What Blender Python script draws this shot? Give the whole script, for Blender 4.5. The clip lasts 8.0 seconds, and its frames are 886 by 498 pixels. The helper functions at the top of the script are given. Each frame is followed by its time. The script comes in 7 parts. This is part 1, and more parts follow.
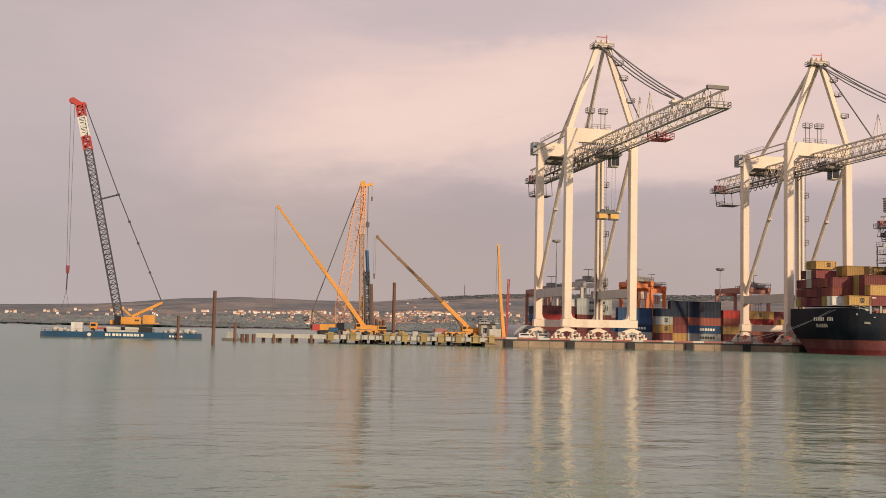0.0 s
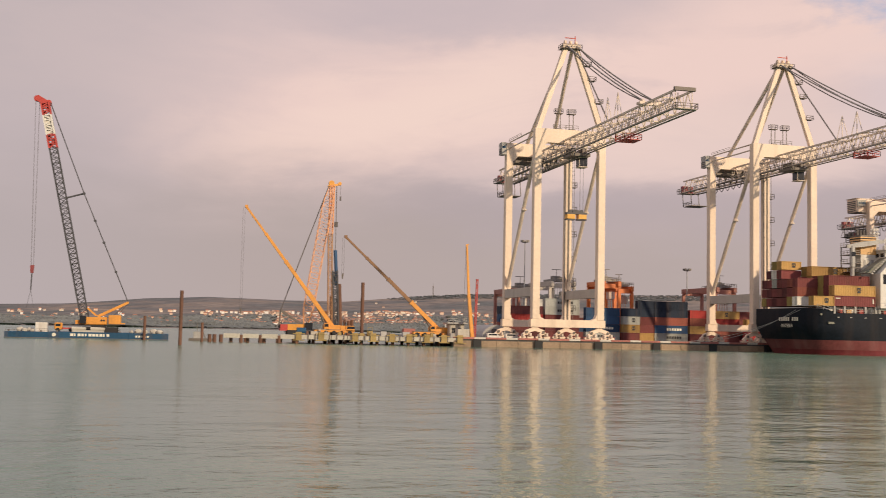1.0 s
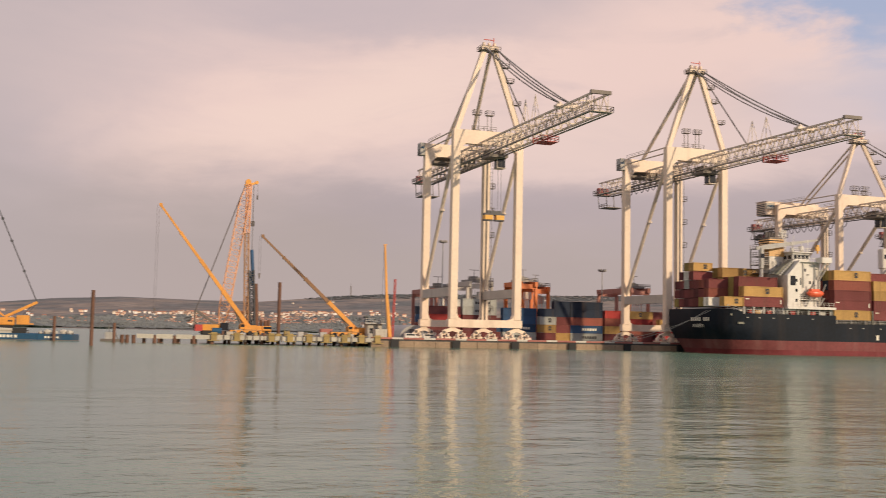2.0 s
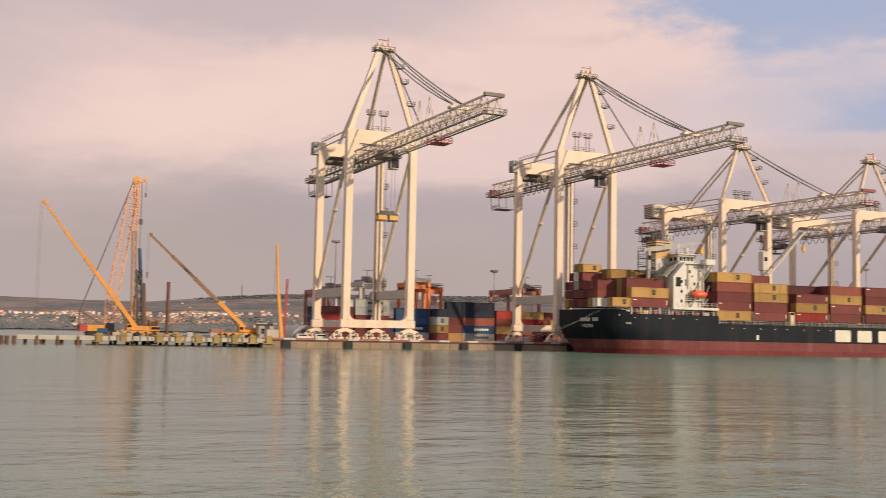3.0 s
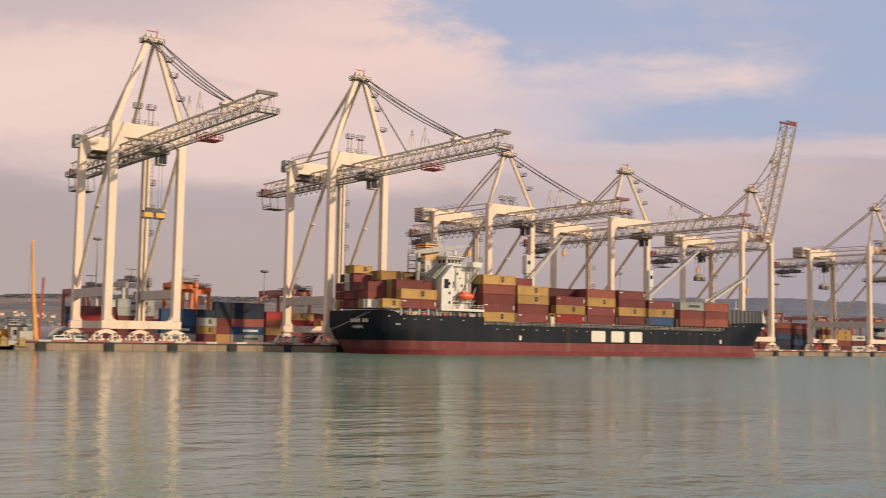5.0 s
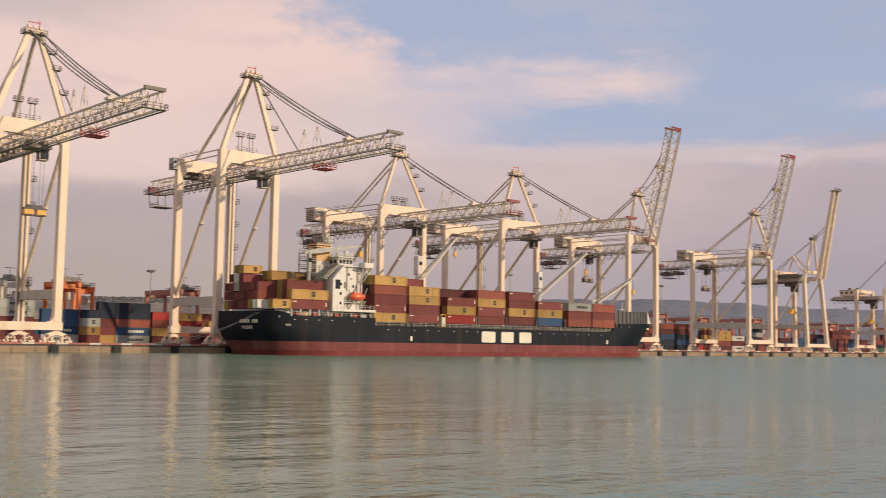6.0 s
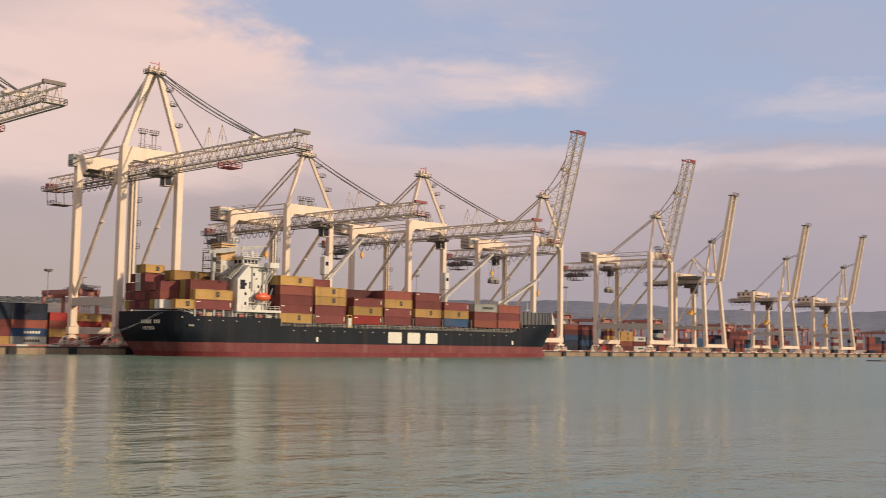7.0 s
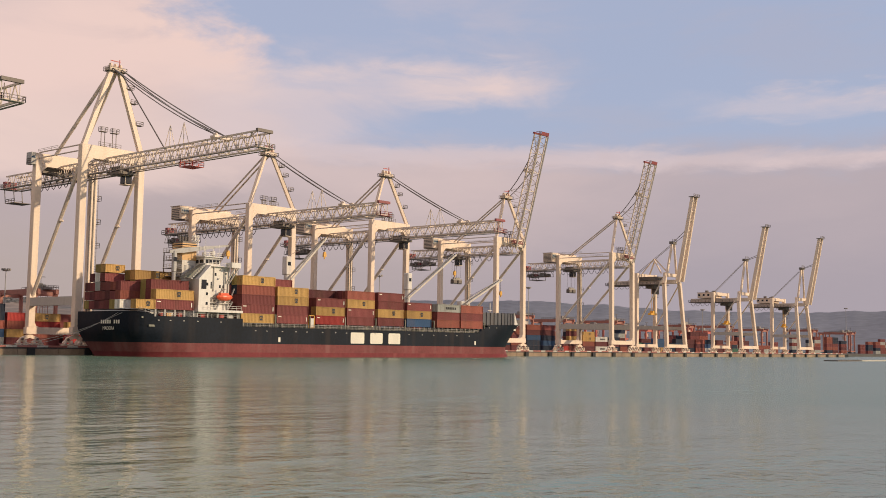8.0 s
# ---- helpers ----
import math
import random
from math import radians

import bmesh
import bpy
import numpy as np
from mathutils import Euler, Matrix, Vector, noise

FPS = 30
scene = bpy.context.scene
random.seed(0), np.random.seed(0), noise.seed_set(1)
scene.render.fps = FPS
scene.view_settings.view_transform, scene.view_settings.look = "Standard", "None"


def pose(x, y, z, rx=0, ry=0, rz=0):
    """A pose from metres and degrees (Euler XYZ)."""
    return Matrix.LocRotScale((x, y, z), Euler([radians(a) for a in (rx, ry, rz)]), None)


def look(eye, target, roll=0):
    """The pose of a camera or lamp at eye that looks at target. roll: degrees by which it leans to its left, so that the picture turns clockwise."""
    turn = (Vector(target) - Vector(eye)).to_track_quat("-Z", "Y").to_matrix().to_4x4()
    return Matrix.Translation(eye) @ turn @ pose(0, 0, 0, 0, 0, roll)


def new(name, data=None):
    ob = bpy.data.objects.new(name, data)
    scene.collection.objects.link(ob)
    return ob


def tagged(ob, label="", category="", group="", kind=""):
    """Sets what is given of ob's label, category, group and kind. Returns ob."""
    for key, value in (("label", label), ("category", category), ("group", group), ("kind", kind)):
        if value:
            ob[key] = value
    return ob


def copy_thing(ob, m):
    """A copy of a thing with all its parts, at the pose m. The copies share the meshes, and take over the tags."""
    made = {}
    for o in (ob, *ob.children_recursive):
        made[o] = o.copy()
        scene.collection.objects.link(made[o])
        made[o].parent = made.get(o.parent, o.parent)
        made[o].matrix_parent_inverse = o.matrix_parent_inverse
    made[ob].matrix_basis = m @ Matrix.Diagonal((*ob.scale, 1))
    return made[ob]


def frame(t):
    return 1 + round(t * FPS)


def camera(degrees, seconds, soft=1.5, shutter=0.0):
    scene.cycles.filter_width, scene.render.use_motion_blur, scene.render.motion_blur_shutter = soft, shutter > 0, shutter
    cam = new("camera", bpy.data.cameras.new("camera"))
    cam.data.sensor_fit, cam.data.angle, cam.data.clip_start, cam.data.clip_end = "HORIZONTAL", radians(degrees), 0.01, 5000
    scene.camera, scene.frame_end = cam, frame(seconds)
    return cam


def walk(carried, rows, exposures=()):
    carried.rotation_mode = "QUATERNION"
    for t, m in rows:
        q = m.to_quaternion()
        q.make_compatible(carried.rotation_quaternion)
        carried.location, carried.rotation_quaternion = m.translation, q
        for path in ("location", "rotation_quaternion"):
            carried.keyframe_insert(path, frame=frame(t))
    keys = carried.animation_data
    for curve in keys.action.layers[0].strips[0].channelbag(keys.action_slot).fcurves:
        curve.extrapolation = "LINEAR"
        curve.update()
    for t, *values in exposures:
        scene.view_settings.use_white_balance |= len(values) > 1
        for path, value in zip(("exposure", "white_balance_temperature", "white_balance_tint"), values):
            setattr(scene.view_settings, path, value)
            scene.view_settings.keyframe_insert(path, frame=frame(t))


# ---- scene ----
# ---- camera: a tripod pan over the harbour basin ----
cam = camera(44.43, 8.0, soft=0.9, shutter=0.5)
EYE = (-98.0, -283.4, 4.5)
PAN = [
    (0.0, -12.511, 4.216, -1.285),
    (0.5, -12.848, 4.224, -1.281),
    (1.0, -14.172, 4.254, -1.265),
    (1.5, -16.072, 4.298, -1.242),
    (3.0, -24.151, 4.483, -1.146),
    (3.5, -27.037, 4.549, -1.111),
    (4.0, -30.308, 4.624, -1.072),
    (4.5, -33.229, 4.691, -1.038),
    (6.0, -41.951, 4.891, -0.934),
    (6.5, -44.359, 4.947, -0.905),
    (7.0, -46.883, 5.005, -0.875),
    (7.5, -48.422, 5.040, -0.857),
    (8.0, -48.846, 5.050, -0.851),
]


def aim(yaw, pitch, roll):
    return pose(*EYE) @ pose(0, 0, 0, 0, 0, yaw) @ pose(0, 0, 0, pitch, 0, 0) @ pose(0, 0, 0, 0, roll, 0) @ pose(0, 0, 0, 90, 0, 0)


walk(cam, [(t, aim(y, p, r)) for t, y, p, r in PAN])

# ---- sky and sun ----
SUN_FROM = Vector((0.50, -0.80, 0.34)).normalized()


def build_sky():
    world = bpy.data.worlds.new("sky")
    scene.world = world
    world.use_nodes = True
    nt = world.node_tree
    nt.nodes.clear()
    N = nt.nodes.new
    L = nt.links.new

    def math_node(op, a, b=None, clamp=False):
        n = N("ShaderNodeMath")
        n.operation, n.use_clamp = op, clamp
        for i, v in enumerate((a, b)):
            if v is None:
                continue
            if isinstance(v, (int, float)):
                n.inputs[i].default_value = v
            else:
                L(v, n.inputs[i])
        return n.outputs[0]

    def smooth(v, lo, hi):
        n = N("ShaderNodeMapRange")
        n.interpolation_type = "SMOOTHSTEP"
        L(v, n.inputs[0])
        n.inputs[1].default_value, n.inputs[2].default_value = lo, hi
        return n.outputs[0]

    def mix(f, a, b):
        n = N("ShaderNodeMix")
        n.data_type = "RGBA"
        for s, v in ((n.inputs[0], f), (n.inputs[6], a), (n.inputs[7], b)):
            if isinstance(v, (int, float)):
                s.default_value = v
            elif isinstance(v, tuple):
                s.default_value = (*v, 1)
            else:
                L(v, s)
        return n.outputs[2]

    coord = N("ShaderNodeTexCoord").outputs["Generated"]
    sep = N("ShaderNodeSeparateXYZ")
    L(coord, sep.inputs[0])
    az = math_node("MULTIPLY", math_node("ARCTAN2", sep.outputs[0], sep.outputs[1]), 57.2958)
    el = math_node("MULTIPLY", math_node("ARCSINE", sep.outputs[2]), 57.2958)
    # cloud sheets are wide and flat: azimuth counts less than elevation
    comb = N("ShaderNodeCombineXYZ")
    L(math_node("MULTIPLY", az, 0.045), comb.inputs[0])
    L(math_node("MULTIPLY", el, 0.15), comb.inputs[1])

    def cloud(scale, offset, detail=6, rough=0.55, distort=0.3):
        add = N("ShaderNodeVectorMath")
        L(comb.outputs[0], add.inputs[0])
        add.inputs[1].default_value = offset
        n = N("ShaderNodeTexNoise")
        L(add.outputs[0], n.inputs["Vector"])
        n.inputs["Scale"].default_value, n.inputs["Detail"].default_value = scale, detail
        n.inputs["Roughness"].default_value, n.inputs["Distortion"].default_value = rough, distort
        return n.outputs[0]

    def add(a, b):
        return math_node("ADD", a, b)

    def mul(a, b):
        return math_node("MULTIPLY", a, b)

    def sub(a, b):
        return math_node("SUBTRACT", a, b)

    def about(v, centre, inner, outer):
        """1 near a centre line, falling to 0."""
        return smooth(math_node("ABSOLUTE", sub(v, centre)), outer, inner)

    sky = N("ShaderNodeTexSky")
    sky.sky_type, sky.sun_disc = "NISHITA", False
    sky.sun_elevation = math.asin(SUN_FROM.z)
    sky.sun_rotation = math.atan2(SUN_FROM.x, SUN_FROM.y)
    sky.air_density, sky.dust_density = 1.0, 1.2
    dim = N("ShaderNodeVectorMath")
    dim.operation = "SCALE"
    L(sky.outputs[0], dim.inputs[0])
    dim.inputs["Scale"].default_value = 0.085
    clear = mix(0.74, dim.outputs[0], (0.46, 0.52, 0.715))
    n1, n2 = cloud(1.0, (3.1, 0.4, 0)), cloud(2.6, (7.3, 2.2, 1), 8, 0.6)
    n3, n4 = cloud(1.7, (1.4, 8.0, 2), 7, 0.6, 0.8), cloud(5.5, (4.4, 1.0, 5), 6, 0.6, 0.5)
    # ragged copies of the bearing and the height
    wa = add(az, add(mul(sub(n3, 0.5), 15), mul(sub(n4, 0.5), 2.0)))
    we = add(el, add(mul(sub(n2, 0.5), 4.0), mul(sub(n4, 0.5), 0.8)))
    # the stratus: mauve-grey in the north-west, warm grey low down, a rosy lit bank rising to the east
    body = mix(smooth(n1, 0.35, 0.65), (0.60, 0.485, 0.49), (0.69, 0.54, 0.525))
    crest = add(mul(wa, 0.17), 9.6)
    bank = mul(about(we, crest, 0.8, 5.6), smooth(wa, -6, 7))
    body = mix(mul(bank, 0.95), body, (0.855, 0.63, 0.572))
    heart = mul(about(we, add(mul(wa, 0.2), 9.0), 0.2, 3.6), about(wa, 12, 3, 15))
    body = mix(mul(heart, 0.55), body, (0.90, 0.69, 0.60))
    body = mix(mul(smooth(n3, 0.50, 0.68), 0.30), body, (0.56, 0.46, 0.475))
    body = mix(mul(mul(about(we, 16.8, 0.6, 2.2), about(wa, 17, 4, 13)), 0.6), body, (0.56, 0.465, 0.485))
    low = smooth(add(we, mul(smooth(az, 12, 26), 1.5)), 10.6, 4.2)
    grey = mix(smooth(az, 28, 62), (0.45, 0.372, 0.352), (0.405, 0.348, 0.383))
    body = mix(mul(low, 0.9), body, grey)
    glow = mul(about(we, 9.8, 0.6, 3.4), about(wa, 27, 5, 13))
    body = mix(mul(glow, 0.6), body, (0.87, 0.655, 0.585))
    # a darker belly with a firm upper edge, behind the first cranes
    belly = mul(mul(smooth(we, 8.6, 7.0), smooth(we, 3.5, 6.6)), about(wa, 26, 8, 17))
    body = mix(mul(belly, 0.36), body, (0.37, 0.315, 0.345))
    body = mix(mul(smooth(az, 7, -9), 0.6), body, (0.485, 0.42, 0.43))
    body = mix(mul(smooth(az, 45, 64), 0.62), body, (0.405, 0.357, 0.405))
    # the sheet ends towards the east: clear above a tongue of cloud
    open_sky = mul(smooth(add(wa, mul(sub(el, 14.0), 0.8)), 35.4, 40.6), smooth(we, 8.6, 11.2))
    veil = smooth(n2, 0.42, 0.68)
    open_sky = mul(open_sky, sub(0.96, mul(veil, 0.17)))
    tongue = mul(about(add(el, mul(sub(n4, 0.5), 2.4)), add(13.75, mul(sub(n3, 0.5), 2.2)), 0.1, 1.7), mul(smooth(wa, 56, 49), smooth(az, 33, 38)))
    colour = mix(open_sky, body, clear)
    under = mul(about(we, 11.6, 0.9, 2.1), mul(smooth(wa, 49, 42), smooth(az, 33, 38)))
    colour = mix(mul(under, 0.75), colour, (0.69, 0.57, 0.585))
    colour = mix(mul(tongue, add(add(0.42, mul(veil, 0.42)), mul(about(az, 50, 1.5, 5.5), 0.4))), colour, (0.76, 0.61, 0.60))
    shelf = mul(about(add(el, mul(sub(n4, 0.5), 1.6)), sub(10.2, mul(sub(az, 38), 0.022)), 0.1, 0.75), smooth(az, 35, 41))
    colour = mix(mul(shelf, add(0.5, mul(veil, 0.5))), colour, (0.74, 0.585, 0.575))
    wisp = mul(about(add(el, mul(sub(n4, 0.5), 2.0)), add(12.4, mul(sub(n2, 0.5), 1.6)), 0.0, 0.95), smooth(wa, 58, 66))
    colour = mix(mul(wisp, add(0.4, mul(veil, 0.5))), colour, (0.74, 0.605, 0.605))
    below = smooth(el, 0.0, -2.0)
    colour = mix(below, colour, (0.20, 0.19, 0.18))
    bg = N("ShaderNodeBackground")
    L(colour, bg.inputs[0])
    bg.inputs[1].default_value = 1.0
    out = N("ShaderNodeOutputWorld")
    L(bg.outputs[0], out.inputs[0])


build_sky()
sun_data = bpy.data.lights.new("sun", "SUN")
sun_data.energy, sun_data.angle, sun_data.color = 3.1, radians(1.2), (1.0, 0.775, 0.52)
sun = new("sun", sun_data)
sun.matrix_world = look(SUN_FROM * 100, (0, 0, 0))

# ---- materials ----


def surface(name, colour, rough=0.55, metal=0.0, vary=0.18, size=1.5, streak=0.0, stain=(0.16, 0.10, 0.06), bump=0.0, jitter=0.0, spec=0.5):
    """A worn surface: broad patches, fine grain, runs of dirt that follow gravity, slight relief."""
    m = bpy.data.materials.new(name)
    m.use_nodes = True
    nt = m.node_tree
    N, L = nt.nodes.new, nt.links.new
    b = nt.nodes["Principled BSDF"]
    b.inputs["Metallic"].default_value = metal
    b.inputs["Specular IOR Level"].default_value = spec
    co = N("ShaderNodeNewGeometry").outputs["Position"]

    def noise_at(scale, stretch=(1, 1, 1), detail=4):
        mp = N("ShaderNodeMapping")
        mp.inputs["Scale"].default_value = stretch
        L(co, mp.inputs[0])
        n = N("ShaderNodeTexNoise")
        n.inputs["Scale"].default_value, n.inputs["Detail"].default_value = scale, detail
        L(mp.outputs[0], n.inputs["Vector"])
        return n.outputs[0]

    broad, fine = noise_at(0.35 / size), noise_at(4.0 / size, detail=6)
    mixv = N("ShaderNodeMath")
    mixv.operation = "ADD"
    L(broad, mixv.inputs[0])
    L(fine, mixv.inputs[1])
    rng = N("ShaderNodeMapRange")
    L(mixv.outputs[0], rng.inputs[0])
    rng.inputs[1].default_value, rng.inputs[2].default_value = 0.65, 1.35
    rng.inputs[3].default_value, rng.inputs[4].default_value = 1 - vary, 1 + vary
    value = rng.outputs[0]
    if jitter:
        info = N("ShaderNodeObjectInfo")
        r2 = N("ShaderNodeMapRange")
        L(info.outputs["Random"], r2.inputs[0])
        r2.inputs[3].default_value, r2.inputs[4].default_value = 1 - jitter, 1 + jitter
        mul = N("ShaderNodeMath")
        mul.operation = "MULTIPLY"
        L(value, mul.inputs[0])
        L(r2.outputs[0], mul.inputs[1])
        value = mul.outputs[0]
    sc = N("ShaderNodeVectorMath")
    sc.operation = "SCALE"
    sc.inputs[0].default_value = colour
    L(value, sc.inputs["Scale"])
    col = sc.outputs[0]
    if streak:
        run = noise_at(0.9 / size, (1, 1, 0.08), 5)
        r3 = N("ShaderNodeMapRange")
        L(run, r3.inputs[0])
        r3.inputs[1].default_value, r3.inputs[2].default_value = 0.52, 0.72
        r3.inputs[3].default_value, r3.inputs[4].default_value = 0, streak
        mx = N("ShaderNodeMix")
        mx.data_type = "RGBA"
        L(r3.outputs[0], mx.inputs[0])
        L(col, mx.inputs[6])
        mx.inputs[7].default_value = (*stain, 1)
        col = mx.outputs[2]
    L(col, b.inputs["Base Color"])
    rr = N("ShaderNodeMapRange")
    L(fine, rr.inputs[0])
    rr.inputs[3].default_value, rr.inputs[4].default_value = max(0.05, rough - 0.12), min(1, rough + 0.12)
    L(rr.outputs[0], b.inputs["Roughness"])
    if bump:
        bp = N("ShaderNodeBump")
        bp.inputs["Strength"].default_value, bp.inputs["Distance"].default_value = bump, 0.05 * size
        L(fine, bp.inputs["Height"])
        L(bp.outputs[0], b.inputs["Normal"])
    return m


def water_material():
    m = bpy.data.materials.new("harbour_water")
    m.use_nodes = True
    nt = m.node_tree
    N, L = nt.nodes.new, nt.links.new
    b = nt.nodes["Principled BSDF"]
    b.inputs["IOR"].default_value = 1.333
    b.inputs["Specular IOR Level"].default_value = 0.30
    b.inputs["Roughness"].default_value = 0.1
    co = N("ShaderNodeNewGeometry").outputs["Position"]

    def waves(scale, stretch, turn, detail=3):
        mp = N("ShaderNodeMapping")
        mp.inputs["Scale"].default_value, mp.inputs["Rotation"].default_value = stretch, (0, 0, radians(turn))
        L(co, mp.inputs[0])
        n = N("ShaderNodeTexNoise")
        n.inputs["Scale"].default_value, n.inputs["Detail"].default_value = scale, detail
        L(mp.outputs[0], n.inputs["Vector"])
        return n.outputs[0]

    # glassy slicks between breezed patches
    calm = N("ShaderNodeMapRange")
    L(waves(0.02, (0.7, 2.4, 1), 14, 5), calm.inputs[0])
    calm.inputs[1].default_value, calm.inputs[2].default_value = 0.40, 0.62
    calm.inputs[3].default_value, calm.inputs[4].default_value = 0.30, 1.0
    total = None
    for scale, stretch, turn, detail, share in ((0.15, (0.55, 1, 1), 18, 2, 0.8), (0.48, (0.65, 1, 1), 6, 2, 0.34), (1.5, (0.8, 1, 1), -14, 2, 0.15), (4.2, (0.9, 1, 1), 10, 2, 0.045)):
        m2 = N("ShaderNodeMath")
        m2.operation = "MULTIPLY_ADD"
        L(waves(scale, stretch, turn, detail), m2.inputs[0])
        m2.inputs[1].default_value = share
        m2.inputs[2].default_value = 0.0
        if total is not None:
            L(total, m2.inputs[2])
        total = m2.outputs[0]
    bp = N("ShaderNodeBump")
    bp.inputs["Distance"].default_value = 0.31
    L(calm.outputs[0], bp.inputs["Strength"])
    L(total, bp.inputs["Height"])
    L(bp.outputs[0], b.inputs["Normal"])
    # a breeze off the eastern basin roughens the mirror
    sep = N("ShaderNodeSeparateXYZ")
    L(co, sep.inputs[0])
    wash = N("ShaderNodeMapRange")
    wash.interpolation_type = "SMOOTHSTEP"
    reach = N("ShaderNodeMath")
    reach.operation = "MULTIPLY_ADD"
    L(sep.outputs[1], reach.inputs[0])
    reach.inputs[1].default_value = -0.3
    L(sep.outputs[0], reach.inputs[2])
    gust = N("ShaderNodeMath")
    gust.operation = "MULTIPLY_ADD"
    L(waves(0.03, (0.6, 1.8, 1), 10, 4), gust.inputs[0])
    gust.inputs[1].default_value = 40.0
    L(reach.outputs[0], gust.inputs[2])
    L(gust.outputs[0], wash.inputs[0])
    for i, val in enumerate((12.0, 100.0, 0.10, 0.25)):
        wash.inputs[i + 1].default_value = val
    west = N("ShaderNodeMapRange")
    west.interpolation_type = "SMOOTHSTEP"
    L(reach.outputs[0], west.inputs[0])
    for i, val in enumerate((-14.0, -50.0, 0.0, 0.10)):
        west.inputs[i + 1].default_value = val
    both = N("ShaderNodeMath")
    both.operation = "ADD"
    L(wash.outputs[0], both.inputs[0])
    L(west.outputs[0], both.inputs[1])
    L(both.outputs[0], b.inputs["Roughness"])
    tint = N("ShaderNodeMix")
    tint.data_type = "RGBA"
    L(waves(0.006, (1, 1.6, 1), 0, 4), tint.inputs[0])
    tint.inputs[6].default_value, tint.inputs[7].default_value = (0.120, 0.212, 0.150, 1), (0.142, 0.236, 0.164, 1)
    L(tint.outputs[2], b.inputs["Base Color"])
    return m


CREAM = surface("cream_crane_paint", (0.87, 0.70, 0.545), 0.5, vary=0.10, size=3, streak=0.30, stain=(0.42, 0.32, 0.22))
# crane cream with shade painted in, for tie beams; also a grey yard gantry
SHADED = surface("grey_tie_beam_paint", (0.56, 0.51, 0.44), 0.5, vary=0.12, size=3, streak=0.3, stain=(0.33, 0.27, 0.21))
TRUSS = surface("weathered_truss_paint", (0.74, 0.625, 0.52), 0.55, vary=0.25, size=2, streak=0.25, stain=(0.36, 0.27, 0.2))
GRATING = surface("galvanised_grating", (0.30, 0.275, 0.25), 0.6, 0.2, vary=0.25)
DARK_LATTICE = surface("dark_lattice_paint", (0.06, 0.06, 0.068), 0.5, vary=0.25)
STEEL = surface("dark_grating_steel", (0.17, 0.148, 0.132), 0.6, 0.3, vary=0.25)
CABLE = surface("steel_cable", (0.11, 0.10, 0.10), 0.5, 0.6)
RED = surface("signal_red_paint", (0.50, 0.06, 0.05), 0.5, vary=0.2)
RED_TRUSS = surface("faded_red_steel", (0.28, 0.06, 0.065), 0.55, vary=0.25)
CRANE_AMBER = surface("amber_crane_paint", (0.76, 0.335, 0.06), 0.45, vary=0.18, size=2, streak=0.25, stain=(0.3, 0.14, 0.05))
YELLOW = surface("machine_yellow_paint", (0.76, 0.40, 0.055), 0.45, vary=0.15, size=2, streak=0.2, stain=(0.3, 0.15, 0.05))
ORANGE = surface("machine_orange_paint", (0.78, 0.36, 0.06), 0.4, vary=0.15, size=2, streak=0.2, stain=(0.3, 0.13, 0.05))
ORANGE_LATTICE = surface("orange_lattice_paint", (0.80, 0.40, 0.20), 0.5, vary=0.15)
RTG_ORANGE = surface("yard_crane_orange", (0.74, 0.20, 0.05), 0.45, vary=0.15, size=2, streak=0.25)
RTG_BRIGHT = surface("yard_crane_red", (0.58, 0.17, 0.13), 0.55, vary=0.2, size=2, streak=0.25)
# faded red; its dullness also stands for haze on the far gantries
RTG_RED = surface("yard_crane_faded_red", (0.40, 0.16, 0.12), 0.55, vary=0.2, size=2, streak=0.25)
WHITE = surface("white_ship_paint", (0.73, 0.705, 0.65), 0.5, vary=0.1, size=2, streak=0.4, stain=(0.42, 0.33, 0.25))
CONCRETE = surface("quay_concrete", (0.36, 0.32, 0.28), 0.85, vary=0.25, size=2, streak=0.45, stain=(0.18, 0.14, 0.10), bump=0.3)
TAN_CONCRETE = surface("stained_quay_face", (0.33, 0.24, 0.165), 0.85, vary=0.3, size=2, streak=0.5, stain=(0.15, 0.11, 0.08), bump=0.3, jitter=0.12)
PALE_CONCRETE = surface("fresh_concrete", (0.52, 0.49, 0.42), 0.8, vary=0.15, size=1.5, streak=0.3, stain=(0.3, 0.26, 0.2), bump=0.2, jitter=0.06)
TIMBER = surface("formwork_timber", (0.36, 0.26, 0.10), 0.75, vary=0.3, bump=0.2, jitter=0.15)
RUBBER = surface("black_rubber", (0.025, 0.025, 0.027), 0.75, vary=0.3)
KERB_RED = surface("kerb_red_paint", (0.40, 0.16, 0.135), 0.75, vary=0.25)
KERB_WHITE = surface("kerb_white_paint", (0.60, 0.56, 0.50), 0.75, vary=0.2)
HULL_BLACK = surface("ship_hull_black", (0.0105, 0.0150, 0.0235), 0.56, spec=0.14, vary=0.4, size=3, streak=0.45, stain=(0.045, 0.035, 0.033))
JIB = surface("ship_jib_paint", (0.60, 0.55, 0.47), 0.5, vary=0.15, streak=0.3, size=2)
HULL_FADED = surface("antifouling_faded", (0.205, 0.062, 0.062), 0.7, spec=0.2, vary=0.25, size=3, streak=0.6, stain=(0.27, 0.13, 0.12))
SPRAY_GREY = surface("spray_wall_grey", (0.085, 0.088, 0.10), 0.55, vary=0.25, size=1.5, streak=0.4)
HULL_RED = surface("antifouling_red", (0.19, 0.034, 0.04), 0.65, spec=0.25, vary=0.28, size=4, streak=0.5, stain=(0.30, 0.10, 0.095))
BUFF = surface("funnel_buff", (0.72, 0.43, 0.17), 0.45, vary=0.1)
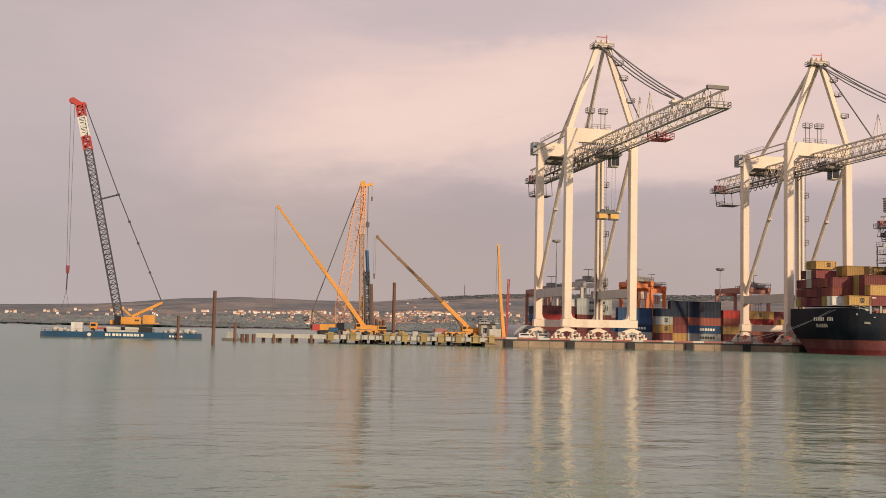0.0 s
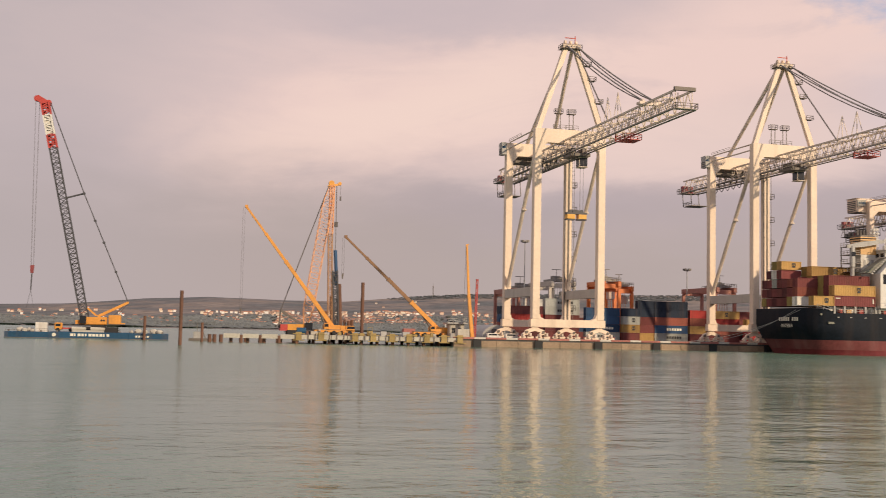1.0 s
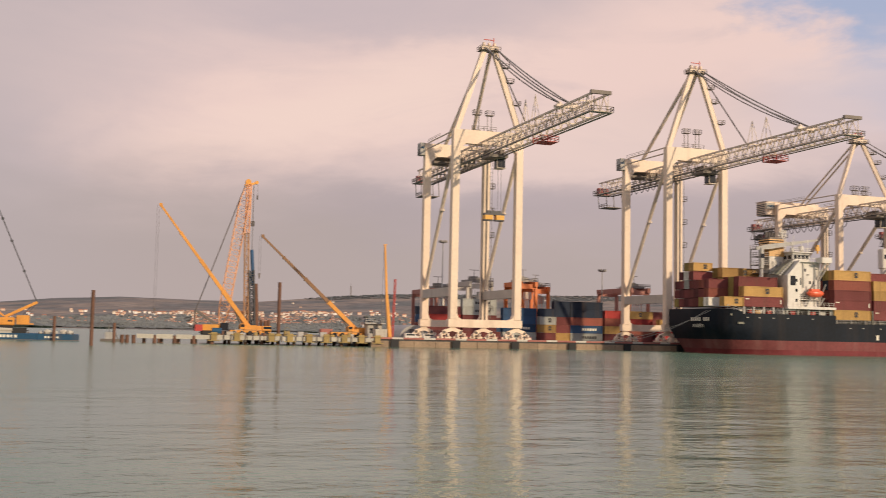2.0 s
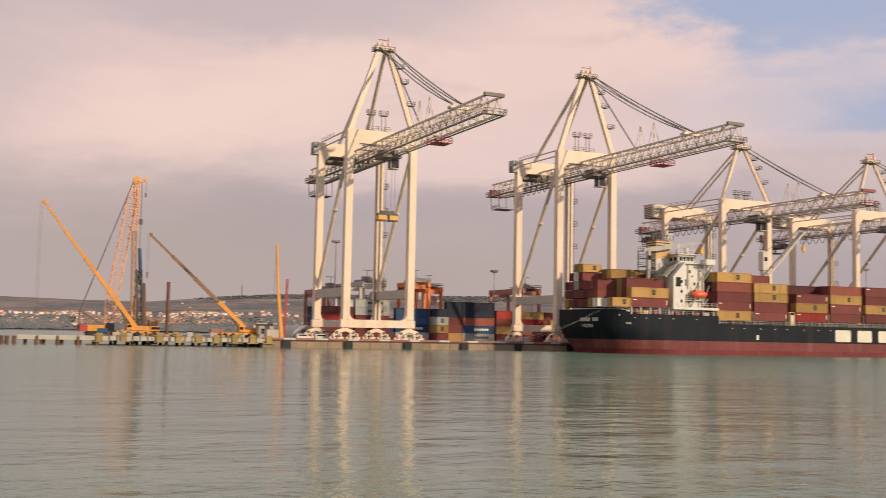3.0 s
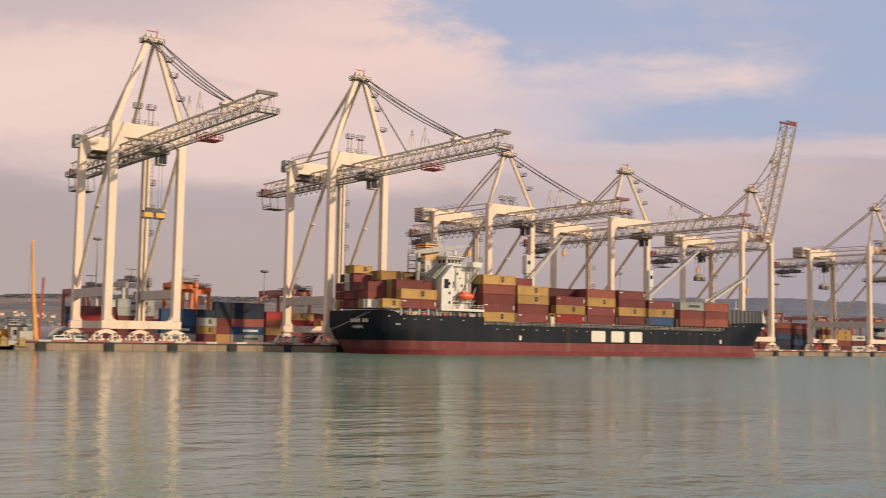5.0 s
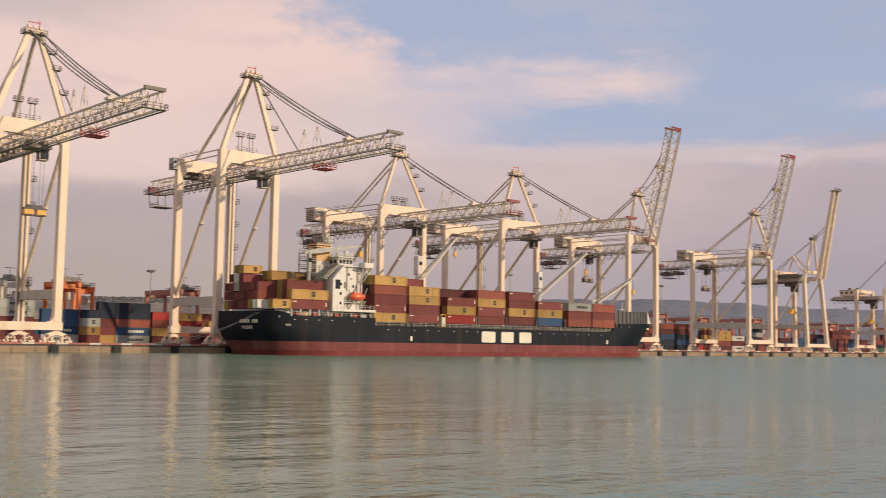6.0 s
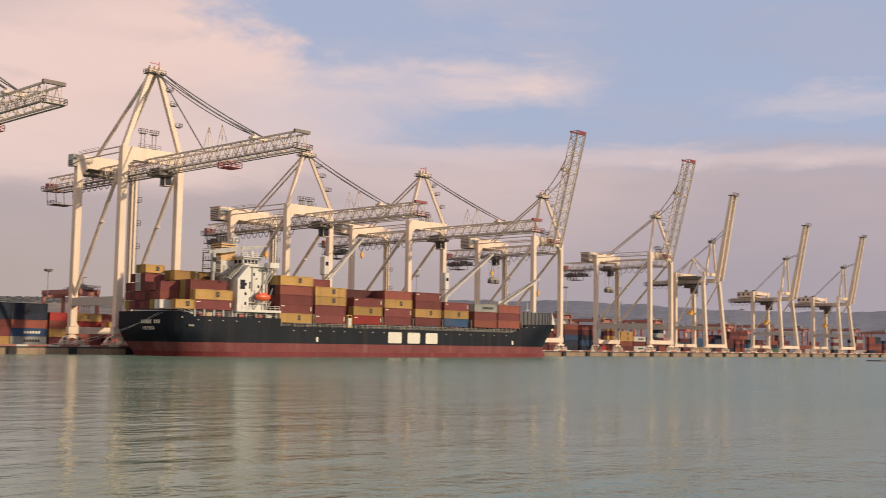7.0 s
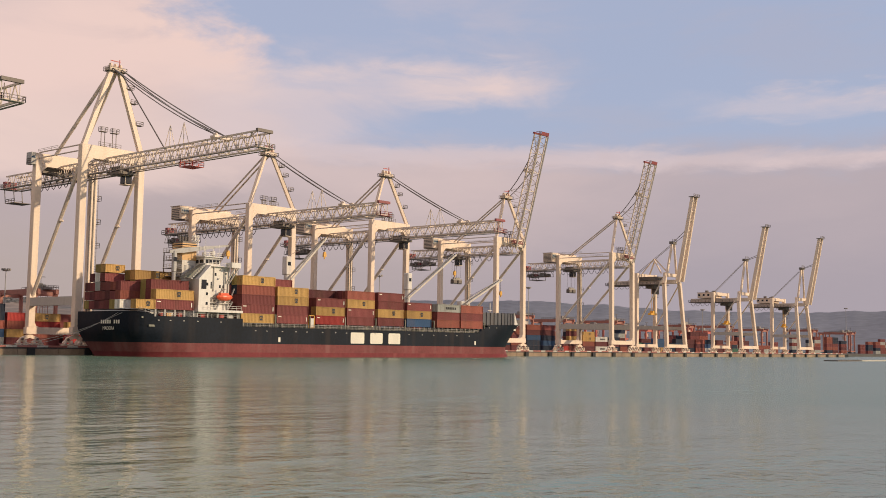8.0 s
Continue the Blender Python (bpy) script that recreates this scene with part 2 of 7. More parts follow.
SHIP_GREY = surface("ship_crane_grey", (0.42, 0.41, 0.39), 0.5, vary=0.15, streak=0.3, size=2)
DECK_GREEN = surface("deck_steel", (0.20, 0.20, 0.16), 0.6, vary=0.3)
GLASS_DARK = surface("dark_window_glass", (0.02, 0.022, 0.026), 0.12, vary=0.1)
LIFEBOAT = surface("lifeboat_orange", (0.80, 0.13, 0.05), 0.4, vary=0.1)
LETTER = surface("cream_hull_lettering", (0.80, 0.76, 0.64), 0.5, vary=0.1)
INK = surface("dark_print", (0.03, 0.03, 0.035), 0.6)
BLUE = surface("barge_blue", (0.022, 0.08, 0.155), 0.6, spec=0.25, vary=0.25, size=2, streak=0.35, stain=(0.16, 0.10, 0.07))
RUST = surface("rusty_steel_pile", (0.17, 0.085, 0.055), 0.8, vary=0.3, size=1, bump=0.3, streak=0.3, stain=(0.07, 0.045, 0.035))
HAMMER_BLUE = surface("hammer_blue", (0.03, 0.10, 0.22), 0.5)
LEAD_BROWN = surface("leader_brown_steel", (0.46, 0.26, 0.14), 0.65, vary=0.3)
TYRE = surface("tyre_rubber", (0.03, 0.03, 0.03), 0.8)
WATER = water_material()


def part(name, bm, material, parent, label=""):
    me = bpy.data.meshes.new(name)
    bm.to_mesh(me)
    bm.free()
    me.materials.append(material)
    ob = new(name, me)
    ob.parent = parent
    if label:
        tagged(ob, label)
    return ob


def again(ob, m, parent):
    """Another part on the same mesh."""
    o = new(ob.name.split(".")[0], ob.data)
    o.parent, o.matrix_basis = parent, m
    return o


def thing(name, at, label, category, group="", turn=0.0, kind=""):
    ob = new(name)
    ob.empty_display_size = 1.0
    ob.location = at
    ob.rotation_euler = (0, 0, radians(turn))
    return tagged(ob, label, category, group, kind)


def mesh_thing(name, bm, material, label, category, kind="", group="", at=(0, 0, 0)):
    ob = part(name, bm, material, None)
    ob.location = at
    return tagged(ob, label, category, group, kind)


def box(bm, x0, x1, y0, y1, z0, z1):
    vs = [bm.verts.new((x, y, z)) for z in (z0, z1) for y in (y0, y1) for x in (x0, x1)]
    for f in ((0, 2, 3, 1), (4, 5, 7, 6), (0, 1, 5, 4), (2, 6, 7, 3), (0, 4, 6, 2), (1, 3, 7, 5)):
        bm.faces.new([vs[i] for i in f])
    return bm


def ring_pts(a, b, w, h, sides, up=(0, 0, 1)):
    a, b = Vector(a), Vector(b)
    d = (b - a).normalized()
    u = Vector(up)
    if abs(d.dot(u)) > 0.98:
        u = Vector((0, 1, 0))
    s = d.cross(u).normalized()
    u = s.cross(d).normalized()
    if sides == 4:
        return [s * (i * w / 2) + u * (j * h / 2) for i, j in ((-1, -1), (1, -1), (1, 1), (-1, 1))]
    return [s * (math.cos(k * 2 * math.pi / sides) * w / 2) + u * (math.sin(k * 2 * math.pi / sides) * h / 2) for k in range(sides)]


def beam(bm, a, b, w, h=None, sides=4, taper=1.0, up=(0, 0, 1)):
    """A bar from a to b: a box section, or round with more sides."""
    h = w if h is None else h
    ring = ring_pts(a, b, w, h, sides, up)
    v0 = [bm.verts.new(Vector(a) + r) for r in ring]
    v1 = [bm.verts.new(Vector(b) + r * taper) for r in ring]
    n = len(ring)
    for i in range(n):
        bm.faces.new((v0[i], v0[(i + 1) % n], v1[(i + 1) % n], v1[i]))
    bm.faces.new(v0[::-1])
    bm.faces.new(v1)
    return bm


def poly_beam(bm, pts, w, sides=6):
    """One bent rod through the points."""
    pts = [Vector(p) for p in pts]
    rings = []
    for i, p in enumerate(pts):
        a, b = pts[max(0, i - 1)], pts[min(len(pts) - 1, i + 1)]
        rings.append([bm.verts.new(p + r) for r in ring_pts(a, b, w, w, sides)])
    for r0, r1 in zip(rings, rings[1:]):
        for k in range(sides):
            n = (k + 1) % sides
            bm.faces.new((r0[k], r0[n], r1[n], r1[k]))
    bm.faces.new(rings[0][::-1])
    bm.faces.new(rings[-1])
    return bm


def lattice(bm, a, b, w, h, n, chord=0.3, web=0.16, ends=0.0, up=(0, 0, 1)):
    """A four-chord lattice mast from a to b, with zigzag webs; ends: share of the length over which it tapers."""
    a, b = Vector(a), Vector(b)
    ring = ring_pts(a, b, w, h, 4, up)

    def corner(k, t):
        s = 1.0
        if ends:
            s = min(1.0, 0.25 + 0.75 * min(t, 1 - t) / ends)
        return a.lerp(b, t) + ring[k] * s

    for k in range(4):
        for i in range(n):
            beam(bm, corner(k, i / n), corner(k, (i + 1) / n), chord)
    for k in range(4):
        q = (k + 1) % 4
        for i in range(n):
            p0, p1 = (k, q) if i % 2 else (q, k)
            beam(bm, corner(p0, i / n), corner(p1, (i + 1) / n), web)
            beam(bm, corner(k, (i + 1) / n), corner(q, (i + 1) / n), web)
    return bm


def railing(bm, pts, h=1.1, step=3.0, w=0.09):
    for a, b in zip(pts, pts[1:]):
        a, b = Vector(a), Vector(b)
        up = Vector((0, 0, h))
        beam(bm, a + up, b + up, w)
        beam(bm, a + up / 2, b + up / 2, w)
        n = max(1, int((b - a).length / step))
        for i in range(n + 1):
            p = a.lerp(b, i / n)
            beam(bm, p, p + up, w)
    return bm


def disc(bm, c, r, width, axis="y", sides=12):
    d = {"x": Vector((1, 0, 0)), "y": Vector((0, 1, 0)), "z": Vector((0, 0, 1))}[axis] * width / 2
    return beam(bm, Vector(c) - d, Vector(c) + d, 2 * r, sides=sides)


NB = bmesh.new
QUAY = 2.2
SEA = 0.15
PIER = 2.4

# ---- water, land and hills ----
bm = NB()
box(bm, -5200, 5200, -5200, 5200, -6, SEA)
mesh_thing("water", bm, WATER, "calm grey-green harbour water with fine ripples", "water", "structure")

LAND = surface("yard_asphalt", (0.10, 0.095, 0.09), 0.9, vary=0.25, size=4, bump=0.2)


def hillside():
    """Brown winter slopes: fields, scrub and bare woods in patches, greyed in colour for haze."""
    m = bpy.data.materials.new("winter_hillside")
    m.use_nodes = True
    nt = m.node_tree
    N, L = nt.nodes.new, nt.links.new
    b = nt.nodes["Principled BSDF"]
    b.inputs["Roughness"].default_value, b.inputs["Specular IOR Level"].default_value = 0.95, 0.05
    co = N("ShaderNodeNewGeometry").outputs["Position"]
    n1, n2 = N("ShaderNodeTexNoise"), N("ShaderNodeTexNoise")
    for n, s, d in ((n1, 0.0045, 7), (n2, 0.03, 6)):
        L(co, n.inputs["Vector"])
        n.inputs["Scale"].default_value, n.inputs["Detail"].default_value, n.inputs["Roughness"].default_value = s, d, 0.62
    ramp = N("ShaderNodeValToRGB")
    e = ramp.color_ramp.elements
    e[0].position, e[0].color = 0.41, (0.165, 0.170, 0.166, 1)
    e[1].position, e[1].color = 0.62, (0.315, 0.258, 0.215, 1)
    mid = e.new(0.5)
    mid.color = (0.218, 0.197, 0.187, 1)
    L(n1.outputs[0], ramp.inputs[0])
    k = N("ShaderNodeMapRange")
    L(n2.outputs[0], k.inputs[0])
    k.inputs[1].default_value, k.inputs[2].default_value, k.inputs[3].default_value, k.inputs[4].default_value = 0.3, 0.7, 0.72, 1.25
    v = N("ShaderNodeVectorMath")
    v.operation = "SCALE"
    L(ramp.outputs[0], v.inputs[0])
    L(k.outputs[0], v.inputs["Scale"])
    L(v.outputs[0], b.inputs["Base Color"])
    return m


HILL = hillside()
# woods paled and greyed to stand for haze over the bay
WOODS = surface("bare_winter_woods", (0.18, 0.19, 0.185), 0.95, vary=0.35, size=60, spec=0.1)

bm = NB()
box(bm, -23.0, 640, -3.6, 150, -6, QUAY)
mesh_thing("pavement", bm, LAND, "grey asphalt of the container yard", "pavement", "structure")

# ridge heights in degrees as seen over the water, by bearing
RIDGE = [(-40, 0.6), (-10, 0.72), (-5, 0.85), (-1, 1.22), (2, 1.38), (6, 1.32), (9, 1.32), (12, 1.62), (15, 1.84), (20, 1.92), (27, 2.0),
         (40, 2.25), (54, 2.36), (60, 2.02), (64, 1.86), (69, 1.9), (75, 2.2), (100, 1.6), (140, 1.2)]


def ridge(az):
    return float(np.interp(az, [a for a, _ in RIDGE], [e for _, e in RIDGE]))


def shore(az):
    return 1750 + 500 * min(1, max(0, (az - 5) / 40)) + 60 * math.sin(az * 0.35)


def hill_z(az, r):
    """Height of the far shore's ground at a bearing and a distance from the tripod."""
    s = shore(az)
    top = 3600.0
    t = (r - s) / (top - s)
    if t <= 0:
        return -4.0 if r < s - 640 else SEA + 0.9
    h = (top * math.tan(radians(ridge(az))) + 4.5) * min(1.0, max(0.08, (48.5 - az) / 7.0))
    x, y = r * math.sin(radians(az)), r * math.cos(radians(az))
    bumps = noise.fractal(Vector((x * 0.0016, y * 0.0016, 0)), 1.0, 2.0, 5)
    k = min(1, t) ** 1.15
    if t > 1:
        k = max(0.2, 1 - (t - 1) * 0.9)
    return 1.5 + h * k + 22 * bumps * min(1, t * 3) * (1 - 0.85 * k)


def polar(az, r, z):
    return (EYE[0] + r * math.sin(radians(az)), EYE[1] + r * math.cos(radians(az)), z)


def build_hills():
    azs = np.arange(-40, 56.1, 0.4)
    rs = list(np.linspace(1000, 3700, 46)) + [4000, 4300]
    verts = [polar(a, r, hill_z(a, r)) for a in azs for r in rs]
    n = len(rs)
    faces = [(i * n + j, (i + 1) * n + j, (i + 1) * n + j + 1, i * n + j + 1) for i in range(len(azs) - 1) for j in range(n - 1)]
    me = bpy.data.meshes.new("backdrop_hills")
    me.from_pydata(verts, [], faces)
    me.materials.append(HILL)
    for p in me.polygons:
        p.use_smooth = True
    tagged(new("backdrop_hills", me), "low wooded winter hills across the bay", "hills", kind="structure")
    # clumps of bare trees, denser on the crest
    rng = random.Random(5)
    verts, faces = [], []
    for i in range(32000):
        a = rng.uniform(-14, 47)
        s = shore(a)
        if i % 5:
            r = s + (8 + 430 * rng.random() ** 1.3 if i % 3 else -620 + 640 * rng.random())
            if noise.noise(Vector((a * 0.8, 0, 3))) < -0.25 - 0.2 * rng.random():
                continue
        else:
            r = rng.uniform(3380, 3650)
            if a < 11 + 2 * rng.random():
                continue
        z = hill_z(a, r)
        w, h = rng.uniform(4, 10), rng.uniform(3, 7) * (0.36 if r > 3380 else 1 if r > s else 0.5)
        c = Vector(polar(a, r, z))
        i = len(verts)
        ring = [c + Vector((w * rng.uniform(0.6, 1.1) * math.cos(k * 1.2566), w * rng.uniform(0.6, 1.1) * math.sin(k * 1.2566), h * rng.uniform(0.25, 0.5))) for k in range(5)]
        verts += ring + [c + Vector((rng.uniform(-3, 3), rng.uniform(-3, 3), h)), c - Vector((0, 0, 2))]
        for k in range(5):
            q = (k + 1) % 5
            faces += [(i + k, i + q, i + 5), (i + q, i + k, i + 6)]
    me = bpy.data.meshes.new("woods")
    me.from_pydata(verts, [], faces)
    me.materials.append(WOODS)
    tagged(new("woods", me), "bare brown woods covering the far hillsides", "woods", kind="stuff")


build_hills()


def mountain_top(a):
    return 4100 * math.tan(radians(ridge(a))) + 4.5 + 6 * noise.noise(Vector((a * 0.6, 0, 0))) + 3.0 * noise.noise(Vector((a * 1.7, 4, 0))) + (1.6 if a < 58 else 0.4) * noise.noise(Vector((a * 7.0, 9, 0)))


def mountain_z(a, r):
    h = mountain_top(a)
    return float(np.interp(r, (3000, 3500, 4100, 4400), (-2, 0.44 * h, h, -2)))


def build_mountains():
    """Smooth ranges farther east; their blue-grey is distance haze put into the colour."""
    bm = NB()
    last = None
    for a in np.arange(34, 140.1, 0.1):
        r = 4100.0
        h = mountain_top(a)
        foot, mid, top, back = (bm.verts.new(polar(a, d, z)) for d, z in ((3000, -2), (3500, 0.45 * r * math.tan(radians(ridge(a)))), (r, h), (r + 300, -2)))
        if last:
            for k in range(3):
                f = bm.faces.new((last[k], (foot, mid, top, back)[k], (foot, mid, top, back)[k + 1], last[k + 1]))
                f.smooth = True
        last = (foot, mid, top, back)
    bmesh.ops.recalc_face_normals(bm, faces=bm.faces)
    # base colour carries the haze of distance
    mesh_thing("backdrop_mountains", bm, surface("far_blue_slopes", (0.21, 0.22, 0.25), 0.95, vary=0.24, size=130, spec=0.1), "mountain range on the horizon, coloured blue-grey for haze", "mountains", "structure")


build_mountains()


# ---- quay ----
def build_quay():
    q = thing("quay", (0, 0, 0), "stained concrete quay wall with a striped kerb", "quay", kind="structure")
    bm = NB()
    box(bm, -24.0, 640, -3.55, -1.0, -3, QUAY + 0.004)
    part("coping", bm, CONCRETE, q)
    bm = NB()
    box(bm, 0.05, 5.95, -3.95, -3.555, -2.5, 1.75)
    panel = part("panel", bm, TAN_CONCRETE, q)
    panel.location = (-24.0, 0, 0)
    for i in range(1, 110):
        again(panel, Matrix.Translation((-24.0 + 6 * i, 0, 0)), q)
    for k, mat in ((0, KERB_RED), (1, KERB_WHITE)):
        bm = NB()
        a, b = (0.05, 5.7) if k == 0 else (5.75, 8.95)
        box(bm, a, b, -3.9, -3.3, QUAY + 0.006, QUAY + 0.5)
        kerb = part("kerb_block", bm, mat, q, "red painted kerb block" if k == 0 else "white painted kerb block")
        kerb.location = (-24.0, 0, 0)
        for i in range(1, 73):
            again(kerb, Matrix.Translation((-24.0 + 9 * i, 0, 0)), q)
    # fenders
    bm = NB()
    box(bm, -1.1, 1.1, -4.75, -4.3, 0.15, 2.1)
    for dz in (0.6, 1.5):
        disc(bm, (0, -4.15, dz), 0.4, 0.45, "y", 8)
    first = None
    for i, x in enumerate(np.arange(-17.6, 640, 17.3)):
        if first is None:
            first = mesh_thing("fender", bm, RUBBER, "black rubber fender on the quay wall", "fender", group="quay fenders")
            first.location = (x, 0, 0)
        else:
            copy_thing(first, Matrix.Translation((x, 0, 0)))


build_quay()


# ---- ship-to-shore cranes ----
def bogie_set(parent, x, y, span):
    """One corner's travelling gear: a main equaliser, two balance beams, four motored trucks and eight wheels on the rail."""
    bm = NB()
    rim = [(-span * 0.30, 2.05), (-span * 0.22, 1.95), (0, 2.55), (span * 0.22, 1.95), (span * 0.30, 2.05), (span * 0.30, 2.7), (0.9, 3.35), (0.8, 3.75), (-0.8, 3.75), (-0.9, 3.35), (-span * 0.30, 2.7)]
    front, rear = ([bm.verts.new((a, yy, z)) for a, z in rim] for yy in (-0.5, 0.5))
    bm.faces.new(front)
    bm.faces.new(rear[::-1])
    for k in range(len(rim)):
        q = (k + 1) % len(rim)
        bm.faces.new((front[q], front[k], rear[k], rear[q]))
    g = part("bogie", bm, CREAM, parent)
    g.location = (x, y, 0)

    def repeat(name, bm, mat, places, label=""):
        first = part(name, bm, mat, g, label)
        first.matrix_basis = Matrix.Translation(places[0])
        for p in places[1:]:
            again(first, Matrix.Translation(p), g)

    ends = [s * span * 0.26 for s in (-1, 1)]
    trucks = [cx + e * span * 0.125 for cx in ends for e in (-1, 1)]
    bm = NB()
    rim = [(-span * 0.165, 1.05), (-span * 0.09, 1.05), (0, 1.5), (span * 0.09, 1.05), (span * 0.165, 1.05), (span * 0.15, 1.5), (0.5, 2.3), (-0.5, 2.3), (-span * 0.15, 1.5)]
    front, rear = ([bm.verts.new((a, yy, z)) for a, z in rim] for yy in (-0.36, 0.36))
    bm.faces.new(front)
    bm.faces.new(rear[::-1])
    for k in range(len(rim)):
        q = (k + 1) % len(rim)
        bm.faces.new((front[q], front[k], rear[k], rear[q]))
    repeat("balance_beam", bm, CREAM, [(cx, 0, 0) for cx in ends])
    repeat("pivot_pin", disc(NB(), (0, 0, 0), 0.4, 1.3, "y", 10), STEEL, [(cx, 0, 2.2) for cx in ends], "dark pivot pin")
    bm = NB()
    box(bm, -span * 0.1, span * 0.1, -0.46, 0.46, 0.42, 1.04)
    bmesh.ops.bevel(bm, geom=[e for e in bm.edges if abs(e.verts[0].co.y - e.verts[1].co.y) > 0.5], offset=0.2, segments=1, affect="EDGES")
    repeat("truck", bm, CREAM, [(tx, 0, 0) for tx in trucks])
    bm = NB()
    box(bm, -0.3, 0.3, -0.25, 0.25, 0, 0.95)
    bmesh.ops.bevel(bm, geom=bm.edges[:], offset=0.1, segments=1, affect="EDGES")
    repeat("drive_motor", bm, TRUSS, [(tx + 0.15 * (-1) ** i, -0.75, 0.75 + 0.25 * (i % 2)) for i, tx in enumerate(trucks)], "weathered drive motor")
    repeat("wheel", disc(NB(), (0, 0, 0), 0.36, 0.9, "y", 10), STEEL, [(tx + w * span * 0.058, 0, 0.36) for tx in trucks for w in (-1, 1)], "dark steel rail wheel")
    repeat("buffer", beam(NB(), (0, 0, 0), (0.9, 0, 0), 0.4, sides=8), RED_TRUSS, [(-span * 0.5 - 0.15, 0, 1.0), (span * 0.5 - 0.75, 0, 1.0)], "faded red end buffer")


def ladder_cage(bm, x, y, z0, z1):
    for sx in (-0.35, 0.35):
        beam(bm, (x + sx, y, z0), (x + sx, y, z1), 0.1)
    z = z0
    while z < z1:
        beam(bm, (x - 0.35, y, z), (x + 0.35, y, z), 0.07)
        z += 1.2
    z = z0 + 3
    while z < z1 - 4:
        box(bm, x - 0.9, x + 0.9, y - 0.9, y + 0.9, z, z + 0.12)
        railing(bm, [(x - 0.9, y - 0.9, z), (x + 0.9, y - 0.9, z), (x + 0.9, y + 0.9, z), (x - 0.9, y + 0.9, z)], 1.6, 1.8, 0.12)
        z += 7.5


def festoon(bm, x, z, y0, y1, n, drop):
    step = (y1 - y0) / n
    for i in range(n):
        pts = [(x, y0 + step * (i + t), z - drop * 4 * t * (1 - t)) for t in (0, 0.15, 0.3, 0.5, 0.7, 0.85, 1)]
        poly_beam(bm, pts, 0.16, 4)


def boom_side(bm, x, y0, y1, z0, z1, n, chord=0.42, web=0.2):
    beam(bm, (x, y0, z0), (x, y1, z0), chord)
    beam(bm, (x, y0, z1), (x, y1, z1), chord)
    for i in range(n):
        a, b = y0 + (y1 - y0) * i / n, y0 + (y1 - y0) * (i + 1) / n
        beam(bm, (x, a, z0), (x, (a + b) / 2, z1), web)
        beam(bm, (x, (a + b) / 2, z1), (x, b, z0), web)
        beam(bm, (x, a, z0), (x, a, z1), web * 0.7)


def hinged(bm, pivot, angle):
    """Turns a boom built level upward about its hinge."""
    bmesh.ops.rotate(bm, verts=bm.verts, cent=pivot, matrix=Matrix.Rotation(radians(-angle), 3, "X"))
    return bm


